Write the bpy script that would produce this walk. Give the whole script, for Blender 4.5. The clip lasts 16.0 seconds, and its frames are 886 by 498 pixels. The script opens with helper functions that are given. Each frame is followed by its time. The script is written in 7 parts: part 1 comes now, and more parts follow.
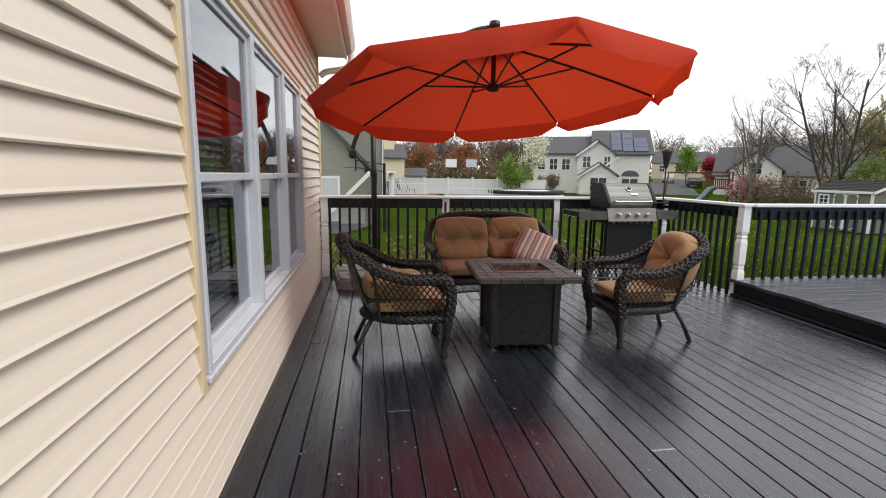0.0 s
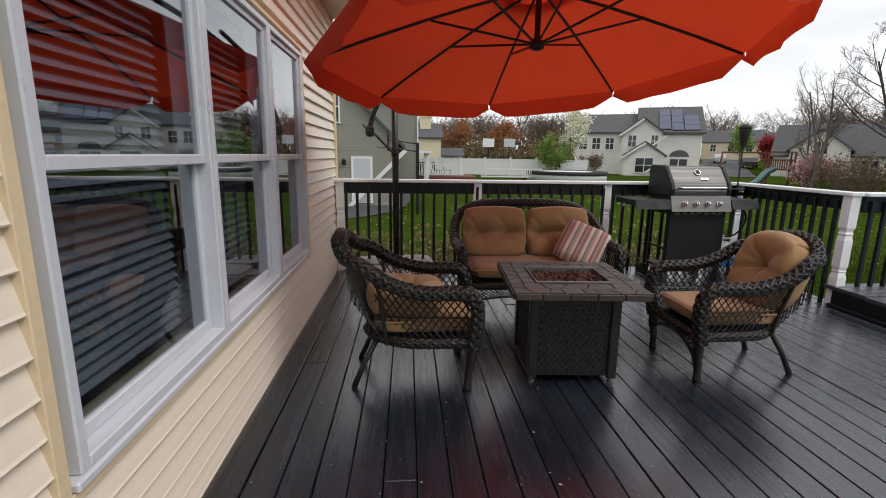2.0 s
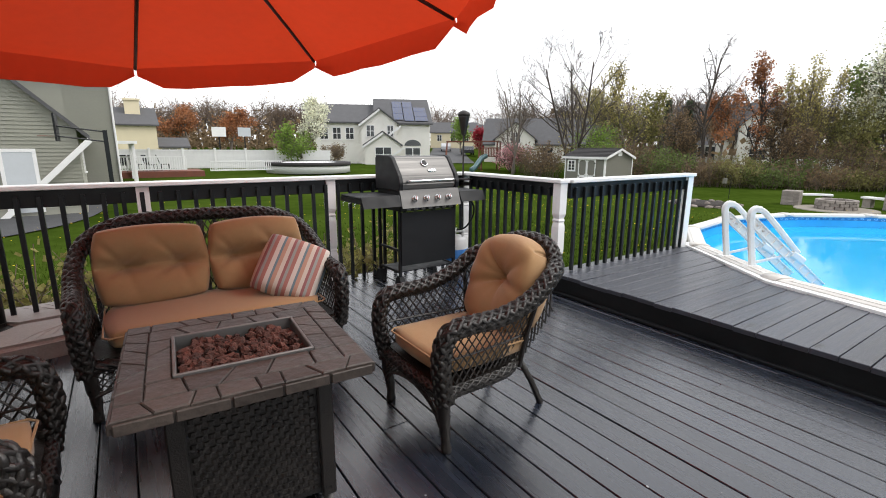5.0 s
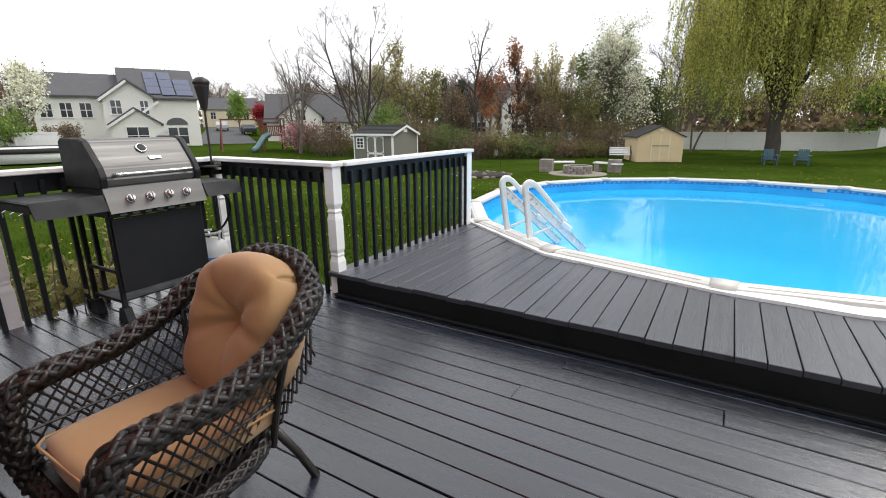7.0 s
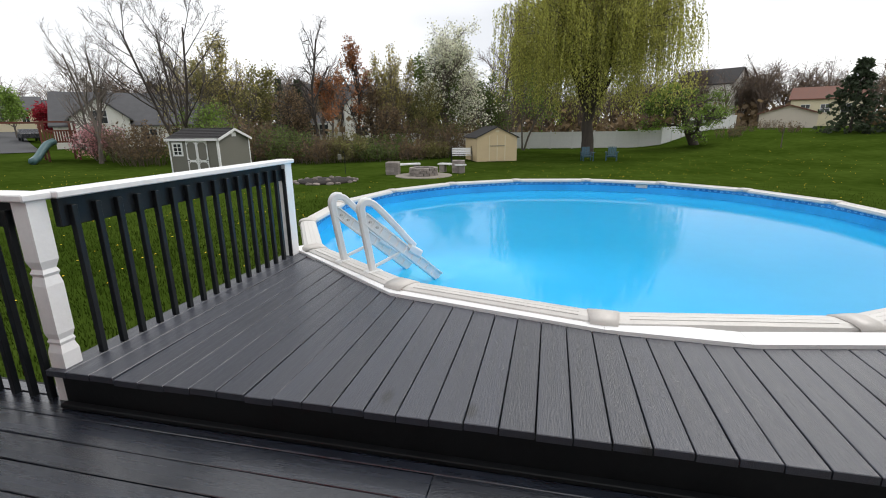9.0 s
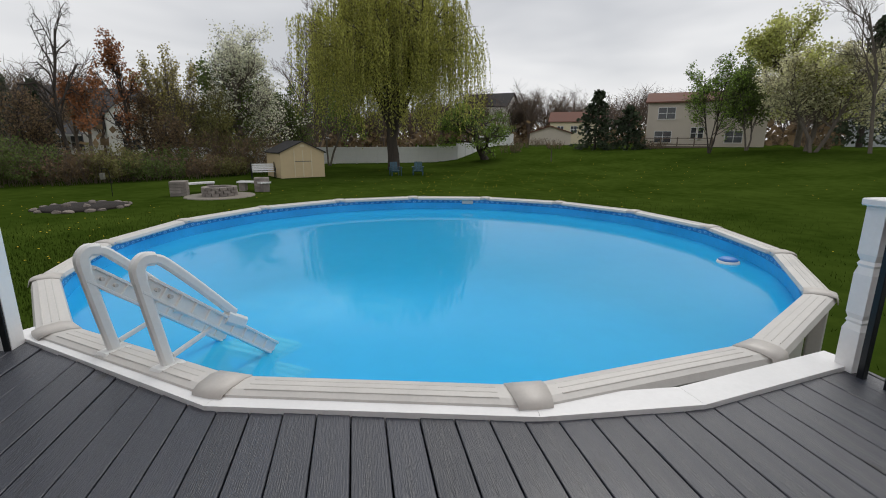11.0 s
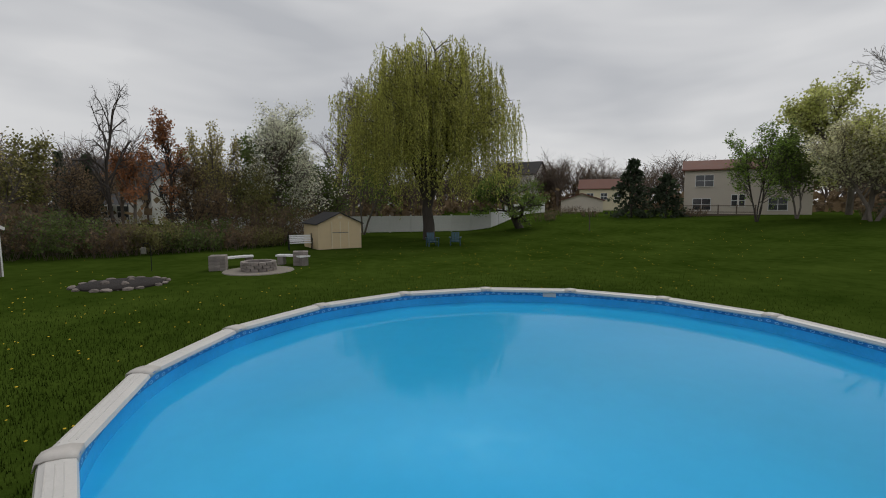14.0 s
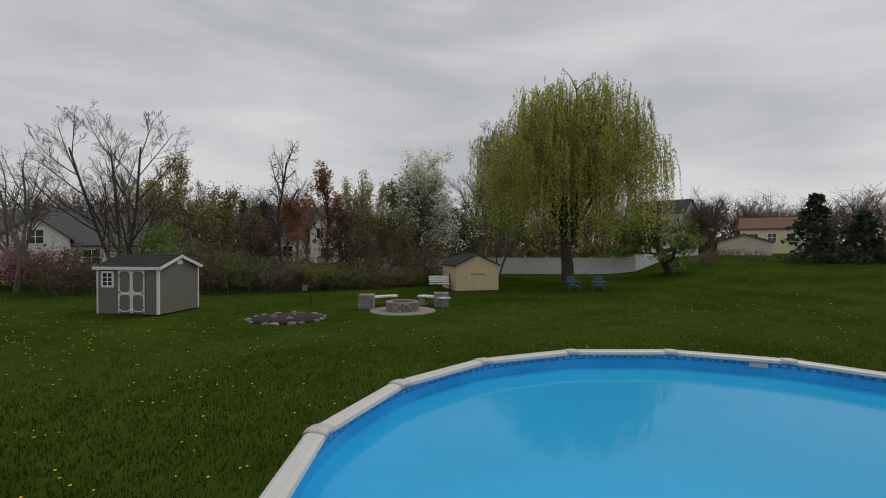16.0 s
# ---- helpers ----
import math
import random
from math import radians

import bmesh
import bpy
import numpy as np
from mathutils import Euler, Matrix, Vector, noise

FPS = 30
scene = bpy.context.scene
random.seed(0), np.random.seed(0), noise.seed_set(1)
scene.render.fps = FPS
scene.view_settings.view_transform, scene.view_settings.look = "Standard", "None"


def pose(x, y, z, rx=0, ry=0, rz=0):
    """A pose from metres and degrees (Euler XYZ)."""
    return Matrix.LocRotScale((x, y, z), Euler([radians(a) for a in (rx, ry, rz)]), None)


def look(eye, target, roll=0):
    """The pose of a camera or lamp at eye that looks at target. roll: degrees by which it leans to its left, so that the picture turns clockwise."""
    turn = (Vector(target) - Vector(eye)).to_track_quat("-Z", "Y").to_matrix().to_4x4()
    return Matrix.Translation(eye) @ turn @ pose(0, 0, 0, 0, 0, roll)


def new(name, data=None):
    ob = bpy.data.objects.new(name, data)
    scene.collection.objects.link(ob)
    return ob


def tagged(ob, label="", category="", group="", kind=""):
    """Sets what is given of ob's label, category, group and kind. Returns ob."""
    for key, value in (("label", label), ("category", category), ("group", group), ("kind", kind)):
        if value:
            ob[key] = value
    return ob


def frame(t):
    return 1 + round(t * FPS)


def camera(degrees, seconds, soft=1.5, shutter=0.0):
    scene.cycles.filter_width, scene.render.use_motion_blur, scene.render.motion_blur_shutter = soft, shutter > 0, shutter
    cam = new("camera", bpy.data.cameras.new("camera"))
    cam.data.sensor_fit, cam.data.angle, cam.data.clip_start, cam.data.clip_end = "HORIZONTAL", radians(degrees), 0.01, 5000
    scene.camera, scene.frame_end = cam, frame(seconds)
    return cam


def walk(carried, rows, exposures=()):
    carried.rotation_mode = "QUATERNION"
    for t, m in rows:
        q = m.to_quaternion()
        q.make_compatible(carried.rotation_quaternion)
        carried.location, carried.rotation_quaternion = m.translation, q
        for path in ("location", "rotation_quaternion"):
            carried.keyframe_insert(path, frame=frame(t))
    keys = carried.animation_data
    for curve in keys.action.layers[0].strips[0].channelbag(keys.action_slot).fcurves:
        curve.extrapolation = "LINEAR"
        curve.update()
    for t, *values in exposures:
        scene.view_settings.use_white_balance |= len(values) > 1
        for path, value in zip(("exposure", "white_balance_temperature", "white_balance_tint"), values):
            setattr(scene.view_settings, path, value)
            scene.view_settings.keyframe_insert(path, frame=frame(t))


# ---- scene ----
cam = camera(87.1, 16.0, soft=1.0)
# seconds, eye x y z in metres, yaw, pitch, roll in degrees
ROWS = [
    (0.0, -0.037, 0.062, 1.368, -8.77, -9.03, -0.77),
    (0.5, -0.029, 0.202, 1.361, -4.44, -11.96, -0.91),
    (1.0, -0.049, 0.431, 1.377, -3.93, -12.80, -0.91),
    (1.5, 0.032, 0.638, 1.368, -3.79, -12.80, -0.65),
    (2.0, 0.148, 0.844, 1.378, -4.25, -11.48, -0.77),
    (2.5, 0.212, 1.060, 1.372, -8.35, -10.85, -0.93),
    (3.0, 0.255, 1.252, 1.369, -15.34, -10.47, -0.81),
    (3.5, 0.374, 1.437, 1.364, -19.33, -10.46, -0.43),
    (4.0, 0.529, 1.591, 1.367, -23.53, -10.69, -0.40),
    (6.5, 1.353, 2.151, 1.384, -53.02, -14.92, 0.02),
    (7.0, 1.541, 2.217, 1.368, -58.90, -14.99, 0.37),
    (7.5, 1.863, 2.263, 1.359, -62.16, -14.95, 0.70),
    (8.0, 2.062, 2.303, 1.356, -65.34, -14.99, 0.69),
    (8.5, 2.303, 2.408, 1.373, -70.81, -15.05, 0.68),
    (9.0, 2.574, 2.485, 1.372, -77.20, -14.93, 0.72),
    (9.5, 2.825, 2.524, 1.365, -83.43, -14.84, 0.83),
    (10.0, 3.042, 2.626, 1.359, -89.88, -14.84, 0.61),
    (12.5, 4.396, 3.155, 1.428, -107.55, -10.94, -0.45),
    (13.0, 4.634, 3.221, 1.512, -104.74, -8.87, 0.26),
    (13.5, 4.802, 3.361, 1.651, -101.38, -6.82, -0.03),
    (14.0, 4.939, 3.541, 1.690, -97.60, -5.47, 0.19),
    (14.5, 5.135, 3.708, 1.734, -93.41, -3.65, 0.00),
    (15.0, 5.325, 3.796, 1.746, -88.66, -1.77, 0.27),
    (15.5, 5.445, 3.891, 1.756, -84.01, -0.87, 0.16),
    (16.0, 5.570, 4.067, 1.779, -81.78, -0.49, -0.05),
]
walk(cam, [(t, pose(x, y, z, 90 + pitch, roll, yaw)) for t, x, y, z, yaw, pitch, roll in ROWS],
     exposures=((0.0, 0.5), (0.6, 0.12), (1.5, 0.12), (2.5, 0.4), (3.5, 0.75), (4.0, 0.8), (7.0, 0.72), (9.0, 0.32), (10.0, 0.05), (12.5, -0.58), (16.0, -0.62)))

# ---- sky and sun ----
SUN_EL, SUN_AZ = 50.0, 125.0
world = bpy.data.worlds.new("sky")
scene.world = world
world.use_nodes = True
wn, wl = world.node_tree.nodes, world.node_tree.links
wn.clear()
w_out, w_bg = wn.new("ShaderNodeOutputWorld"), wn.new("ShaderNodeBackground")
w_sky = wn.new("ShaderNodeTexSky")
w_sky.sky_type, w_sky.sun_disc = "NISHITA", False
w_sky.sun_elevation, w_sky.sun_rotation = radians(SUN_EL), radians(SUN_AZ)
w_tc, w_map, w_noise, w_ramp, w_mix = (wn.new("ShaderNode" + k) for k in ("TexCoord", "Mapping", "TexNoise", "ValToRGB", "Mix"))
w_mix.data_type = "RGBA"
w_map.inputs["Scale"].default_value = (1.0, 1.3, 5.0)
w_map.inputs["Rotation"].default_value = (0.1, 0.12, 0.5)
w_noise.inputs["Scale"].default_value, w_noise.inputs["Detail"].default_value, w_noise.inputs["Roughness"].default_value = 1.5, 3.5, 0.5
w_noise.inputs["Distortion"].default_value = 0.4
w_ramp.color_ramp.elements[0].position, w_ramp.color_ramp.elements[1].position = 0.36, 0.66
w_ramp.color_ramp.elements[0].color = (7.2, 7.35, 7.7, 1)
w_ramp.color_ramp.elements[1].color = (10.3, 10.3, 10.4, 1)
w_mix.inputs["Factor"].default_value = 0.94
wl.new(w_tc.outputs["Generated"], w_map.inputs["Vector"])
wl.new(w_map.outputs["Vector"], w_noise.inputs["Vector"])
wl.new(w_noise.outputs["Fac"], w_ramp.inputs["Fac"])
wl.new(w_sky.outputs["Color"], w_mix.inputs["A"])
wl.new(w_ramp.outputs["Color"], w_mix.inputs["B"])
wl.new(w_mix.outputs["Result"], w_bg.inputs["Color"])
w_bg.inputs["Strength"].default_value = 0.1
wl.new(w_bg.outputs["Background"], w_out.inputs["Surface"])

sun = new("sun", bpy.data.lights.new("sun", "SUN"))
sun.data.energy, sun.data.angle, sun.data.color = 1.35, radians(25), (1.0, 0.96, 0.9)
az, el = radians(SUN_AZ), radians(SUN_EL)
sun.matrix_basis = look((0, 0, 30), (-math.sin(az) * math.cos(el), -math.cos(az) * math.cos(el), 30 - math.sin(el)))


# ---- materials ----
def mat(name, color, rough=0.6, metal=0.0, var=0.15, scale=6.0, bump=0.0, bump_scale=60.0, stretch=(1, 1, 1), dark=None,
        random_tint=0.0, island=0.0, spec=0.5, coat=0.0, rough_var=0.1, translucent=0.0, sheen=0.0, coords="Object"):
    """A procedural surface: two scales of colour noise, uneven gloss and a fine relief."""
    m = bpy.data.materials.new(name)
    m.use_nodes = True
    n, l = m.node_tree.nodes, m.node_tree.links
    b = n["Principled BSDF"]
    tc, mp = n.new("ShaderNodeTexCoord"), n.new("ShaderNodeMapping")
    mp.inputs["Scale"].default_value = stretch
    l.new(tc.outputs[coords], mp.inputs["Vector"])
    big, small = n.new("ShaderNodeTexNoise"), n.new("ShaderNodeTexNoise")
    big.inputs["Scale"].default_value, big.inputs["Detail"].default_value = scale, 4
    small.inputs["Scale"].default_value, small.inputs["Detail"].default_value = scale * 9, 3
    for k in (big, small):
        l.new(mp.outputs["Vector"], k.inputs["Vector"])
    mixn = n.new("ShaderNodeMix")
    mixn.inputs["Factor"].default_value = 0.4
    l.new(big.outputs["Fac"], mixn.inputs["A"])
    l.new(small.outputs["Fac"], mixn.inputs["B"])
    ramp = n.new("ShaderNodeValToRGB")
    ramp.color_ramp.elements[0].position, ramp.color_ramp.elements[1].position = 0.3, 0.7
    low = dark or tuple(c * (1 - var) for c in color)
    high = tuple(min(1, c * (1 + var)) for c in color)
    ramp.color_ramp.elements[0].color, ramp.color_ramp.elements[1].color = (*low, 1), (*high, 1)
    l.new(mixn.outputs["Result"], ramp.inputs["Fac"])
    out = ramp.outputs["Color"]
    if random_tint or island:
        src = n.new("ShaderNodeObjectInfo") if random_tint else n.new("ShaderNodeNewGeometry")
        rnd = src.outputs["Random"] if random_tint else src.outputs["Random Per Island"]
        rng = n.new("ShaderNodeMapRange")
        amount = random_tint or island
        rng.inputs["To Min"].default_value, rng.inputs["To Max"].default_value = 1 - amount, 1 + amount
        l.new(rnd, rng.inputs["Value"])
        hsv = n.new("ShaderNodeHueSaturation")
        l.new(rng.outputs["Result"], hsv.inputs["Value"])
        l.new(out, hsv.inputs["Color"])
        out = hsv.outputs["Color"]
    l.new(out, b.inputs["Base Color"])
    rr = n.new("ShaderNodeMapRange")
    rr.inputs["From Min"].default_value, rr.inputs["From Max"].default_value = 0.3, 0.7
    rr.inputs["To Min"].default_value, rr.inputs["To Max"].default_value = max(0.02, rough - rough_var), min(1, rough + rough_var)
    l.new(big.outputs["Fac"], rr.inputs["Value"])
    l.new(rr.outputs["Result"], b.inputs["Roughness"])
    b.inputs["Metallic"].default_value = metal
    b.inputs["Specular IOR Level"].default_value = spec
    b.inputs["Coat Weight"].default_value, b.inputs["Coat Roughness"].default_value = coat, 0.2
    b.inputs["Sheen Weight"].default_value = sheen
    if bump:
        bn, bt = n.new("ShaderNodeBump"), n.new("ShaderNodeTexNoise")
        bt.inputs["Scale"].default_value, bt.inputs["Detail"].default_value = bump_scale, 4
        l.new(mp.outputs["Vector"], bt.inputs["Vector"])
        l.new(bt.outputs["Fac"], bn.inputs["Height"])
        bn.inputs["Strength"].default_value, bn.inputs["Distance"].default_value = bump, 0.01
        l.new(bn.outputs["Normal"], b.inputs["Normal"])
    if translucent:
        tr, ms = n.new("ShaderNodeBsdfTranslucent"), n.new("ShaderNodeMixShader")
        l.new(out, tr.inputs["Color"])
        ms.inputs["Fac"].default_value = translucent
        l.new(b.outputs["BSDF"], ms.inputs[1])
        l.new(tr.outputs["BSDF"], ms.inputs[2])
        l.new(ms.outputs["Shader"], n["Material Output"].inputs["Surface"])
    return m


M = {}
M["siding"] = mat("cream_vinyl", (0.79, 0.695, 0.585), 0.45, var=0.04, scale=1.5, bump=0.05, bump_scale=40, stretch=(1, 0.3, 4), coords="Generated")
M["siding_trim"] = mat("cream_trim", (0.72, 0.58, 0.38), 0.5, var=0.08, scale=5)
M["white"] = mat("white_paint", (0.80, 0.80, 0.80), 0.4, var=0.05, scale=5, bump=0.08, bump_scale=50)
M["frame"] = mat("window_vinyl", (0.58, 0.60, 0.65), 0.35, var=0.05, scale=5)
M["black"] = mat("black_paint", (0.010, 0.0125, 0.015), 0.4, spec=0.35, var=0.25, scale=7, bump=0.1, bump_scale=70)
M["deck"] = mat("deck_stain", (0.012, 0.0155, 0.025), 0.26, spec=0.85, coat=0.5, var=0.35, scale=3, bump=0.16, bump_scale=30, stretch=(9, 0.5, 9), random_tint=0.25, rough_var=0.08, dark=(0.008, 0.010, 0.014))
# Same stain, more matte and worn; its lighter grey puts glare into the colour.
M["deck_upper"] = mat("deck_stain_worn_glare", (0.027, 0.031, 0.045), 0.38, spec=0.7, coat=0.2, var=0.32, scale=3, bump=0.4, bump_scale=30, stretch=(0.5, 9, 9), random_tint=0.2)
def add_knots(m, stretch, depth):
    """Sparse dark knots in a board's colour."""
    n, l = m.node_tree.nodes, m.node_tree.links
    b = n["Principled BSDF"]
    src = b.inputs["Base Color"].links[0].from_socket
    tc, mp, vo, rp, mx = (n.new("ShaderNode" + k) for k in ("TexCoord", "Mapping", "TexVoronoi", "ValToRGB", "Mix"))
    mp.inputs["Scale"].default_value = stretch
    ob = n.new("ShaderNodeObjectInfo")
    ad = n.new("ShaderNodeVectorMath")
    l.new(tc.outputs["Object"], ad.inputs[0])
    sc = n.new("ShaderNodeVectorMath")
    sc.operation = "SCALE"
    sc.inputs["Scale"].default_value = 37.0
    sc.inputs[0].default_value = (1, 1, 0)
    l.new(ob.outputs["Random"], sc.inputs["Scale"])
    mul = n.new("ShaderNodeMath")
    mul.operation = "MULTIPLY"
    mul.inputs[1].default_value = 37.0
    l.new(ob.outputs["Random"], mul.inputs[0])
    l.new(mul.outputs[0], sc.inputs["Scale"])
    l.new(sc.outputs["Vector"], ad.inputs[1])
    l.new(ad.outputs["Vector"], mp.inputs["Vector"])
    l.new(mp.outputs["Vector"], vo.inputs["Vector"])
    vo.inputs["Scale"].default_value = 1.0
    rp.color_ramp.elements[0].position, rp.color_ramp.elements[1].position = 0.05, 0.125
    rp.color_ramp.elements[0].color, rp.color_ramp.elements[1].color = (depth, depth, depth, 1), (1, 1, 1, 1)
    l.new(vo.outputs["Distance"], rp.inputs["Fac"])
    mx.data_type, mx.blend_type = "RGBA", "MULTIPLY"
    mx.inputs["Factor"].default_value = 1.0
    l.new(src, mx.inputs["A"])
    l.new(rp.outputs["Color"], mx.inputs["B"])
    l.new(mx.outputs["Result"], b.inputs["Base Color"])


add_knots(M["deck_upper"], (1.7, 3.4, 1.0), 0.2)
add_knots(M["deck"], (3.0, 1.5, 1.0), 0.45)
M["fleck"] = mat("pale_paint_fleck", (0.30, 0.30, 0.31), 0.7, var=0.1)
M["fascia"] = mat("riser_paint", (0.007, 0.008, 0.009), 0.5, spec=0.2, var=0.3, scale=4, bump=0.1, bump_scale=40)
M["dark"] = mat("dark_underside", (0.012, 0.012, 0.012), 0.9, var=0.2)
M["canopy"] = mat("red_orange_canvas", (0.72, 0.058, 0.018), 0.8, var=0.06, scale=2, bump=0.12, bump_scale=180, translucent=0.33)
M["pole"] = mat("bronze_metal", (0.030, 0.026, 0.024), 0.4, metal=0.4, var=0.2, scale=12)
M["base_plastic"] = mat("grey_brown_base", (0.30, 0.26, 0.24), 0.6, var=0.2, scale=8, bump=0.2, bump_scale=60)
M["wicker"] = mat("dark_resin_wicker", (0.012, 0.0098, 0.0088), 0.36, spec=0.42, var=0.4, scale=18, bump=0.3, bump_scale=140, island=0.35)
M["cushion"] = mat("tan_canvas", (0.33, 0.195, 0.088), 0.85, var=0.07, scale=4, bump=0.15, bump_scale=350, sheen=0.2)
M["slate"] = mat("slate_tile", (0.046, 0.036, 0.031), 0.5, spec=0.4, var=0.5, scale=9, bump=0.5, bump_scale=35, random_tint=0.3)
M["grout"] = mat("grout", (0.045, 0.038, 0.034), 0.9, var=0.2)
M["lava"] = mat("lava_rock", (0.075, 0.028, 0.020), 0.9, var=0.5, scale=30, bump=0.8, bump_scale=120, island=0.5)
M["steel"] = mat("brushed_steel", (0.20, 0.195, 0.19), 0.60, metal=1.0, var=0.05, scale=4, bump=0.05, bump_scale=200, stretch=(0.2, 6, 6))
M["grill_black"] = mat("grill_enamel", (0.010, 0.011, 0.013), 0.55, spec=0.3, var=0.15, scale=9)
M["chrome"] = mat("chrome", (0.75, 0.75, 0.75), 0.15, metal=1.0, var=0.03)
M["tank"] = mat("tank_white", (0.70, 0.70, 0.70), 0.4, var=0.06)
M["tank_blue"] = mat("tank_label_blue", (0.05, 0.22, 0.60), 0.5, var=0.1)
M["resin"] = mat("pool_resin", (0.60, 0.58, 0.55), 0.45, var=0.07, scale=5, bump=0.08, bump_scale=60)
M["resin_cap"] = mat("pool_cap_resin", (0.55, 0.52, 0.485), 0.5, var=0.08, scale=8)
M["coping_white"] = mat("ladder_white", (0.78, 0.78, 0.76), 0.4, var=0.05, scale=6)
M["blind"] = mat("blind_slat", (0.36, 0.37, 0.39), 0.5, var=0.05)
M["room"] = mat("room_wall", (0.32, 0.30, 0.28), 0.9, var=0.1)
M["soffit"] = mat("soffit_white", (0.72, 0.66, 0.58), 0.5, var=0.05, scale=3)


def glass_mat(name, tint, rough=0.01, see=0.75):
    m = bpy.data.materials.new(name)
    m.use_nodes = True
    n, l = m.node_tree.nodes, m.node_tree.links
    g, t, mx, fr = (n.new("ShaderNode" + k) for k in ("BsdfGlossy", "BsdfTransparent", "MixShader", "LayerWeight"))
    g.inputs["Roughness"].default_value = rough
    t.inputs["Color"].default_value = (*tint, 1)
    fr.inputs["Blend"].default_value = 0.5
    pw, ma = n.new("ShaderNodeMath"), n.new("ShaderNodeMath")
    pw.operation, ma.operation = "POWER", "MULTIPLY_ADD"
    pw.inputs[1].default_value, ma.inputs[1].default_value, ma.inputs[2].default_value = 2.2, 0.75, 0.08
    l.new(fr.outputs["Facing"], pw.inputs[0])
    l.new(pw.outputs[0], ma.inputs[0])
    l.new(ma.outputs[0], mx.inputs["Fac"])
    l.new(t.outputs["BSDF"], mx.inputs[1])
    l.new(g.outputs["BSDF"], mx.inputs[2])
    l.new(mx.outputs["Shader"], n["Material Output"].inputs["Surface"])
    return m


M["glass"] = glass_mat("window_glass", (0.62, 0.68, 0.74))


def water_mat():
    m = mat("pool_water", (0.045, 0.58, 0.95), 0.03, var=0.04, scale=0.6, rough_var=0.01, bump=0.02, bump_scale=2.5)
    n, l = m.node_tree.nodes, m.node_tree.links
    b = n["Principled BSDF"]
    b.inputs["IOR"].default_value = 1.33
    t, mx = n.new("ShaderNodeBsdfTransparent"), n.new("ShaderNodeMixShader")
    t.inputs["Color"].default_value = (0.42, 0.88, 0.96, 1)
    mx.inputs["Fac"].default_value = 0.38
    l.new(b.outputs["BSDF"], mx.inputs[1])
    l.new(t.outputs["BSDF"], mx.inputs[2])
    l.new(mx.outputs["Shader"], n["Material Output"].inputs["Surface"])
    return m


M["water"] = water_mat()
M["liner"] = mat("blue_liner", (0.03, 0.42, 0.82), 0.4, var=0.12, scale=3)
M["liner_band"] = mat("liner_border", (0.02, 0.20, 0.50), 0.4, var=0.3, scale=14)
M["liner_dot"] = mat("liner_border_motif", (0.25, 0.55, 0.80), 0.4, var=0.1, scale=14)


# ---- mesh helpers ----
def part(name, bm, material, parent=None, label="", smooth=False):
    me = bpy.data.meshes.new(name)
    bm.to_mesh(me)
    bm.free()
    if smooth:
        for p in me.polygons:
            p.use_smooth = True
    if material:
        me.materials.append(M[material] if isinstance(material, str) else material)
    ob = new(name, me)
    if parent:
        ob.parent = parent
    if label:
        ob["label"] = label
    return ob


def thing(name, label, category, at=(0, 0, 0), rz=0, group="", kind=""):
    ob = new(name)
    ob.matrix_basis = pose(*at, 0, 0, rz)
    return tagged(ob, label, category, group, kind)


def box(bm, lo, hi, bevel=0.0, segs=1):
    r = bmesh.ops.create_cube(bm, size=1, matrix=Matrix.Translation([(a + b) / 2 for a, b in zip(lo, hi)]) @ Matrix.Diagonal([abs(b - a) for a, b in zip(lo, hi)] + [1]))
    if bevel:
        es = {e for v in r["verts"] for e in v.link_edges}
        bmesh.ops.bevel(bm, geom=list(es), offset=bevel, segments=segs, affect="EDGES", profile=0.5)
    return bm


def boxes(*list_of):
    bm = bmesh.new()
    for b in list_of:
        box(bm, *b)
    return bm


def slab(bm, pts, z0, z1):
    """A prism over a plan polygon."""
    lo, hi = [bm.verts.new((x, y, z0)) for x, y in pts], [bm.verts.new((x, y, z1)) for x, y in pts]
    bm.faces.new(hi)
    bm.faces.new(lo[::-1])
    for i in range(len(pts)):
        j = (i + 1) % len(pts)
        bm.faces.new((lo[i], lo[j], hi[j], hi[i]))
    return bm


def prism(bm, pts, axis, a, b):
    """A profile of (u, v) points drawn out along axis x or y from a to b."""
    put = (lambda u, v, w: (w, u, v)) if axis == "x" else (lambda u, v, w: (u, w, v))
    p, q = [bm.verts.new(put(u, v, a)) for u, v in pts], [bm.verts.new(put(u, v, b)) for u, v in pts]
    bm.faces.new(p)
    bm.faces.new(q[::-1])
    for i in range(len(pts)):
        j = (i + 1) % len(pts)
        bm.faces.new((p[j], p[i], q[i], q[j]))
    bmesh.ops.recalc_face_normals(bm, faces=bm.faces)
    return bm


def smooth_path(pts, n=6):
    """Catmull-Rom through the points."""
    P = [Vector(p) for p in pts]
    P = [2 * P[0] - P[1]] + P + [2 * P[-1] - P[-2]]
    out = []
    for i in range(1, len(P) - 2):
        a, b, c, d = P[i - 1:i + 3]
        for k in range(n):
            t = k / n
            out.append(0.5 * ((2 * b) + (c - a) * t + (2 * a - 5 * b + 4 * c - d) * t * t + (3 * b - a - 3 * c + d) * t ** 3))
    out.append(P[-2])
    return out


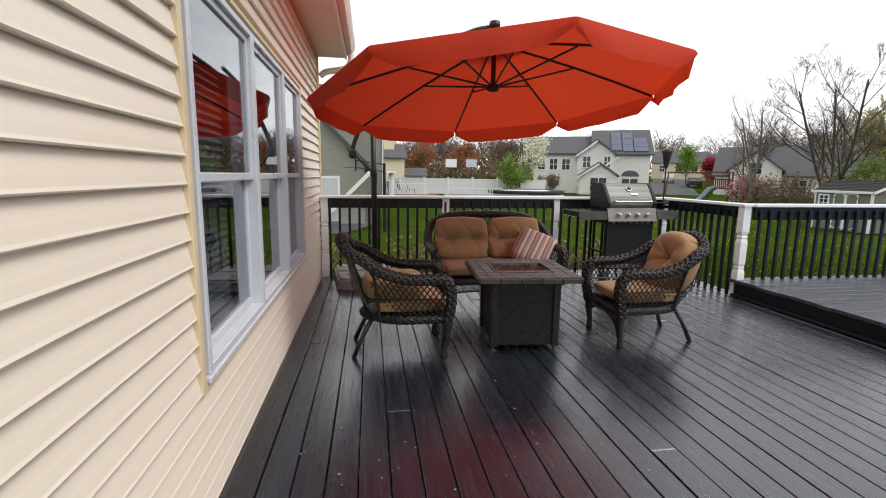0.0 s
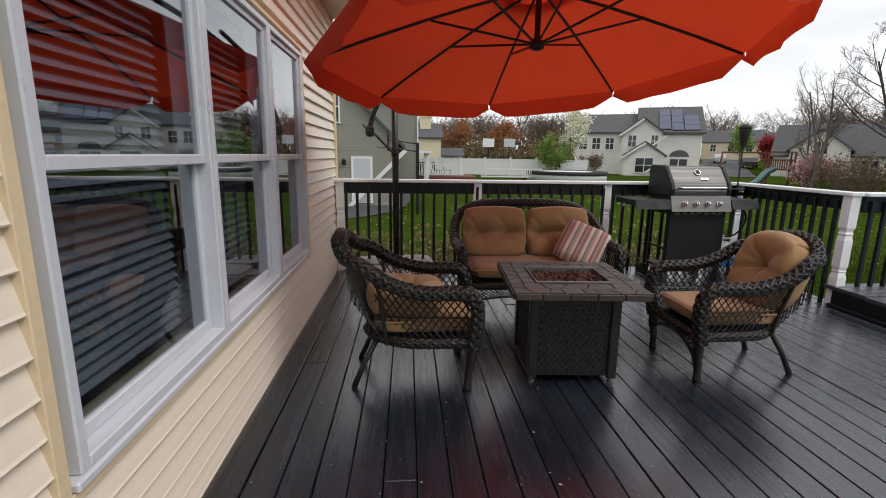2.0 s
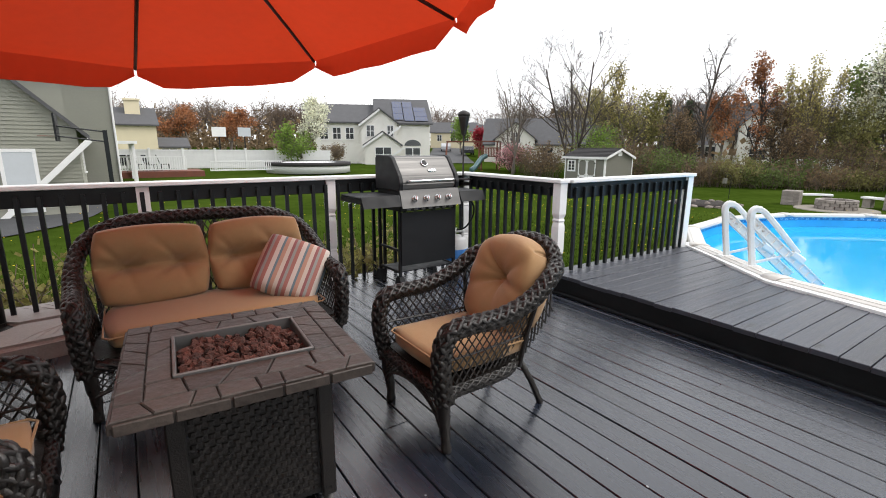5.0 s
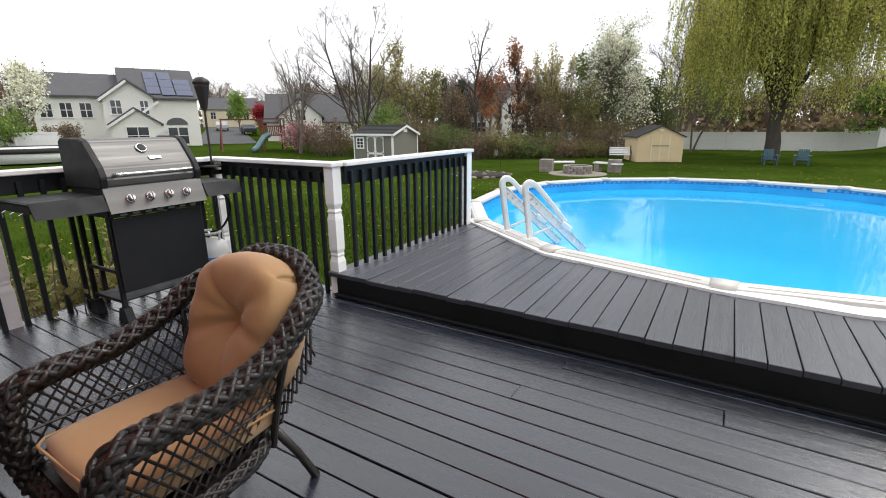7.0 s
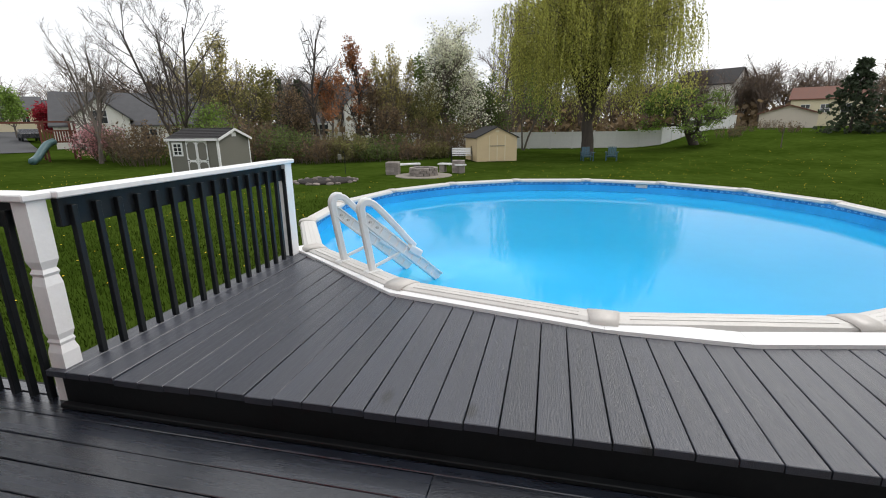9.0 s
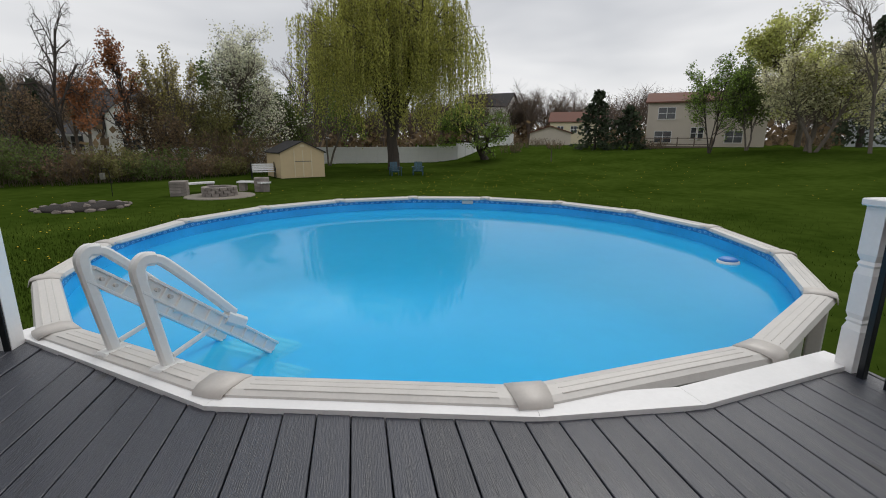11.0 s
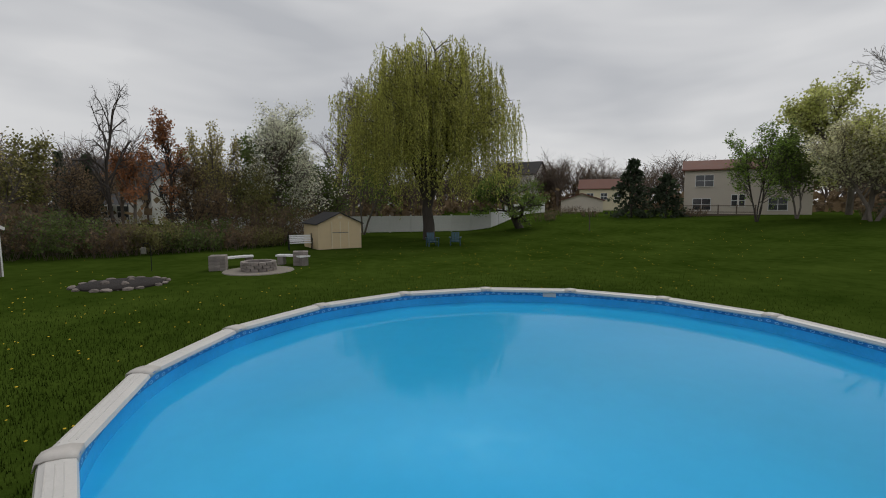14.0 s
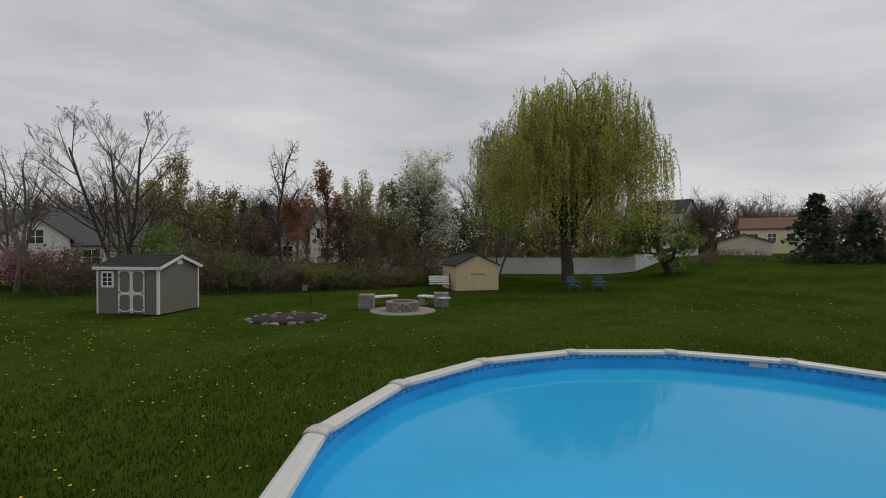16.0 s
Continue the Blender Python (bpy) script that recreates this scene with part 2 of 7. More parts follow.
def tube(bm, path, radius, sides=8, weave=0.0, flat=1.0, up=(0, 0, 1), caps=True, pitch=3):
    """A swept tube; radius is one number or one a point; weave lifts a braided relief."""
    P = [Vector(p) for p in path]
    rad = radius if isinstance(radius, (list, tuple)) else [radius] * len(P)
    rings, ref = [], Vector(up)
    for i, p in enumerate(P):
        d = (P[min(i + 1, len(P) - 1)] - P[max(i - 1, 0)]).normalized()
        side = d.cross(ref)
        if side.length < 1e-3:
            side = d.cross(Vector((1, 0.01, 0)))
        side.normalize()
        nrm = side.cross(d).normalized()
        ref = nrm
        ring = []
        for k in range(sides):
            a = 2 * math.pi * k / sides
            lift = 0 if not weave else -weave if k % 2 else weave * (2 * math.sin(math.pi * (i / (3.0 * pitch) + 0.5 * ((k // 2) % 2))) ** 2 - 0.6)
            r = rad[i] * (1 + lift)
            ring.append(bm.verts.new(p + side * (math.cos(a) * r * flat) + nrm * (math.sin(a) * r)))
        rings.append(ring)
    for a, b in zip(rings, rings[1:]):
        for k in range(sides):
            j = (k + 1) % sides
            bm.faces.new((a[k], a[j], b[j], b[k]))
    if caps:
        bm.faces.new(rings[0][::-1])
        bm.faces.new(rings[-1])
    return bm


def cyl(bm, p, q, r, sides=12, r2=None):
    return tube(bm, [p, q], [r, r if r2 is None else r2], sides)


def lathe(bm, profile, sides=16, at=(0, 0, 0), sq=False):
    """Turns (radius, z) points about the upright axis through at; sq makes it four-sided."""
    n, off = (4, math.pi / 4) if sq else (sides, 0)
    k = math.sqrt(2) if sq else 1
    rings = [[bm.verts.new((at[0] + r * k * math.cos(2 * math.pi * i / n + off), at[1] + r * k * math.sin(2 * math.pi * i / n + off), at[2] + z)) for i in range(n)] for r, z in profile]
    for a, b in zip(rings, rings[1:]):
        for i in range(n):
            j = (i + 1) % n
            bm.faces.new((a[i], a[j], b[j], b[i]))
    bm.faces.new(rings[0][::-1])
    bm.faces.new(rings[-1])
    return bm


def quick_mesh(name, verts, faces, material, parent=None, smooth=False):
    me = bpy.data.meshes.new(name)
    me.from_pydata(verts, [], faces)
    me.materials.append(M[material])
    if smooth:
        me.polygons.foreach_set("use_smooth", [True] * len(faces))
    ob = new(name, me)
    if parent:
        ob.parent = parent
    return ob


def fixed(name, label, category):
    """A piece of the setting."""
    return tagged(new(name), label, category, kind="structure")

# ---- the house wall, with its windows ----
WX, WEND, WTOP = -0.70, 6.48, 2.86          # face of the siding, corner of the house, soffit
UP = 0.19                                   # height of the pool deck over the lower deck
WIN = ((1.96, 2.95), (2.95, 3.91), (3.91, 4.78))
WZ0, WZM, WZ1 = 0.56, 1.345, 2.14

house_wall = fixed("wall_west", "cream vinyl-sided house wall beside the deck", "wall")
bm = boxes(((WX - 0.20, -5.0, -1.2), (WX - 0.03, 1.96, WTOP)), ((WX - 0.20, 4.78, -1.2), (WX - 0.03, WEND - 0.02, WTOP)),
           ((WX - 0.20, 1.96, -1.2), (WX - 0.03, 4.78, WZ0)), ((WX - 0.20, 1.96, WZ1), (WX - 0.03, 4.78, WTOP)))
part("wall_core", bm, "siding_trim", house_wall)
# clapboard courses: each laps over the one below
LAP = 0.1016


def course(z, y0, y1):
    bm = bmesh.new()
    prism(bm, [(WX - 0.03, z), (WX + 0.008, z), (WX + 0.011, z + 0.005), (WX + 0.007, z + 0.014), (WX - 0.014, z + LAP + 0.004), (WX - 0.03, z + LAP + 0.004)], "y", y0, y1)
    return bm


for k in range(-2, 29):
    z = k * LAP - 0.003
    if z > WTOP - 0.03:
        break
    inside = z + LAP > WZ0 - 0.05 and z < WZ1 + 0.05
    for y0, y1 in (((-5.0, 1.90), (4.84, WEND - 0.03)) if inside else ((-5.0, WEND - 0.03),)):
        part("siding_course", course(z, y0, y1), "siding", house_wall)
bm = boxes(((WX - 0.20, WEND - 0.03, -1.2), (WX + 0.022, WEND + 0.05, WTOP), 0.006))
part("corner_post", bm, "siding_trim", house_wall)
# narrow channel round the window group
for lo, hi in (((1.885, WZ0 - 0.06), (1.925, WZ1 + 0.05)), ((4.815, WZ0 - 0.06), (4.85, WZ1 + 0.05)), ((1.925, WZ0 - 0.06), (4.815, WZ0 - 0.03)), ((1.925, WZ1 + 0.025), (4.815, WZ1 + 0.05))):
    part("window_channel", boxes(((WX - 0.03, lo[0], lo[1]), (WX + 0.016, hi[0], hi[1]), 0.003)), "siding_trim", house_wall)
north_wall = tagged(part("wall_north", boxes(((-9.0, WEND - 0.2, -1.2), (WX - 0.20, WEND, WTOP + 0.2))), "siding"), "cream house end wall", "wall", kind="structure")
# room behind the glass
room = tagged(part("room_shell", boxes(((-3.6, 1.0, 0.0), (-3.5, 5.6, 2.6)), ((-3.5, 1.0, -0.05), (WX - 0.21, 5.6, 0.0)), ((-3.5, 1.0, 2.5), (WX - 0.21, 5.6, 2.6)),
                                      ((-3.5, 0.9, 0), (WX - 0.21, 1.0, 2.5)), ((-3.5, 5.6, 0), (WX - 0.21, 5.7, 2.5))), "room"), "dim room behind the windows", "room", kind="structure")


def sash_window(i, y0, y1):
    w = fixed("window_%d" % i, "double-hung window with pale vinyl frame and blinds behind", "window")
    x0, x1 = WX - 0.12, WX + 0.020
    f = 0.036
    for lo, hi, n in (((y0, WZ0), (y0 + f, WZ1), "jamb"), ((y1 - f, WZ0), (y1, WZ1), "jamb"), ((y0 + f, WZ1 - f), (y1 - f, WZ1), "head"), ((y0 + f, WZ0), (y1 - f, WZ0 + f), "sill")):
        part(n, boxes(((x0, lo[0], lo[1]), (x1, hi[0], hi[1]), 0.005)), "frame", w)
    a, b = y0 + f, y1 - f
    # upper sash stands outside the lower one
    for n, xs, z0, z1 in (("upper_sash", WX - 0.03, WZM - 0.02, WZ1 - f), ("lower_sash", WX - 0.065, WZ0 + f, WZM + 0.02)):
        s = 0.033
        bm = boxes(((xs, a, z0), (xs + 0.03, a + s, z1), 0.004), ((xs, b - s, z0), (xs + 0.03, b, z1), 0.004),
                   ((xs, a + s, z0), (xs + 0.03, b - s, z0 + (0.04 if "upper" in n else 0.045)), 0.004), ((xs, a + s, z1 - s), (xs + 0.03, b - s, z1), 0.004))
        sash = part(n, bm, "frame", w)
        g = part("pane", boxes(((xs + 0.012, a + s - 0.005, z0 + 0.04), (xs + 0.016, b - s + 0.005, z1 - s + 0.005))), "glass", sash)
        g.visible_shadow = False
    return w


for i, (y0, y1) in enumerate(WIN):
    sash_window(i + 1, y0, y1)
sill = tagged(part("window_sill", boxes(((WX - 0.03, 1.93, WZ0 - 0.03), (WX + 0.030, 4.81, WZ0), 0.006)), "frame"), "pale vinyl sill under the windows", "sill", kind="structure")
for i, (y0, y1) in enumerate(WIN):
    bl = thing("window_blind", "horizontal slat blind lowered behind the glass", "blind", group="blinds in the windows")
    part("headrail", boxes(((WX - 0.20, y0 + 0.06, WZ1 - 0.10), (WX - 0.15, y1 - 0.06, WZ1 - 0.05))), "blind", bl)
    bm = bmesh.new()
    z = WZ0 + 0.08
    while z < WZ1 - 0.11:
        prism(bm, [(WX - 0.178, z + 0.034), (WX - 0.158, z + 0.018), (WX - 0.146, z), (WX - 0.163, z + 0.015)], "y", y0 + 0.07, y1 - 0.07)
        z += 0.042
    tagged(part("slats", bm, "blind", bl), kind="stuff")

# ---- eave ----
soffit = fixed("eave", "house eave with cream soffit, fascia and gutter", "eave")
part("soffit_panel", boxes(((WX - 0.2, -5.0, WTOP), (-0.34, WEND + 0.12, WTOP + 0.02))), "soffit", soffit)
part("fascia_board", boxes(((-0.34, -5.0, WTOP - 0.02), (-0.32, WEND + 0.12, WTOP + 0.17))), "white", soffit)
bm = bmesh.new()
prism(bm, [(-0.318, WTOP + 0.03), (-0.25, WTOP + 0.03), (-0.225, WTOP + 0.09), (-0.21, WTOP + 0.15), (-0.225, WTOP + 0.15), (-0.245, WTOP + 0.09), (-0.26, WTOP + 0.045), (-0.318, WTOP + 0.045)], "y", -5.0, WEND + 0.12)
part("gutter", bm, "soffit", soffit)
bm = bmesh.new()
tube(bm, smooth_path([(-0.27, WEND + 0.02, WTOP + 0.05), (-0.27, WEND + 0.02, WTOP - 0.06), (-0.34, WEND + 0.02, WTOP - 0.15), (-0.58, WEND + 0.03, WTOP - 0.20), (-0.66, WEND + 0.05, WTOP - 0.25)], 5), 0.04, 8)
part("downspout_elbow", bm, "soffit", soffit)
bm = bmesh.new()
prism(bm, [(-0.30, WTOP + 0.15), (-0.30, WTOP + 0.19), (-5.0, WTOP + 2.2), (-5.0, WTOP + 2.1)], "y", -5.0, WEND + 0.15)
tagged(part("roof_house", bm, "dark"), "house roof over the eave", "roof", kind="structure")
tagged(part("gable_fill", boxes(((-5.0, WEND - 0.18, WTOP + 0.2), (-1.3, WEND - 0.02, WTOP + 0.5))), "siding"), "cream gable wall", "wall", kind="structure")

# ---- railings ----
RZ = 1.085                                   # top of the white cap


def post(bm_parent, x, y, z0, ztop, turned=True):
    h = ztop - z0
    if turned:
        prof = [(0.046, 0), (0.046, h * 0.26), (0.036, h * 0.30), (0.041, h * 0.315), (0.036, h * 0.33), (0.044, h * 0.36), (0.044, h * 0.60), (0.036, h * 0.645), (0.042, h * 0.66), (0.034, h * 0.68), (0.046, h * 0.72), (0.046, h)]
    else:
        prof = [(0.055, 0), (0.055, h)]
    bm = lathe(bmesh.new(), prof, at=(x, y, z0), sq=True)
    return part("post", bm, "white", bm_parent)


def railing(name, label, p, q, z0, posts, n, beam=0.13, ends=(0.05, 0.05), turned=(), low_rail=False):
    """A rail from p to q: white cap, black top beam, n balusters, posts at the given (x, y)."""
    r = tagged(new(name), label, "railing", kind="structure")
    p, q = Vector((*p, 0)), Vector((*q, 0))
    d = (q - p)
    L = d.length
    m = Matrix.Translation(p) @ Matrix.Rotation(math.atan2(d.y, d.x), 4, "Z")

    def put(nm, bm, mt):
        bmesh.ops.transform(bm, matrix=m, verts=bm.verts)
        return part(nm, bm, mt, r)
    put("cap", boxes(((-ends[0], -0.07, RZ - 0.036), (L + ends[1], 0.07, RZ), 0.006)), "white")
    put("top_beam", boxes(((0.03, -0.02, RZ - 0.036 - beam), (L - 0.03, 0.02, RZ - 0.037), 0.004)), "black")
    if low_rail:
        put("bottom_beam", boxes(((0.03, -0.02, z0 + 0.06), (L - 0.03, 0.02, z0 + 0.10), 0.004)), "black")
    base = part("baluster", boxes(((-0.016, -0.016, z0 - 0.12), (0.016, 0.016, RZ - 0.08), 0.003)), "black", r)
    for i in range(n):
        s = L * (i + 0.7) / (n + 0.4)
        o = base if i == 0 else base.copy()
        if i:
            scene.collection.objects.link(o)
        v = m @ Vector((s, -0.034, 0))
        o.matrix_basis = pose(v.x, v.y, 0, 0, 0, math.degrees(math.atan2(d.y, d.x)))
    for x, y, zb, tu in posts:
        post(r, x, y, zb, RZ - 0.036, tu)
    return r


BY = 6.40
railing("railing_back", "white-capped deck railing with black balusters along the back edge", (-0.66, BY), (4.28, BY), 0, [(-0.64, BY, 0, True), (0.98, BY, 0, True), (2.57, BY, 0, True), (4.28, BY, 0, True)], 38, low_rail=False)
railing("railing_side", "white-capped deck railing with black balusters beside the grill", (4.28, BY - 0.07), (4.28, 4.92), 0, [(4.28, 4.90, 0, True)], 11, ends=(0, 0.08))
railing("railing_pool", "white-capped deck railing with black balusters on the pool deck", (4.35, 4.88), (6.50, 4.88), UP, [(6.46, 4.88, UP, False)], 16, beam=0.15, ends=(0.0, 0.05))
railing("railing_far", "white-capped deck railing with black balusters by the pool", (5.36, 0.36), (4.30, 0.36), UP, [(5.36, 0.36, UP, True), (4.30, 0.36, UP, True)], 8, beam=0.13, ends=(0.06, 0.06))

# ---- under the decks ----
skirt = tagged(part("deck_frame", boxes(((WX, -5.0, -0.30), (4.20, BY + 0.08, -0.06)), ((4.24, 0.30, -0.30), (5.10, 4.95, UP - 0.06)), ((5.10, 2.9, -0.30), (5.45, 4.95, UP - 0.06)), ((5.45, 3.7, -0.3), (5.62, 4.95, UP - 0.06))), "dark"), "dark framing beneath the deck boards", "deck frame", kind="structure")
rim = tagged(part("deck_rim", boxes(((WX, BY + 0.085, -0.32), (4.36, BY + 0.12, -0.005)), ((4.325, 4.95, -0.32), (4.36, BY + 0.085, -0.005))), "fascia"), "black board round the deck edge", "rim board", kind="structure")
riser = tagged(part("step_riser", boxes(((4.21, -5.0, 0.004), (4.235, 4.86, UP - 0.032), 0.003), ((4.17, -5.0, 0.002), (4.209, 4.86, 0.026), 0.004)), "fascia"), "black riser board below the pool deck edge", "step", kind="structure")

# edge of the pool deck: white boards laid along the pool
EDGE = [(6.62, 4.96), (5.56, 3.57), (5.21, 2.14), (5.165, 1.38), (5.37, 0.30)]


def edge_x(y):
    for (xa, ya), (xb, yb) in zip(EDGE, EDGE[1:]):
        if yb <= y <= ya:
            return xa + (xb - xa) * (ya - y) / (ya - yb)
    return EDGE[0][0] if y > EDGE[0][1] else EDGE[-1][0]


trim = fixed("pool_deck_trim", "white painted boards edging the deck along the pool", "trim")
NORM = []
for i in range(len(EDGE)):
    a, b = Vector(EDGE[max(i - 1, 0)]), Vector(EDGE[min(i + 1, len(EDGE) - 1)])
    t = (b - a).normalized()
    NORM.append(Vector((-t.y, t.x)))
for i in range(len(EDGE) - 1):
    a, b = Vector(EDGE[i]), Vector(EDGE[i + 1])
    t = (b - a).normalized() * 0.001
    bm = slab(bmesh.new(), [tuple(a + t), tuple(b - t), tuple(b - t + NORM[i + 1] * 0.16), tuple(a + t + NORM[i] * 0.16)], UP - 0.10, UP + 0.022)
    bmesh.ops.recalc_face_normals(bm, faces=bm.faces)
    part("edge_board", bm, "white", trim)

# ---- pool ----
PC, PR, PZ, PH, NS = (9.09, 1.94), 3.725, 0.230, 109.6, 16
WATER = 0.01
GZ = -1.12


def pool_pt(i, r, z=0.0):
    a = radians(PH - 360 / NS * i)
    return Vector((PC[0] + r * math.cos(a), PC[1] + r * math.sin(a), z))


pool = thing("swimming_pool", "round above-ground pool with pale resin coping and blue liner", "swimming pool")
bm = bmesh.new()
N = 96


def ring(bm, r, z):
    return [bm.verts.new((PC[0] + r * math.cos(2 * math.pi * i / N), PC[1] + r * math.sin(2 * math.pi * i / N), z)) for i in range(N)]


def bridge(bm, a, b):
    for i in range(len(a)):
        j = (i + 1) % len(a)
        bm.faces.new((a[i], a[j], b[j], b[i]))


RI = 3.625
bm = bmesh.new()
bridge(bm, ring(bm, 3.68, PZ - 0.02), ring(bm, 3.68, GZ))
part("outer_wall", bm, "resin", pool, smooth=True)
bm = bmesh.new()
a = ring(bm, RI, PZ - 0.10)
b = ring(bm, RI, GZ + 0.05)
bridge(bm, a, b)
bm.faces.new(b)
part("liner", bm, "liner", pool, "blue vinyl liner", smooth=True)
bm = bmesh.new()
bridge(bm, ring(bm, RI - 0.003, PZ - 0.01), ring(bm, RI - 0.003, PZ - 0.105))
part("liner_border", bm, "liner_band", pool, "dark blue patterned liner border", smooth=True)
bm = bmesh.new()
for i in range(220):
    a = 2 * math.pi * i / 220
    c, s = math.cos(a), math.sin(a)
    z0 = PZ - 0.082 + 0.012 * (i % 2)
    ctr = Vector((PC[0] + (RI - 0.007) * c, PC[1] + (RI - 0.007) * s, z0))
    tn = Vector((-s, c, 0))
    q = [ctr + tn * (0.030 * math.cos(k * math.pi / 4)) + Vector((0, 0, 0.017 * math.sin(k * math.pi / 4))) for k in range(8)]
    q2 = [ctr + tn * (0.018 * math.cos(k * math.pi / 4)) + Vector((0, 0, 0.009 * math.sin(k * math.pi / 4))) for k in range(8)]
    A, B = [bm.verts.new(v) for v in q], [bm.verts.new(v) for v in q2]
    bridge(bm, A, B)
tagged(part("border_motif", bm, "liner_dot", pool, "pale ring pattern on the liner border"), kind="stuff")
bm = bmesh.new()
c0 = bm.verts.new((PC[0], PC[1], WATER))
rr = ring(bm, RI - 0.004, WATER)
for i in range(N):
    bm.faces.new((c0, rr[i], rr[(i + 1) % N]))
water = tagged(part("water", bm, "water"), "calm blue pool water", "water", kind="structure")
water.visible_shadow = False
PROFILE = [(-0.10, -0.035), (-0.09, -0.005), (-0.03, 0.008), (0.05, 0.006), (0.085, -0.008), (0.10, -0.045), (0.085, -0.05), (-0.09, -0.05)]
for i in range(NS):
    bm = bmesh.new()
    A = [pool_pt(i + 0.02, PR + u, PZ + v) for u, v in PROFILE]
    B = [pool_pt(i + 0.98, PR + u, PZ + v) for u, v in PROFILE]
    va, vb = [bm.verts.new(v) for v in A], [bm.verts.new(v) for v in B]
    bm.faces.new(va)
    bm.faces.new(vb[::-1])
    bridge(bm, vb, va)
    bmesh.ops.recalc_face_normals(bm, faces=bm.faces)
    rail = part("coping", bm, "resin", pool, "pale ribbed coping rail")
    bm = bmesh.new()
    for u in (-0.055, -0.015, 0.03):
        tube(bm, [pool_pt(i + 0.1, PR + u, PZ + 0.006), pool_pt(i + 0.9, PR + u, PZ + 0.006)], 0.004, 5)
    part("rib", bm, "resin", rail)
    # rounded cap over the joint
    d = (pool_pt(i, 1) - Vector((*PC, 0)))
    bm = bmesh.new()
    sec = []
    for u, v in [(-0.112, -0.04), (-0.104, 0.0), (-0.04, 0.014), (0.05, 0.013), (0.098, 0.0), (0.112, -0.05)]:
        sec.append([pool_pt(i - 0.065 + 0.03 * max(0, u) * 4, PR + u, PZ + v), pool_pt(i, PR + u + 0.004, PZ + v + 0.004), pool_pt(i + 0.065 - 0.03 * max(0, u) * 4, PR + u, PZ + v)])
    V = [[bm.verts.new(p) for p in s] for s in sec]
    for s, t in zip(V, V[1:]):
        for k in range(2):
            bm.faces.new((s[k], s[k + 1], t[k + 1], t[k]))
    bmesh.ops.recalc_face_normals(bm, faces=bm.faces)
    bmesh.ops.solidify(bm, geom=bm.faces, thickness=0.008)
    part("coping_cap", bm, "resin_cap", pool, "beige cap over the coping joint", smooth=True)
    bm = boxes(((-0.05, -0.07, GZ), (0.05, 0.07, PZ - 0.05), 0.01))
    v = pool_pt(i, 3.74)
    up = part("upright", bm, "resin", pool)
    up.matrix_basis = pose(v.x, v.y, 0, 0, 0, PH - 360 / NS * i)
# skimmer mouth in the far wall
v = pool_pt(5.76, RI - 0.02)
sk = part("skimmer_mouth", boxes(((-0.006, -0.11, PZ - 0.125), (0.012, 0.11, PZ - 0.055), 0.006)), "resin_cap", pool)
sk.matrix_basis = pose(v.x, v.y, 0, 0, 0, PH - 360 / NS * 5.76)

# ---- cantilever umbrella ----
HUB = Vector((1.08, 4.38, 2.16))
umb = thing("cantilever_umbrella", "open red-orange cantilever umbrella with dark bronze pole", "umbrella")
RIM_R, RIM_Z, TA, TB, APEX = 1.635, 2.09, 0.083, -0.172, 2.56


def canopy_pt(a, f):
    """A point on the sloping cloth: a radians round, f from apex (0) to rim (1)."""
    k = a / (math.pi / 4) - radians(2) / (math.pi / 4)
    seg = abs(k - round(k)) * 2                       # 0 on a rib, 1 midway
    r = RIM_R * f * math.cos(math.pi / 8) / math.cos(math.pi / 8 * (1 - seg))
    z = APEX - (APEX - RIM_Z) * (0.82 * f + 0.18 * f * f) - 0.10 * seg * f * (1 - f)
    x, y = r * math.cos(a), r * math.sin(a)
    return Vector((HUB.x + x, HUB.y + y, z + TA * x / 1.58 + TB * y / 1.58))


K = 64
A0 = radians(2)
bm = bmesh.new()
rows = []
for f in (0.12, 0.25, 0.4, 0.55, 0.7, 0.85, 1.0):
    rows.append([bm.verts.new(canopy_pt(A0 + 2 * math.pi * i / K, f)) for i in range(K)])
for a, b in zip(rows, rows[1:]):
    bridge(bm, a, b)
bmesh.ops.recalc_face_normals(bm, faces=bm.faces)
canopy = part("canopy", bm, "canopy", umb, "red-orange canvas canopy", smooth=True)
bm = bmesh.new()
rows = []
for f, lift in ((0.02, 0.075), (0.10, 0.06), (0.19, 0.045)):
    rows.append([bm.verts.new(canopy_pt(A0 + 2 * math.pi * i / K, f) + Vector((0, 0, lift))) for i in range(K)])
for a, b in zip(rows, rows[1:]):
    bridge(bm, a, b)
bm.faces.new(rows[0][::-1])
part("vent", bm, "canopy", canopy, smooth=True)
rv = random.Random(3)
for s in range(8):
    bm = bmesh.new()
    top, mid, bot = [], [], []
    for i in range(9):
        a = A0 + (s + 0.006 + 0.988 * i / 8) * math.pi / 4
        e = min(i, 8 - i)
        p = canopy_pt(a, 1.0)
        out = Vector((math.cos(a), math.sin(a), 0))
        drop = 0.155 * (0.35 if e == 0 else 0.93 if e == 1 else 1.0)
        wob = 0.02 * math.sin(i * 2.1 + s * 1.7) + rv.uniform(-0.006, 0.006)
        inward = -0.02 if e == 0 else 0.0
        top.append(bm.verts.new(p + Vector((0, 0, 0.002))))
        mid.append(bm.verts.new(p + out * (0.010 + wob * 0.5) + Vector((0, 0, -drop * 0.5))))
        bot.append(bm.verts.new(p + out * (inward + wob) + Vector((0, 0, -drop))))
    for a, b in ((top, mid), (mid, bot)):
        for i in range(8):
            bm.faces.new((a[i], a[i + 1], b[i + 1], b[i]))
    part("valance", bm, "canopy", canopy, smooth=True)
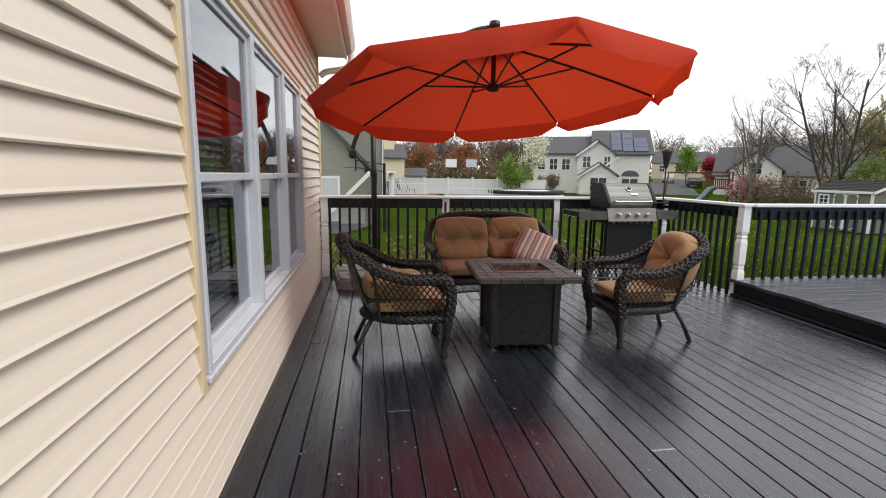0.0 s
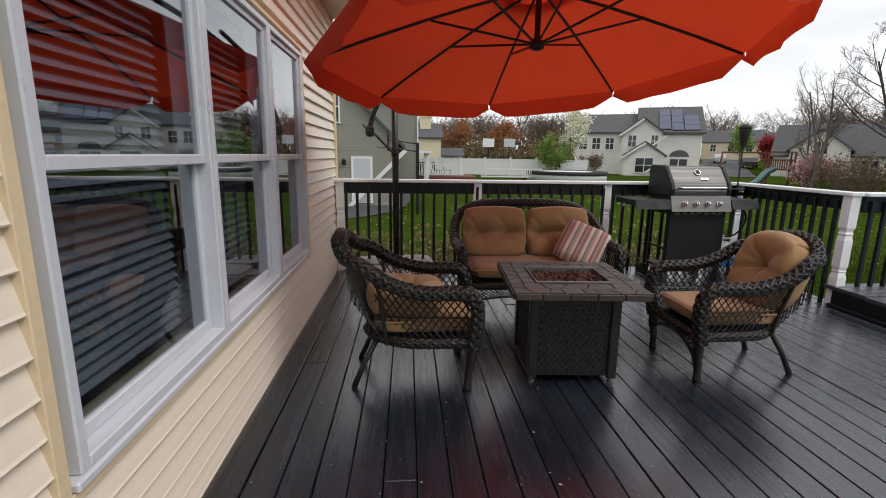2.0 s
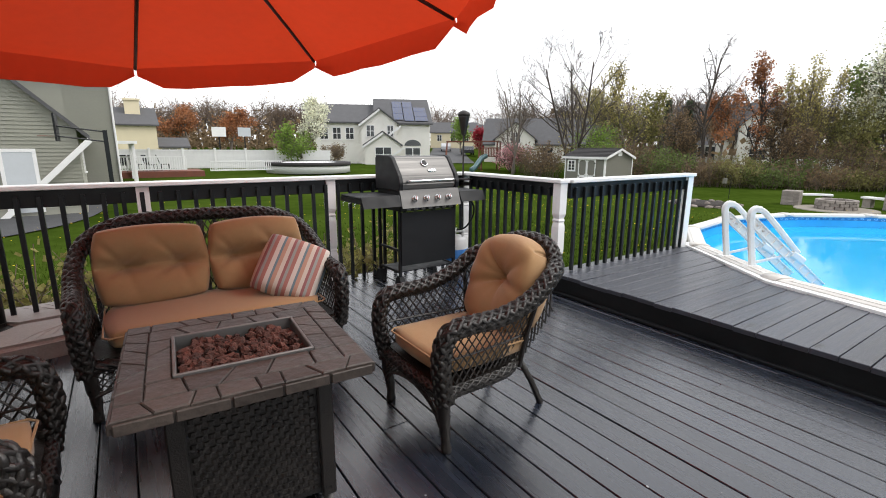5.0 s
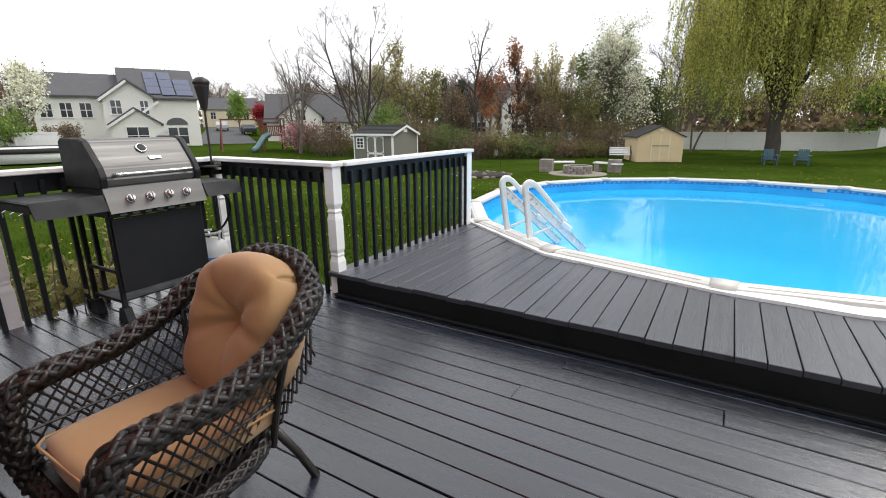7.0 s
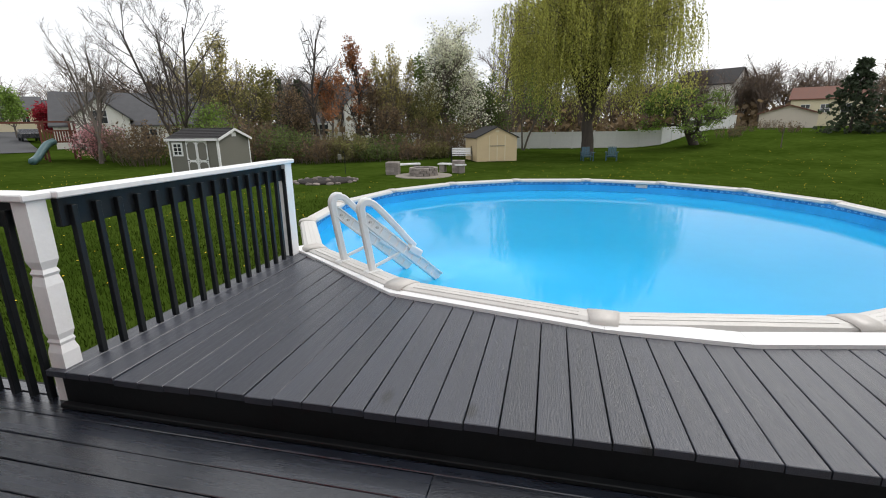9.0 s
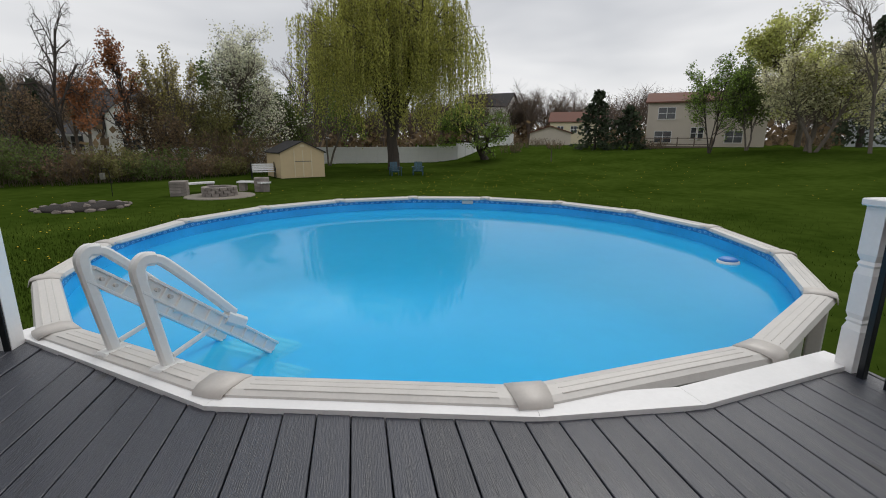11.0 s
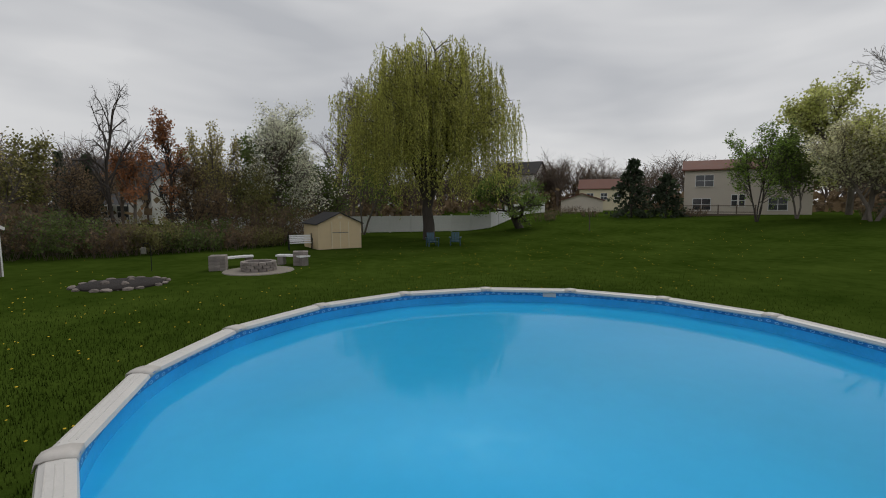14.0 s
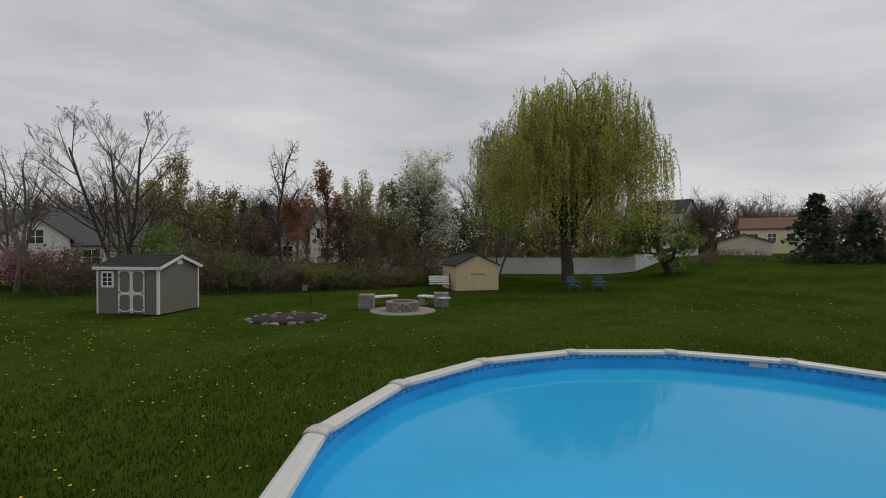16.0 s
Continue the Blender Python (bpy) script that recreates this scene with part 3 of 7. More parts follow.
for s in range(8):
    a = A0 + s * math.pi / 4
    bm = bmesh.new()
    tube(bm, [canopy_pt(a, f) - Vector((0, 0, 0.018)) for f in (0.05, 0.3, 0.5, 0.75, 0.985)], 0.011, 6)
    rib = part("rib", bm, "pole", umb)
    bm = bmesh.new()
    cyl(bm, HUB + Vector((0.03 * math.cos(a), 0.03 * math.sin(a), 0.01)), canopy_pt(a, 0.47) - Vector((0, 0, 0.03)), 0.009, 6)
    part("strut", bm, "pole", rib)
bm = bmesh.new()
lathe(bm, [(0.03, -0.035), (0.055, -0.02), (0.055, 0.02), (0.03, 0.035), (0.022, 0.06), (0.022, 0.46)], 12, HUB)
part("hub", bm, "pole", umb, smooth=True)
PX, PY = 0.02, 6.20
bm = bmesh.new()
cyl(bm, (PX, PY, 0.10), (PX - 0.02, PY, 2.30), 0.037, 14)
pole = part("pole", bm, "pole", umb, smooth=True)
bm = bmesh.new()
lathe(bm, [(0.034, 0), (0.042, 0.01), (0.042, 0.10), (0.034, 0.11)], 12, (PX - 0.015, PY, 1.34))
box(bm, (PX - 0.005, PY - 0.07, 1.25), (PX + 0.03, PY - 0.03, 1.40), 0.008)
part("sliding_collar", bm, "pole", umb)
bm = bmesh.new()
cyl(bm, (PX - 0.01, PY - 0.03, 1.36), (PX - 0.24, PY - 0.25, 1.60), 0.012, 8)
part("strut_arm", bm, "pole", umb)
bm = bmesh.new()
tube(bm, smooth_path([(PX - 0.27, PY - 0.28, 1.57), (PX - 0.24, PY - 0.27, 1.75), (PX - 0.1, PY - 0.25, 2.05), (PX + 0.15, PY - 0.40, 2.36), (0.55, 5.25, 2.63), (0.90, 4.66, 2.70), (1.06, 4.42, 2.69)], 6), 0.026, 10)
arm = part("arm", bm, "pole", umb, smooth=True)
bm = bmesh.new()
cyl(bm, (1.07, 4.39, 2.56), (1.08, 4.38, 2.72), 0.034, 12)
lathe(bm, [(0.045, 0), (0.052, 0.02), (0.045, 0.05)], 12, (1.08, 4.38, 2.68))
part("arm_joint", bm, "pole", arm)
bm = bmesh.new()
box(bm, (PX - 0.31, PY - 0.33, 1.55), (PX - 0.22, PY - 0.24, 1.66), 0.02)
crank = part("crank_box", bm, "pole", umb)
bm = bmesh.new()
tube(bm, [(PX - 0.27, PY - 0.33, 1.60), (PX - 0.27, PY - 0.40, 1.60), (PX - 0.33, PY - 0.40, 1.67)], 0.008, 6)
part("crank_handle", bm, "pole", crank)
bm = bmesh.new()
cyl(bm, (PX, PY, 2.28), (0.20, 5.75, 2.50), 0.022, 8)
part("pole_link", bm, "pole", umb)

ub = thing("umbrella_base", "heavy grey-brown plastic base weights under the umbrella pole", "umbrella base", (0.0, 6.10, 0), 7)
for sx in (-1, 1):
    for sy in (-1, 1):
        bm = bmesh.new()
        pts = [(0.006 * sx, 0.12 * sy), (0.12 * sx, 0.006 * sy), (0.49 * sx, 0.006 * sy), (0.485 * sx, 0.40 * sy), (0.40 * sx, 0.485 * sy), (0.006 * sx, 0.49 * sy)]
        slab(bm, pts if sx * sy > 0 else pts[::-1], 0.0, 0.135)
        bmesh.ops.recalc_face_normals(bm, faces=bm.faces)
        bmesh.ops.bevel(bm, geom=[e for e in bm.edges if all(v.co.z > 0.1 for v in e.verts)], offset=0.03, segments=3, affect="EDGES")
        for k in range(3):
            tube(bm, smooth_path([(sx * (0.14 + 0.07 * k), sy * 0.44, 0.132), (sx * (0.22 + 0.06 * k), sy * 0.32, 0.134), (sx * (0.40), sy * (0.20 - 0.05 * k), 0.132)], 4), 0.006, 5)
        part("weight", bm, "base_plastic", ub)
bm = lathe(bmesh.new(), [(0.11, 0.0), (0.11, 0.10), (0.05, 0.115), (0.05, 0.14)], 20, (0.02, 0.08, 0))
part("pole_socket", bm, "pole", ub)


# ---- wicker seats ----
def lattice(bm, surf, nu, nv, r=0.0042):
    """Crossed canes over surf(u, v), u and v from 0 to 1."""
    for sgn in (1, -1):
        for k in range(-nv, nu + 1):
            pts = []
            for i in range(9):
                v = i / 8
                u = (k + v * nv) / nu if sgn > 0 else (k + (1 - v) * nv) / nu
                if -1e-6 <= u <= 1 + 1e-6:
                    pts.append(surf(min(1, max(0, u)), v) + Vector((0, 0, 0)))
            if len(pts) > 1:
                tube(bm, pts, r, 4, caps=False)
    return bm


def pillow(w, d, h, n=14, tufts=(), puff=0.5, round_=0.25, seam=True):
    """A stuffed cushion w x d x h lying flat, with button tufts pulled in and folds running from them."""
    bm = bmesh.new()
    top, low = [], []
    for i in range(n + 1):
        ra, rb = [], []
        for j in range(n + 1):
            u, v = 2 * i / n - 1, 2 * j / n - 1
            # ease the square's corners
            c = 1 - round_ * 0.21 * u * u * v * v
            x, y = u * w / 2 * c * (1 - 0.05 * v * v * (abs(u) > 0.9)), v * d / 2 * c * (1 - 0.05 * u * u * (abs(v) > 0.9))
            edge = max(0.0, (1 - abs(u) ** 5)) ** 0.5 * max(0.0, (1 - abs(v) ** 5)) ** 0.5
            z = h * (1 - puff) / 2 + h * puff / 2 * edge if (0 < i < n and 0 < j < n) else h * (1 - puff) / 2
            for tx, ty in tufts:
                dx, dy = x - tx, y - ty
                q = math.hypot(dx, dy)
                ang = math.atan2(dy, dx)
                z -= h * 0.50 * math.exp(-(q / (0.13 * min(w, d))) ** 1.1)
                z -= h * 0.17 * math.exp(-q / (0.30 * min(w, d))) * (max(0, math.cos(ang * 2.5 + 0.6)) ** 14 + 0.7 * max(0, math.cos(ang * 2.0 - 1.1)) ** 16 + 0.5 * max(0, math.cos(ang * 1.5 + 2.0)) ** 30)
            if len(tufts) > 1:
                z -= h * 0.45 * math.exp(-abs((y - tufts[0][1]) / 0.040) ** 1.3) * edge
            ra.append(bm.verts.new((x, y, z)))
            rb.append(bm.verts.new((x, y, -h * (1 - puff) / 2 - (h * puff / 2 * edge if (0 < i < n and 0 < j < n) else 0))))
        top.append(ra)
        low.append(rb)
    for i in range(n):
        for j in range(n):
            bm.faces.new((top[i][j], top[i + 1][j], top[i + 1][j + 1], top[i][j + 1]))
            bm.faces.new((low[i][j], low[i][j + 1], low[i + 1][j + 1], low[i + 1][j]))
    rim_t = [top[i][0] for i in range(n)] + [top[n][j] for j in range(n)] + [top[n - i][n] for i in range(n)] + [top[0][n - j] for j in range(n)]
    rim_b = [low[i][0] for i in range(n)] + [low[n][j] for j in range(n)] + [low[n - i][n] for i in range(n)] + [low[0][n - j] for j in range(n)]
    bridge(bm, rim_b, rim_t)
    bmesh.ops.recalc_face_normals(bm, faces=bm.faces)
    return bm


def piping(w, d, z, r=0.005):
    a, b, c = w / 2, d / 2, 0.03
    pts = [(-a + c, -b, z), (a - c, -b, z), (a, -b + c, z), (a, b - c, z), (a - c, b, z), (-a + c, b, z), (-a, b - c, z), (-a, -b + c, z), (-a + c, -b, z)]
    return tube(bmesh.new(), pts, r, 6)


def braid(bm, path, radius, strands=5, twist=24.0, flat=1.15):
    """A woven rope: strands wound both ways round a path, passing over and under each other."""
    P = [Vector(p) for p in path]
    ref, frames, run = Vector((0, 0, 1)), [], 0.0
    for i, p in enumerate(P):
        d = (P[min(i + 1, len(P) - 1)] - P[max(i - 1, 0)]).normalized()
        side = d.cross(ref)
        if side.length < 1e-3:
            side = d.cross(Vector((1, 0.01, 0)))
        side.normalize()
        ref = side.cross(d).normalized()
        run += (p - P[i - 1]).length if i else 0
        frames.append((p, side, ref, run))
    tube(bm, P, radius * 0.86, 10, flat=flat)
    for way in (1, -1):
        for k in range(strands):
            pts = []
            for p, side, nrm, u in frames:
                a = way * twist * u + 2 * math.pi * k / strands
                lift = radius * (0.80 + 0.09 * way * math.sin(strands * twist * u))
                pts.append(p + side * (math.cos(a) * lift * flat) + nrm * (math.sin(a) * lift))
            tube(bm, pts, radius * 0.33, 5, caps=False)
    return bm


def wicker_seat(name, label, category, at, rz, W, D, back_z, cushions):
    """A wicker seat facing -y: one woven roll runs from arm over the back to arm."""
    t = thing(name, label, category, at, rz)
    hw, sy, by = W / 2, -D / 2, D / 2
    arm_z, seat_z = 0.610, 0.345
    wide = W > 1.0
    xb = hw * (0.94 if wide else 0.90)
    # roll over arms and back
    right = [(hw - 0.03, sy + 0.035, 0.26), (hw - 0.02, sy + 0.005, 0.46), (hw - 0.015, sy + 0.035, arm_z - 0.025), (hw - 0.01, sy + 0.13, arm_z), (hw, sy + 0.32, arm_z + 0.005),
             (hw + 0.005, by - 0.22, arm_z + 0.06), (xb + 0.02, by - 0.08, arm_z + 0.15), (xb * (0.92 if wide else 0.84), by + 0.02, back_z - 0.085), (xb * (0.62 if wide else 0.48), by + 0.07, back_z - 0.016)]
    left = [(-x, y, z) for x, y, z in reversed(right)]
    path = smooth_path(right + [(0, by + 0.08, back_z)] + left, 16)
    part("woven_roll", braid(bmesh.new(), path, 0.038), "wicker", t, "braided dark wicker roll", smooth=True)

    def taper(u):
        """How far the seat draws in towards its rounded back."""
        return (0.05 if wide else 0.10) * u * u

    def side_top(v):
        """The arm line from front (0) to back (1)."""
        y = sy + 0.03 + v * (D - 0.14)
        z = arm_z - 0.02 + (0.0 if v < 0.5 else 0.11 * ((v - 0.5) / 0.5) ** 1.5)
        return y, z
    for s in (1, -1):
        bm = bmesh.new()
        lattice(bm, lambda u, v: Vector((s * (hw - 0.03 - taper(u) * (1 - v)), side_top(u)[0] - 0.05 * u * (1 - v), (seat_z - 0.04) * (1 - v) + side_top(u)[1] * v)), 13, 5, 0.0045)
        part("side_lattice", bm, "wicker", t)
        bm = tube(bmesh.new(), [(s * (hw - 0.032 - taper(u) * 0.5), side_top(u)[0] - 0.02 * u, seat_z + 0.11) for u in (0, 0.3, 0.6, 0.8, 1.0)], 0.006, 5)
        part("side_cane", bm, "wicker", t)
        bm = tube(bmesh.new(), smooth_path([(s * (hw - 0.08), by - 0.20, 0.28), (s * (hw - 0.06), by - 0.18, 0.45), (s * (hw - 0.01), by - 0.15, 0.68)], 4), 0.012, 8)
        part("arm_post", bm, "wicker", t)

    def back(u, v):
        x = (2 * u - 1) * xb * (0.94 if wide else 0.92 - 0.14 * (1 - v))
        q = abs(2 * u - 1)
        top = back_z - 0.03 - (0.30 if not wide else 0.24) * max(0.0, q - (0.55 if wide else 0.3)) ** 1.7 / (0.45 if wide else 0.70) ** 1.7
        low = seat_z - 0.03
        z = low + (top - low) * v
        return Vector((x, by - 0.10 + 0.17 * v - 0.07 * q * q, z))
    bm = lattice(bmesh.new(), back, 32 if wide else 15, 8, 0.0045)
    part("back_lattice", bm, "wicker", t)
    for k in ((-0.33, 0.0, 0.33) if wide else (-0.11, 0.11)):
        u = 0.5 + k / 2 / (xb * 0.9) if not wide else 0.5 + k
        bm = tube(bmesh.new(), [back(u, v / 4) + Vector((0, 0.008, 0)) for v in range(5)], 0.012, 6)
        part("back_post", bm, "wicker", t)
    # seat frame: a woven band with rounded back corners, and an arched apron in front
    k = 0.05 if wide else 0.10
    loop = [(-hw + 0.04, sy + 0.03), (0, sy + 0.02), (hw - 0.04, sy + 0.03), (hw - 0.035, sy + 0.12), (hw - 0.05, by - 0.32), (hw - 0.06 - k, by - 0.15), (hw - 0.16 - k, by - 0.085), (0, by - 0.07)]
    loop += [(-x, y) for x, y in reversed(loop[3:7])]
    rim_path = smooth_path([(x, y, seat_z - 0.045) for x, y in loop + loop[:1]], 14)
    part("seat_frame", braid(bmesh.new(), rim_path, 0.029, flat=0.8), "wicker", t, smooth=True)
    bm = slab(bmesh.new(), [(p.x * 0.97, p.y * 0.97) for p in rim_path[:-1:3]], seat_z - 0.03, seat_z - 0.012)
    bmesh.ops.recalc_face_normals(bm, faces=bm.faces)
    part("seat_deck", bm, "wicker", t)
    bm = bmesh.new()

    def apron(u, v):
        x = (2 * u - 1) * (hw - 0.05)
        low = 0.13 + 0.12 * (1 - (2 * u - 1) ** 2) ** 0.6 if not wide else 0.15 + 0.06 * (1 - (2 * u - 1) ** 4)
        return Vector((x, sy + 0.025, low + (seat_z - 0.07 - low) * v))
    lattice(bm, apron, 32 if wide else 14, 3)
    tube(bm, [apron(i / 16, 0) for i in range(17)], 0.011, 6)
    part("apron", bm, "wicker", t)
    for s in (1, -1):
        bm = tube(bmesh.new(), smooth_path([(s * (hw - 0.035), sy + 0.03, 0.36), (s * (hw - 0.045), sy + 0.04, 0.18), (s * (hw - 0.05), sy + 0.05, 0.10), (s * (hw - 0.045), sy + 0.055, 0.0)], 5),
                  [0.031] * 6 + [0.026] * 5 + [0.022] * 3 + [0.026] * 2, 12)
        part("leg", bm, "wicker", t, smooth=True)
        bm = tube(bmesh.new(), [(s * (hw - 0.06 - k), by - 0.15, 0.31), (s * (hw - 0.06 - k * 0.7), by - 0.06, 0.14), (s * (hw - 0.06 - k * 0.5), by + 0.0, 0.0)], [0.018, 0.016, 0.018], 10)
        part("leg", bm, "wicker", t, smooth=True)
    cushions(t, hw, sy, by, seat_z, back_z)
    return t


def armchair_upright(t, hw, sy, by, sz, bz):
    w, d = 2 * hw - 0.13, by - sy - 0.19
    bm = pillow(w, d, 0.10, 14, puff=0.35, round_=0.2)
    bmesh.ops.transform(bm, matrix=Matrix.Translation((0, -0.055, sz + 0.055)), verts=bm.verts)
    c = part("seat_cushion", bm, "cushion", t, "tan canvas seat cushion", smooth=True)
    bm = piping(w, d, 0.022)
    bmesh.ops.transform(bm, matrix=Matrix.Translation((0, -0.055, sz + 0.06)), verts=bm.verts)
    part("piping", bm, "cushion", c)
    bm = pillow(0.50, 0.55, 0.25, 44, tufts=((0, 0.03),), puff=0.85, round_=1.2)
    bmesh.ops.transform(bm, matrix=pose(0, by - 0.09, sz + 0.30, 70, 0, 0), verts=bm.verts)
    part("back_cushion", bm, "cushion", t, "tufted tan back cushion", smooth=True)


def armchair_fallen(t, hw, sy, by, sz, bz):
    w, d = 2 * hw - 0.13, by - sy - 0.19
    bm = pillow(w, d, 0.10, 14, puff=0.35, round_=0.2)
    bmesh.ops.transform(bm, matrix=Matrix.Translation((0, -0.055, sz + 0.05)), verts=bm.verts)
    c = part("seat_cushion", bm, "cushion", t, "tan canvas seat cushion", smooth=True)
    bm = piping(w, d, 0.022)
    bmesh.ops.transform(bm, matrix=Matrix.Translation((0, -0.055, sz + 0.055)), verts=bm.verts)
    part("piping", bm, "cushion", c)
    bm = pillow(0.49, 0.50, 0.20, 44, tufts=((0, -0.02),), puff=0.85, round_=1.0)
    bmesh.ops.transform(bm, matrix=pose(0, 0.05, sz + 0.175, 3, 0, 0), verts=bm.verts)
    part("back_cushion", bm, "cushion", t, "tufted tan back cushion lying on the seat", smooth=True)


def sofa_cushions(t, hw, sy, by, sz, bz):
    w, d = 2 * hw - 0.22, by - sy - 0.12
    bm = pillow(w, d, 0.11, 18, puff=0.35, round_=0.2)
    bmesh.ops.transform(bm, matrix=Matrix.Translation((0, -0.02, sz + 0.06)), verts=bm.verts)
    c = part("seat_cushion", bm, "cushion", t, "long tan canvas seat cushion", smooth=True)
    bm = piping(w, d, 0.025)
    bmesh.ops.transform(bm, matrix=Matrix.Translation((0, -0.02, sz + 0.06)), verts=bm.verts)
    part("piping", bm, "cushion", c)
    for s in (-1, 1):
        bm = pillow(w / 2 + 0.03, 0.48, 0.17, 40, tufts=((-0.14, 0.0), (0.14, 0.0)), puff=0.8, round_=0.35)
        bmesh.ops.transform(bm, matrix=pose(s * (w / 4 + 0.016), by - 0.13, sz + 0.33, 76, 0, 0), verts=bm.verts)
        part("back_cushion", bm, "cushion", t, "tufted tan back cushion", smooth=True)


wicker_seat("wicker_armchair", "dark wicker armchair with tan cushions, upright back cushion", "chair", (2.265, 3.69, 0), -90, 0.63, 0.73, 0.875, armchair_upright)
wicker_seat("wicker_armchair", "dark wicker armchair by the wall, back cushion fallen flat", "chair", (0.19, 3.66, 0), 90, 0.63, 0.73, 0.885, armchair_fallen)
wicker_seat("wicker_loveseat", "dark wicker loveseat with tufted tan cushions", "sofa", (1.26, 4.89, 0), 0, 1.37, 0.70, 0.93, sofa_cushions)

# striped throw pillow on the loveseat
STRIPES = [(0.339, 0.147, 0.125), (0.569, 0.503, 0.448), (0.145, 0.211, 0.244), (0.433, 0.252, 0.185), (0.546, 0.480, 0.414), (0.273, 0.113, 0.113), (0.280, 0.291, 0.269)]


def stripe_mat():
    m = mat("striped_weave", (0.425, 0.315, 0.260), 0.9, var=0.05, bump=0.2, bump_scale=250)
    n, l = m.node_tree.nodes, m.node_tree.links
    tc, sep, mul, fr, rp = (n.new("ShaderNode" + k) for k in ("TexCoord", "SeparateXYZ", "Math", "Math", "ValToRGB"))
    mul.operation, fr.operation = "MULTIPLY", "FRACT"
    mul.inputs[1].default_value = 6.8
    rp.color_ramp.interpolation = "CONSTANT"
    widths = (0.0, 0.16, 0.34, 0.44, 0.60, 0.76, 0.88)
    for i, (w, c) in enumerate(zip(widths, STRIPES)):
        e = rp.color_ramp.elements[i] if i < 2 else rp.color_ramp.elements.new(w)
        e.position, e.color = w, (*c, 1)
    l.new(tc.outputs["Object"], sep.inputs[0])
    l.new(sep.outputs["X"], mul.inputs[0])
    l.new(mul.outputs[0], fr.inputs[0])
    l.new(fr.outputs[0], rp.inputs["Fac"])
    l.new(rp.outputs["Color"], n["Principled BSDF"].inputs["Base Color"])
    return m


pl = part("throw_pillow", pillow(0.42, 0.42, 0.15, 16, puff=0.95, round_=0.15), stripe_mat(), smooth=True)
pl.matrix_basis = pose(1.70, 4.83, 0.60, 54, 0, -14) @ pose(0, 0, 0, 0, 0, -24)
tagged(pl, "striped red, cream and grey throw pillow leaning on the loveseat", "pillow")

# ---- fire pit table ----
pit = thing("fire_pit_table", "square fire pit table with slate-tile top and dark wicker-look base", "fire pit table", (1.17, 3.70, 0), -4)
S = 0.39
bm = bmesh.new()
for a, b in (((-S, -S), (S, -0.19)), ((-S, 0.19), (S, S)), ((-S, -0.19), (-0.23, 0.19)), ((0.23, -0.19), (S, 0.19))):
    box(bm, (*a, 0.575), (*b, 0.612))
part("top_slab", bm, "grout", pit, "grout between the tiles")
rt = random.Random(8)


def tile(pts, z0=0.60, z1=0.622):
    """One slate piece with worn edges."""
    bm = bmesh.new()
    c = Vector((sum(p[0] for p in pts) / len(pts), sum(p[1] for p in pts) / len(pts)))
    pts = [tuple(c + (Vector(p) - c) * 0.965) for p in pts]
    slab(bm, pts, z0, z1)
    bmesh.ops.recalc_face_normals(bm, faces=bm.faces)
    for v in bm.verts:
        v.co.z += rt.uniform(-0.0015, 0.0015) if v.co.z > z0 + 0.005 else 0
    bmesh.ops.bevel(bm, geom=[e for e in bm.edges if all(v.co.z > z0 + 0.01 for v in e.verts)], offset=0.004, segments=1, affect="EDGES")
    return part("tile", bm, "slate", pit)


def strip(x0, x1, y0, y1, n, flip):
    """A run of slanting tiles."""
    along = (x1 - x0) >= (y1 - y0)
    L = (x1 - x0) if along else (y1 - y0)
    cuts = [0] + [(i + rt.uniform(-0.18, 0.18)) / n * L for i in range(1, n)] + [L]
    sl = [0] + [rt.uniform(-0.035, 0.035) for _ in range(n - 1)] + [0]
    for (a, sa), (b, sb) in zip(zip(cuts, sl), zip(cuts[1:], sl[1:])):
        if along:
            tile([(x0 + a - sa, y0), (x0 + b - sb, y0), (x0 + b + sb, y1), (x0 + a + sa, y1)])
        else:
            tile([(x0, y0 + a - sa), (x1, y0 + a + sa), (x1, y0 + b + sb), (x0, y0 + b - sb)])


strip(-S - 0.004, S + 0.004, -S - 0.004, -0.305, 8, 0)
strip(-S - 0.004, S + 0.004, 0.305, S + 0.004, 8, 0)
strip(-S - 0.004, -0.315, -0.305, 0.305, 6, 0)
strip(0.315, S + 0.004, -0.305, 0.305, 6, 0)
strip(-0.315, 0.315, -0.305, -0.19, 5, 0)
strip(-0.315, 0.315, 0.19, 0.305, 5, 0)
strip(-0.315, -0.235, -0.19, 0.19, 3, 0)
strip(0.235, 0.315, -0.19, 0.19, 3, 0)
# edge pieces
for k in range(4):
    for i in range(5):
        bm = boxes(((-S + 0.004 + i * 2 * S / 5, -S - 0.012, 0.575), (-S - 0.004 + (i + 1) * 2 * S / 5, -S - 0.001, 0.612), 0.003))
        e = part("edge_tile", bm, "slate", pit)
        e.matrix_basis = pose(0, 0, 0, 0, 0, 90 * k)
bm = bmesh.new()
for a, b in (((-0.235, -0.19), (0.235, -0.178)), ((-0.235, 0.178), (0.235, 0.19)), ((-0.235, -0.178), (-0.223, 0.178)), ((0.223, -0.178), (0.235, 0.178))):
    box(bm, (*a, 0.56), (*b, 0.632), 0.003)
part("burner_rim", bm, "steel", pit, "bare steel rim round the burner")
part("burner_pan", boxes(((-0.225, -0.18, 0.55), (0.225, 0.18, 0.57))), "dark", pit)
verts, faces = [], []
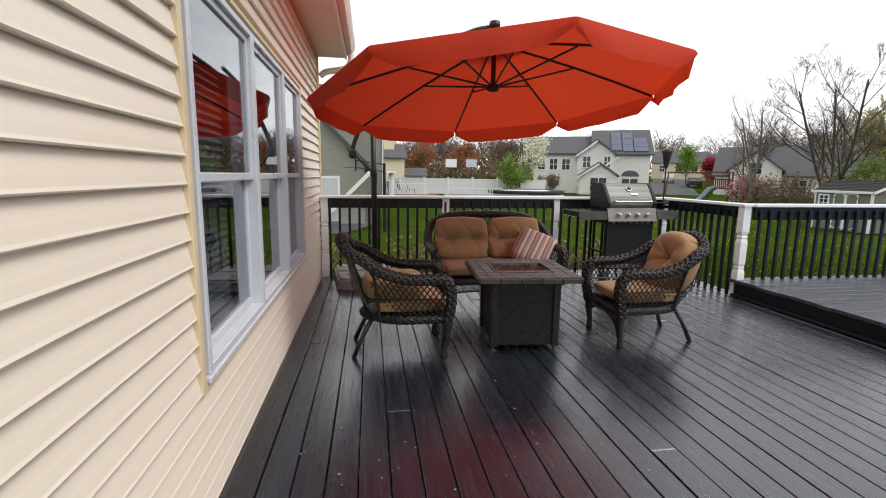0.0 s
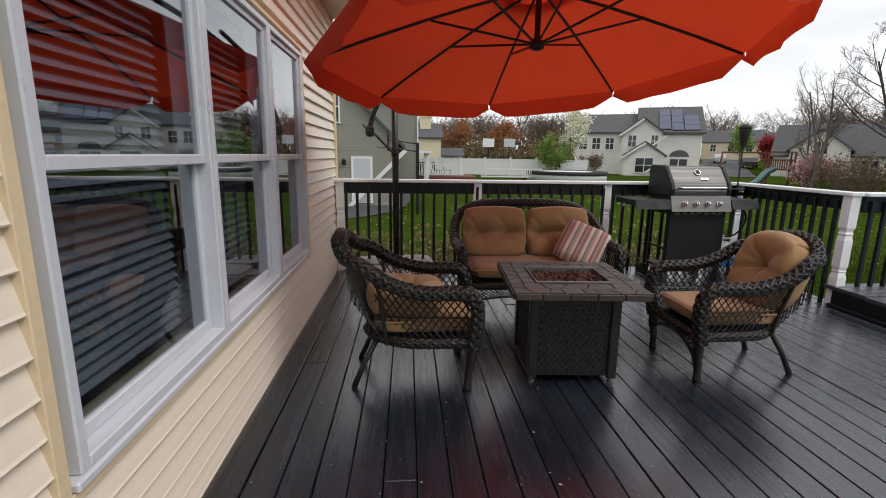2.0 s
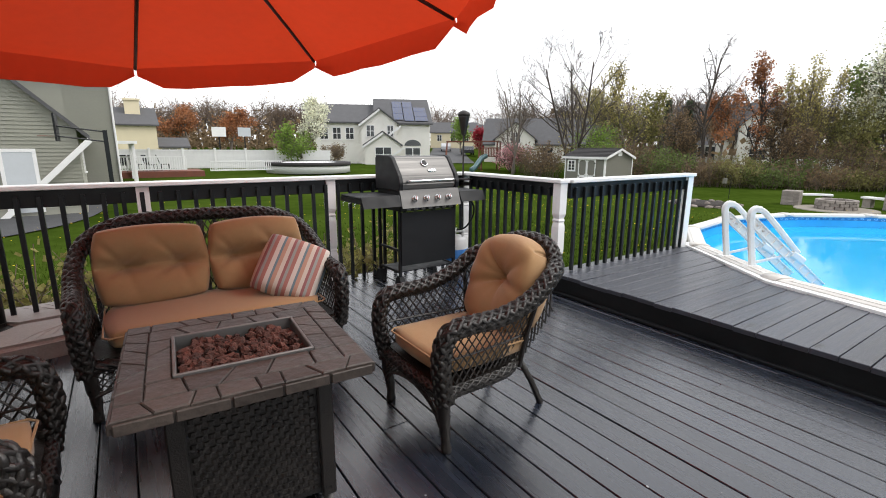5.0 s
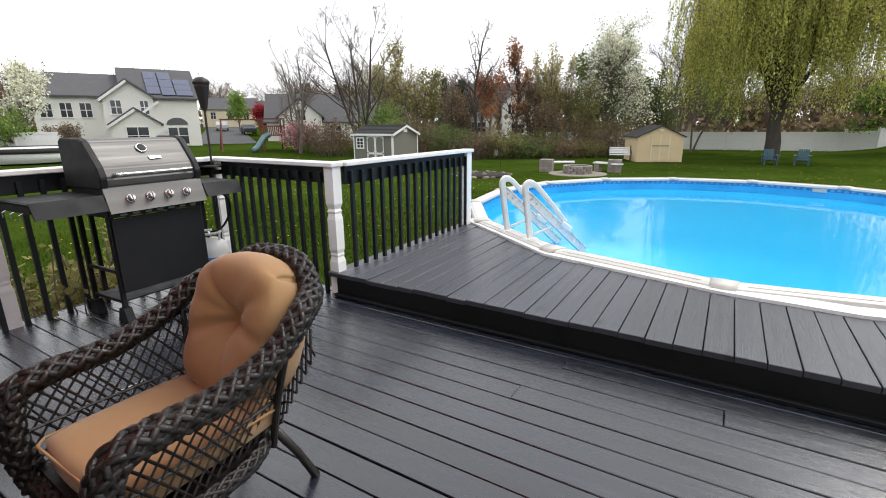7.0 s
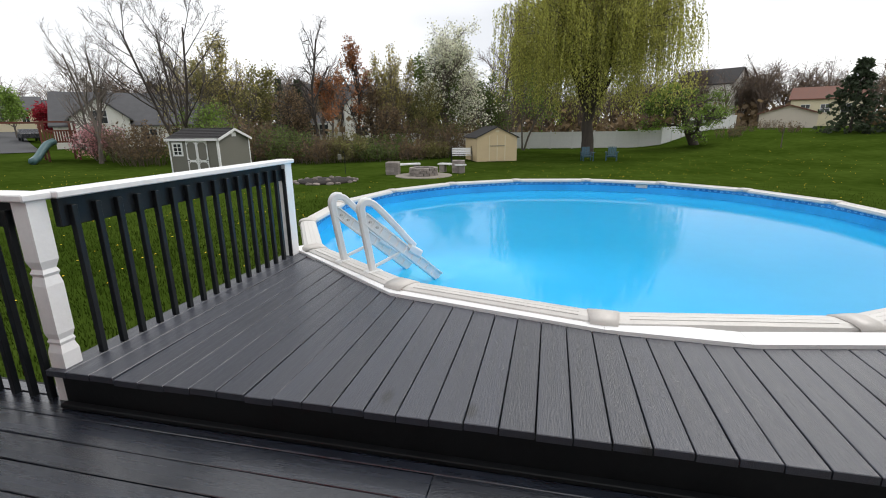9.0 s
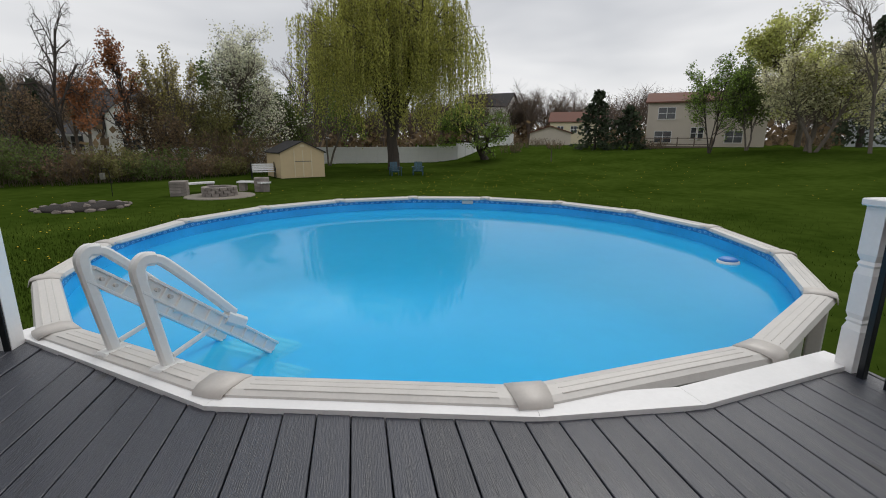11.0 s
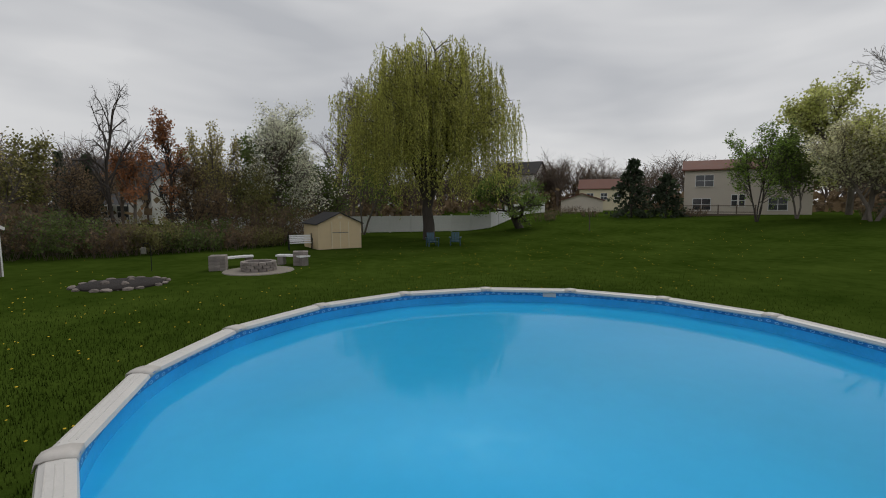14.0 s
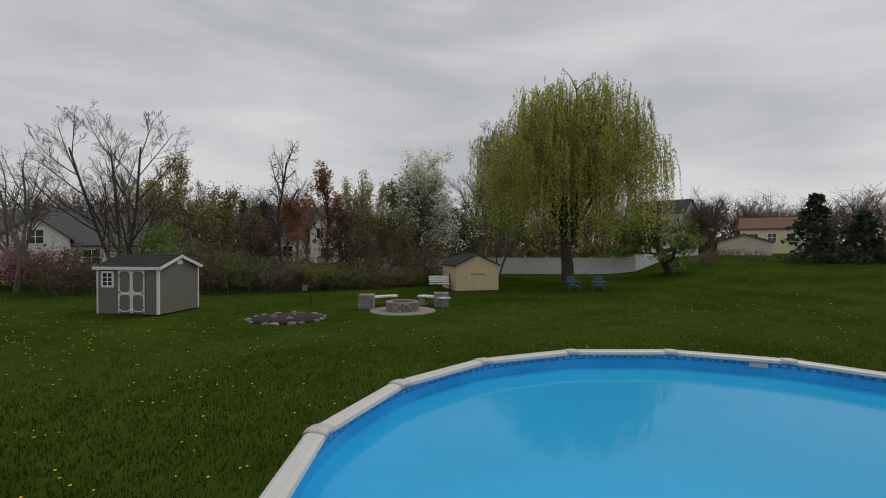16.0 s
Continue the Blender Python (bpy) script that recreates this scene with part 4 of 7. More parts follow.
for _ in range(330):
    r = rt.uniform(0.012, 0.022)
    c = Vector((rt.uniform(-0.21, 0.21), rt.uniform(-0.165, 0.165), rt.uniform(0.583, 0.607)))
    b0 = len(verts)
    q = Euler((rt.uniform(0, 6), rt.uniform(0, 6), rt.uniform(0, 6))).to_matrix()
    for d in ((1, 0, 0), (-1, 0, 0), (0, 1, 0), (0, -1, 0), (0, 0, 1), (0, 0, -1), (.6, .6, .6), (-.6, .6, .6), (.6, -.6, .6), (-.6, -.6, .6)):
        verts.append(tuple(c + q @ Vector(d) * r * rt.uniform(0.7, 1.25)))
    hull = [(4, 6, 7), (4, 7, 9), (4, 9, 8), (4, 8, 6), (0, 6, 8), (2, 7, 6), (1, 9, 7), (3, 8, 9), (0, 2, 6), (2, 1, 7), (1, 3, 9), (3, 0, 8), (5, 2, 0), (5, 1, 2), (5, 3, 1), (5, 0, 3)]
    faces += [tuple(b0 + i for i in f) for f in hull]
tagged(quick_mesh("lava_rock", verts, faces, "lava", pit), "reddish lava rock", kind="stuff")
B = 0.265
for k in range(4):
    sx, sy = (-1, 1, 1, -1)[k], (-1, -1, 1, 1)[k]
    bm = boxes(((-0.028, -0.028, 0.035), (0.028, 0.028, 0.575), 0.006))
    p = part("corner_post", bm, "wicker", pit)
    p.matrix_basis = pose(sx * (B - 0.02), sy * (B - 0.02), 0)
    bm = lathe(bmesh.new(), [(0.02, 0), (0.02, 0.012), (0.009, 0.016), (0.009, 0.04)], 10)
    f = part("foot", bm, "steel", pit)
    f.matrix_basis = pose(sx * (B - 0.02), sy * (B - 0.02), 0)
    # basket-weave panel between the posts
    bm = bmesh.new()
    cols, rws = 22, 21
    for i in range(cols):
        for j in range(rws):
            cx, cz = -B + 0.06 + (i + 0.5) * (2 * B - 0.12) / cols, 0.07 + (j + 0.5) * 0.50 / rws
            w, h = (0.0135, 0.0085)
            o = 0.006 if (i + j) % 2 else 0.001
            vs = [bm.verts.new(v) for v in ((cx - w, -B + 0.012, cz - h), (cx + w, -B + 0.012, cz - h), (cx + w, -B + 0.012, cz + h), (cx - w, -B + 0.012, cz + h),
                                            (cx - w * 0.4, -B + 0.012 - o, cz - h * 0.8), (cx + w * 0.4, -B + 0.012 - o, cz - h * 0.8), (cx + w * 0.4, -B + 0.012 - o, cz + h * 0.8), (cx - w * 0.4, -B + 0.012 - o, cz + h * 0.8))]
            for f in ((4, 5, 6, 7), (0, 1, 5, 4), (1, 2, 6, 5), (2, 3, 7, 6), (3, 0, 4, 7)):
                bm.faces.new([vs[q] for q in f])
    box(bm, (-B + 0.03, -B + 0.012, 0.05), (B - 0.03, -B + 0.02, 0.575))
    pn = part("woven_panel", bm, "wicker", pit)
    pn.matrix_basis = pose(0, 0, 0, 0, 0, 90 * k)

# ---- gas grill ----
grill = thing("gas_grill", "stainless gas grill with black cart, four knobs and side shelves", "grill", (3.36, 5.98, 0), 2)
L, Rr = -0.36, 0.36
bm = bmesh.new()
prism(bm, [(-0.20, 0.97), (-0.215, 1.03), (-0.19, 1.10), (-0.06, 1.27), (-0.02, 1.285), (0.20, 1.285), (0.235, 1.26), (0.24, 0.97)], "x", L + 0.05, Rr - 0.05)
bmesh.ops.bevel(bm, geom=[e for e in bm.edges if abs(e.verts[0].co.x - e.verts[1].co.x) > 0.1], offset=0.012, segments=2, affect="EDGES")
lid = part("lid", bm, "steel", grill, "brushed stainless lid")
for a in (L, Rr - 0.05):
    bm = bmesh.new()
    prism(bm, [(-0.215, 0.96), (-0.23, 1.035), (-0.20, 1.11), (-0.07, 1.275), (-0.02, 1.295), (0.21, 1.295), (0.245, 1.27), (0.25, 0.96)], "x", a, a + 0.05)
    bmesh.ops.bevel(bm, geom=bm.edges[:], offset=0.008, segments=1, affect="EDGES")
    part("lid_end", bm, "grill_black", lid, "black cast lid end")
bm = tube(bmesh.new(), smooth_path([(-0.26, -0.205, 1.05), (-0.26, -0.25, 1.055), (-0.22, -0.262, 1.056), (0.22, -0.262, 1.056), (0.26, -0.25, 1.055), (0.26, -0.205, 1.05)], 5), 0.011, 8)
part("lid_handle", bm, "chrome", lid, "chrome lid handle", smooth=True)
bm = bmesh.new()
lathe(bm, [(0.038, 0), (0.038, 0.008), (0.030, 0.012), (0.030, 0.010)], 20)
bmesh.ops.transform(bm, matrix=pose(0, -0.105, 1.215, 52, 0, 0) @ pose(0, 0, 0.0), verts=bm.verts)
g = part("thermometer", bm, "chrome", lid, smooth=True)
bm = lathe(bmesh.new(), [(0.028, 0.011), (0.028, 0.013)], 16)
bmesh.ops.transform(bm, matrix=pose(0, -0.105, 1.215, 52, 0, 0), verts=bm.verts)
part("dial", bm, "grill_black", g)
bm = boxes(((-0.045, -0.014, 0), (0.045, 0.014, 0.005), 0.004))
bmesh.ops.transform(bm, matrix=pose(0.06, -0.158, 1.148, 52, 0, 0), verts=bm.verts)
part("badge", bm, "chrome", lid, "small metal badge")
bm = bmesh.new()
prism(bm, [(-0.27, 0.80), (-0.255, 0.80), (-0.20, 0.965), (-0.215, 0.97)], "x", L + 0.01, Rr - 0.01)
panel = part("control_panel", bm, "steel", grill, "stainless control panel")
for i in range(4):
    x = -0.20 + i * 0.135
    bm = lathe(bmesh.new(), [(0.033, 0), (0.030, 0.008), (0.024, 0.012), (0.021, 0.036), (0.016, 0.040)], 18)
    box(bm, (-0.005, -0.022, 0.03), (0.005, 0.022, 0.046), 0.002)
    bmesh.ops.transform(bm, matrix=pose(x, -0.245, 0.885, 71, 0, 0), verts=bm.verts)
    part("knob", bm, "chrome", panel, "chrome knob", smooth=False)
part("firebox", boxes(((L + 0.02, -0.20, 0.76), (Rr - 0.02, 0.24, 0.965), 0.006)), "grill_black", grill)
for s, x0, x1 in ((-1, L - 0.40, L), (1, Rr, Rr + 0.32)):
    bm = boxes(((x0, -0.22, 0.905), (x1, 0.22, 0.925), 0.008))
    prism(bm, [(-0.275, 0.825), (-0.26, 0.825), (-0.205, 0.925), (-0.225, 0.928)], "x", x0, x1)
    box(bm, (x0 if s < 0 else x1 - 0.015, -0.22, 0.86), (x0 + 0.015 if s < 0 else x1, 0.22, 0.905))
    sh = part("side_shelf", bm, "grill_black", grill)
    if s < 0:
        for i in range(3):
            bm = tube(bmesh.new(), [(x0 + 0.004, -0.12 + i * 0.12, 0.86), (x0 - 0.02, -0.12 + i * 0.12, 0.85), (x0 - 0.02, -0.12 + i * 0.12, 0.82)], 0.004, 5)
            part("tool_hook", bm, "chrome", sh)
part("front_panel", boxes(((L + 0.03, -0.205, 0.22), (Rr - 0.03, -0.19, 0.755), 0.004)), "grill_black", grill)
for x in (L + 0.015, Rr - 0.045):
    for y in (-0.19, 0.21):
        part("leg", boxes(((x, y, 0.05), (x + 0.03, y + 0.03, 0.765), 0.003)), "grill_black", grill)
        bm = bmesh.new()
        prism(bm, [(y - 0.055, 0.0), (y + 0.085, 0.0), (y + 0.045, 0.11), (y - 0.015, 0.11)], "x", x - 0.012, x + 0.042)
        part("foot", bm, "grill_black", grill)
    for z in (0.14, 0.36):
        part("cross_bar", boxes(((x + 0.005, -0.16, z), (x + 0.025, 0.21, z + 0.025), 0.002)), "grill_black", grill)
part("bottom_shelf", boxes(((L + 0.045, -0.16, 0.145), (Rr - 0.045, 0.20, 0.155))), "grill_black", grill)
for i in range(7):
    part("heat_slot", boxes(((-0.27 + i * 0.085, -0.215, 0.770), (-0.225 + i * 0.085, -0.208, 0.785))), "steel", panel)

tank = thing("propane_tank", "white propane tank with blue label behind the grill", "gas tank", (3.96, 6.16, 0))
part("tank_body", lathe(bmesh.new(), [(0.10, 0.0), (0.10, 0.02), (0.135, 0.06), (0.15, 0.10), (0.15, 0.28), (0.135, 0.34), (0.08, 0.38), (0.03, 0.39)], 24), "tank", tank, smooth=True)
part("label_band", lathe(bmesh.new(), [(0.152, 0.10), (0.153, 0.105), (0.153, 0.23), (0.152, 0.235)], 24), "tank_blue", tank, "blue paper label", smooth=True)
bm = bmesh.new()
tube(bm, [(0.10 * math.cos(a), 0.10 * math.sin(a), 0.44) for a in [radians(40 + 28 * i) for i in range(11)]], 0.012, 6)
for a in (60, 180, 300):
    cyl(bm, (0.09 * math.cos(radians(a)), 0.09 * math.sin(radians(a)), 0.36), (0.10 * math.cos(radians(a)), 0.10 * math.sin(radians(a)), 0.44), 0.01, 6)
part("collar", bm, "tank", tank)
bm = bmesh.new()
lathe(bm, [(0.02, 0.38), (0.02, 0.42), (0.03, 0.42), (0.03, 0.44)], 10)
part("valve", bm, "chrome", tank)
hose = part("gas_hose", tube(bmesh.new(), smooth_path([(3.96, 6.13, 0.44), (4.02, 6.02, 0.50), (4.05, 5.93, 0.66), (3.98, 5.90, 0.80), (3.80, 5.96, 0.84)], 8), 0.010, 8), "grill_black", smooth=True)
tagged(hose, "black rubber gas hose from tank to grill", "hose")

torch = thing("tiki_torch", "black garden torch fixed at the railing corner", "torch", (4.17, 6.30, 0))
part("pole", tube(bmesh.new(), [(0, 0, 0.0), (0, 0, 1.52)], 0.010, 8), "pole", torch)
part("holder", boxes(((-0.02, -0.02, 0.93), (0.11, 0.02, 0.97), 0.004)), "pole", torch)
part("bowl", lathe(bmesh.new(), [(0.016, 1.50), (0.030, 1.53), (0.062, 1.70), (0.066, 1.72), (0.055, 1.73)], 16), "pole", torch, smooth=True)
part("snuffer_cap", lathe(bmesh.new(), [(0.070, 1.72), (0.072, 1.745), (0.060, 1.765), (0.02, 1.785)], 16), "pole", torch, smooth=True)
part("lamp_tray", lathe(bmesh.new(), [(0.10, 1.0), (0.11, 1.004), (0.11, 1.016), (0.02, 1.02)], 18), "pole", torch, smooth=True)

# ---- pool ladder ----
lad = thing("pool_ladder", "white plastic A-frame pool ladder resting in the water", "pool ladder", (6.07, 4.05, 0), -35)
# local x leads into the pool, y along the edge


def bar(path, w, h):
    """A moulded bar of rounded box section along a path in an xz plane."""
    bm = bmesh.new()
    P = [Vector(p) for p in path]
    rings = []
    for i, p in enumerate(P):
        d = (P[min(i + 1, len(P) - 1)] - P[max(i - 1, 0)]).normalized()
        n = Vector((-d.z, 0, d.x))
        sec = [(-1, -0.6), (-0.6, -1), (0.6, -1), (1, -0.6), (1, 0.6), (0.6, 1), (-0.6, 1), (-1, 0.6)]
        rings.append([bm.verts.new(p + n * (a * h / 2) + Vector((0, b * w / 2, 0))) for a, b in sec])
    for a, b in zip(rings, rings[1:]):
        bridge(bm, a, b)
    bm.faces.new(rings[0])
    bm.faces.new(rings[-1][::-1])
    bmesh.ops.recalc_face_normals(bm, faces=bm.faces)
    return bm


for s in (-1, 1):
    y = s * 0.22
    up = part("handrail", bar(smooth_path([(0.03, y, UP + 0.03), (-0.01, y, 0.45), (-0.05, y, 0.70)], 5), 0.042, 0.060), "coping_white", lad)
    part("foot_plate", boxes(((-0.05, y - 0.05, UP + 0.022), (0.10, y + 0.05, UP + 0.05), 0.012)), "coping_white", up)
    part("corner_joint", bar(smooth_path([(-0.05, y, 0.70), (-0.052, y, 0.765), (-0.02, y, 0.80), (0.03, y, 0.795)], 5), 0.048, 0.066), "coping_white", lad)
    part("grab_rail", bar(smooth_path([(0.03, y, 0.795), (0.08, y, 0.765), (0.22, y, 0.625), (0.46, y, 0.365)], 5), 0.040, 0.050), "coping_white", lad)
    # the side beam: two flanges over a recessed web, with slots and ribs
    a, b = Vector((-0.03, y, 0.68)), Vector((0.74, y, 0.02))
    d = (b - a).normalized()
    n = Vector((-d.z, 0, d.x))
    st = part("stringer", bar([a, b], 0.018, 0.085), "coping_white", lad)
    for off in (-0.038, 0.038):
        part("flange", bar([a + n * off, b + n * off], 0.046, 0.018), "coping_white", st)
    for k in range(9):
        c = a.lerp(b, 0.10 + 0.1 * k)
        part("rib", bar([c - n * 0.032, c + n * 0.032], 0.040, 0.010), "coping_white", st)
    for k in (0.06, 0.14):
        c = a.lerp(b, k)
        part("bolt", tube(bmesh.new(), [c + Vector((0, -0.028, 0)), c + Vector((0, 0.028, 0))], 0.011, 8), "resin_cap", st)
    part("brace", bar([(0.06, y, 0.27), (0.44, y, 0.36)], 0.020, 0.026), "coping_white", lad)
    part("leg_block", bar([(0.40, y, 0.36), (0.52, y, 0.28)], 0.055, 0.075), "coping_white", lad)
    # the lower side panel stands under water
    part("side_panel", bar([(0.58, y, -0.04), (0.80, y, -0.95)], 0.03, 0.26), "coping_white", lad)
for k in range(4):
    x, z = 0.66 + 0.07 * k, -0.035 - 0.24 * k
    tr = part("tread", boxes(((x, -0.24, z - 0.05), (x + 0.34, 0.24, z - 0.012), 0.012)), "coping_white", lad)
    for j in range(5):
        part("tread_rib", boxes(((x + 0.02 + j * 0.062, -0.235, z - 0.012), (x + 0.066 + j * 0.062, 0.235, z + 0.006), 0.005)), "coping_white", tr)

# floating chlorine dispenser
v = Vector((7.95, -1.22, WATER))
fl = thing("chlorine_floater", "white and blue floating chlorine dispenser on the water", "pool float", tuple(v))
part("float_ring", lathe(bmesh.new(), [(0.05, -0.03), (0.11, -0.02), (0.12, 0.0), (0.11, 0.025), (0.06, 0.03)], 20), "coping_white", fl, smooth=True)
part("float_cap", lathe(bmesh.new(), [(0.10, 0.026), (0.10, 0.04), (0.07, 0.055), (0.02, 0.06)], 20), "tank_blue", fl, "blue cap", smooth=True)

# ---- ground ----
M["grass"] = mat("lawn_grass", (0.038, 0.059, 0.009), 0.95, var=0.4, scale=0.25, bump=1.0, bump_scale=25, dark=(0.020, 0.038, 0.004), spec=0.0)
M["blade"] = mat("grass_blade", (0.041, 0.067, 0.009), 0.8, var=0.3, scale=0.4, island=0.35, spec=0.0)
M["dandelion"] = mat("dandelion_yellow", (0.70, 0.48, 0.02), 0.8, var=0.1)
M["asphalt"] = mat("asphalt", (0.055, 0.056, 0.060), 0.85, var=0.2, scale=2, bump=0.3, bump_scale=60)
M["mulch"] = mat("dark_mulch", (0.018, 0.013, 0.011), 0.95, var=0.5, scale=12, bump=1.0, bump_scale=40)
M["fieldstone"] = mat("field_stone", (0.20, 0.17, 0.15), 0.9, var=0.3, scale=5, bump=0.8, bump_scale=20, random_tint=0.3)
M["block"] = mat("concrete_block", (0.26, 0.23, 0.21), 0.9, var=0.25, scale=6, bump=0.6, bump_scale=30, random_tint=0.2)
M["gravel"] = mat("pale_gravel", (0.24, 0.215, 0.18), 0.95, var=0.25, scale=12, bump=0.8, bump_scale=30)


def ramp01(v):
    v = max(0.0, min(1.0, v))
    return v * v * (3 - 2 * v)


def ground(x, y):
    """Height of the lawn: level by the pool, rising gently to the north and up a bank to the south-east."""
    h = GZ + 0.75 * ramp01((y - 16) / 28) + 1.5 * ramp01((y - 48) / 45)
    h += 1.55 * ramp01((x - 33) / 28) * ramp01((-4 - y) / 12)
    h += 1.75 * ramp01((-12 - y) / 26) * ramp01((x + 10) / 30) * (1 - ramp01((x - 33) / 28) * ramp01((-4 - y) / 12))
    return h


bm = bmesh.new()
xs = sorted(set([-400, -250, -150, -100] + list(range(-60, 121, 2)) + [150, 200, 300, 450]))
ys = sorted(set([-400, -250, -150, -100] + list(range(-76, 121, 2)) + [150, 200, 300, 450]))
vv = [[bm.verts.new((x, y, ground(x, y))) for y in ys] for x in xs]
for i in range(len(xs) - 1):
    for j in range(len(ys) - 1):
        bm.faces.new((vv[i][j], vv[i + 1][j], vv[i + 1][j + 1], vv[i][j + 1]))
lawn = tagged(part("ground", bm, "grass", smooth=True), "green spring lawn dotted with dandelions", "lawn", kind="structure")

rs = np.random.RandomState(4)


def free_of_pool(x, y):
    return (x - PC[0]) ** 2 + (y - PC[1]) ** 2 > 3.9 ** 2 and not (x < 6.7 and y < 6.6)


def blades(n, x0, x1, y0, y1, h0, h1):
    v, f = [], []
    for x, y, a, h, l in zip(rs.normal((x0 + x1) / 2, (x1 - x0) / 3.2, n), rs.normal((y0 + y1) / 2, (y1 - y0) / 3.2, n), rs.uniform(0, 6.28, n), rs.uniform(h0, h1, n), rs.uniform(-0.04, 0.04, n)):
        if not free_of_pool(x, y):
            continue
        z, c, s, k = ground(x, y), math.cos(a) * 0.007, math.sin(a) * 0.007, len(v)
        v += [(x - c, y - s, z), (x + c, y + s, z), (x + l, y + l * 0.6, z + h)]
        f.append((k, k + 1, k + 2))
    return v, f


v1, f1 = blades(42000, 3.0, 17.0, 4.5, 15.0, 0.04, 0.09)
v2, f2 = blades(26000, -3.0, 7.0, 6.6, 15.0, 0.04, 0.09)
v3, f3 = blades(24000, 11.0, 22.0, -7.0, 6.0, 0.04, 0.09)
k2, k3 = len(v1), len(v1) + len(v2)
tagged(quick_mesh("grass", v1 + v2 + v3, f1 + [tuple(i + k2 for i in f) for f in f2] + [tuple(i + k3 for i in f) for f in f3], "blade"), "short spring grass blades", "grass", kind="stuff")
v, f = [], []
for cx, cy, sx, sy, n in ((16, 20, 4.0, 3.5, 420), (13, 11, 4, 3, 70), (19, 14, 3, 3, 60), (26, -3, 7, 4, 260), (22, 4, 5, 4, 90), (3, 14, 6, 4, 200), (34, -14, 8, 6, 160), (9, 24, 8, 6, 160), (10, 8, 3, 1.5, 45)):
    for x, y in zip(rs.normal(cx, sx, n), rs.normal(cy, sy, n)):
        if not free_of_pool(x, y):
            continue
        z, r, k = ground(x, y) + rs.uniform(0.03, 0.06), rs.uniform(0.014, 0.027), len(v)
        v += [(x + r * math.cos(a), y + r * math.sin(a), z) for a in (0, 1.05, 2.09, 3.14, 4.19, 5.24)] + [(x, y, z + 0.012)]
        f += [(k + i, k + (i + 1) % 6, k + 6) for i in range(6)]
tagged(quick_mesh("dandelions", v, f, "dandelion"), "yellow dandelion flowers in the lawn", "dandelion", kind="stuff")


def drape(name, line, width, material, label, category, lift=0.02):
    """A strip of paving that follows the ground."""
    pts = smooth_path([(x, y, 0) for x, y in line], 8)
    bm = bmesh.new()
    L, R2 = [], []
    for i, p in enumerate(pts):
        d = (pts[min(i + 1, len(pts) - 1)] - pts[max(i - 1, 0)]).normalized()
        n = Vector((-d.y, d.x, 0)) * width / 2
        for lst, q in ((L, p + n), (R2, p - n)):
            lst.append(bm.verts.new((q.x, q.y, ground(q.x, q.y) + lift)))
    for i in range(len(pts) - 1):
        bm.faces.new((R2[i], R2[i + 1], L[i + 1], L[i]))
    return tagged(part(name, bm, material), label, category, kind="structure")


drape("road", [(30, 44), (35.5, 51.6), (44, 64), (55, 80), (66, 98), (80, 130)], 6.0, "asphalt", "grey asphalt street running uphill between lawns", "road", 0.05)
drape("driveway", [(-8, 17.5), (-4.0, 20), (-2.2, 23), (-2.0, 30), (-1.2, 38)], 4.6, "asphalt", "grey asphalt driveway beside the neighbouring house", "driveway", 0.04)

# ---- houses and sheds ----
M["roof_grey"] = mat("grey_shingle", (0.085, 0.085, 0.090), 0.9, var=0.25, scale=2, bump=0.5, bump_scale=12)
M["roof_dark"] = mat("dark_shingle", (0.035, 0.033, 0.034), 0.9, var=0.35, scale=4, bump=0.5, bump_scale=18)
M["roof_brown"] = mat("red_brown_shingle", (0.16, 0.075, 0.055), 0.9, var=0.2, scale=2)
M["wall_white"] = mat("white_vinyl", (0.80, 0.78, 0.73), 0.6, var=0.05, scale=1)
M["wall_cream"] = mat("pale_cream_vinyl", (0.68, 0.60, 0.42), 0.6, var=0.05, scale=1)
M["wall_beige"] = mat("pinkish_beige_vinyl", (0.62, 0.55, 0.47), 0.6, var=0.05, scale=1)
M["wall_blue"] = mat("blue_grey_vinyl", (0.52, 0.55, 0.58), 0.6, var=0.05, scale=1)
M["wall_sage"] = mat("sage_grey_vinyl", (0.29, 0.29, 0.245), 0.6, var=0.05, scale=1.5)
M["shed_grey"] = mat("grey_green_shed", (0.17, 0.165, 0.14), 0.7, var=0.08, scale=2, bump=0.15, bump_scale=30)
M["shed_yellow"] = mat("pale_yellow_shed", (0.62, 0.49, 0.30), 0.7, var=0.06, scale=2)
M["pane"] = mat("far_window_glass", (0.03, 0.035, 0.04), 0.08, var=0.2, scale=1, spec=0.8)
M["solar"] = mat("solar_cell_blue", (0.018, 0.030, 0.085), 0.12, var=0.2, scale=2, coat=0.5)
M["wood_fence"] = mat("weathered_wood", (0.16, 0.12, 0.09), 0.85, var=0.25, scale=4, bump=0.3)
M["red_wood"] = mat("red_stained_wood", (0.16, 0.055, 0.035), 0.8, var=0.25, scale=4)
M["slide"] = mat("teal_plastic", (0.08, 0.16, 0.17), 0.4, var=0.08)
M["blue_chair"] = mat("blue_resin", (0.03, 0.085, 0.12), 0.5, var=0.1)
M["car_dark"] = mat("dark_car_paint", (0.02, 0.022, 0.03), 0.25, var=0.1, coat=0.5)
M["car_light"] = mat("light_car_paint", (0.5, 0.5, 0.52), 0.3, var=0.05, coat=0.5)


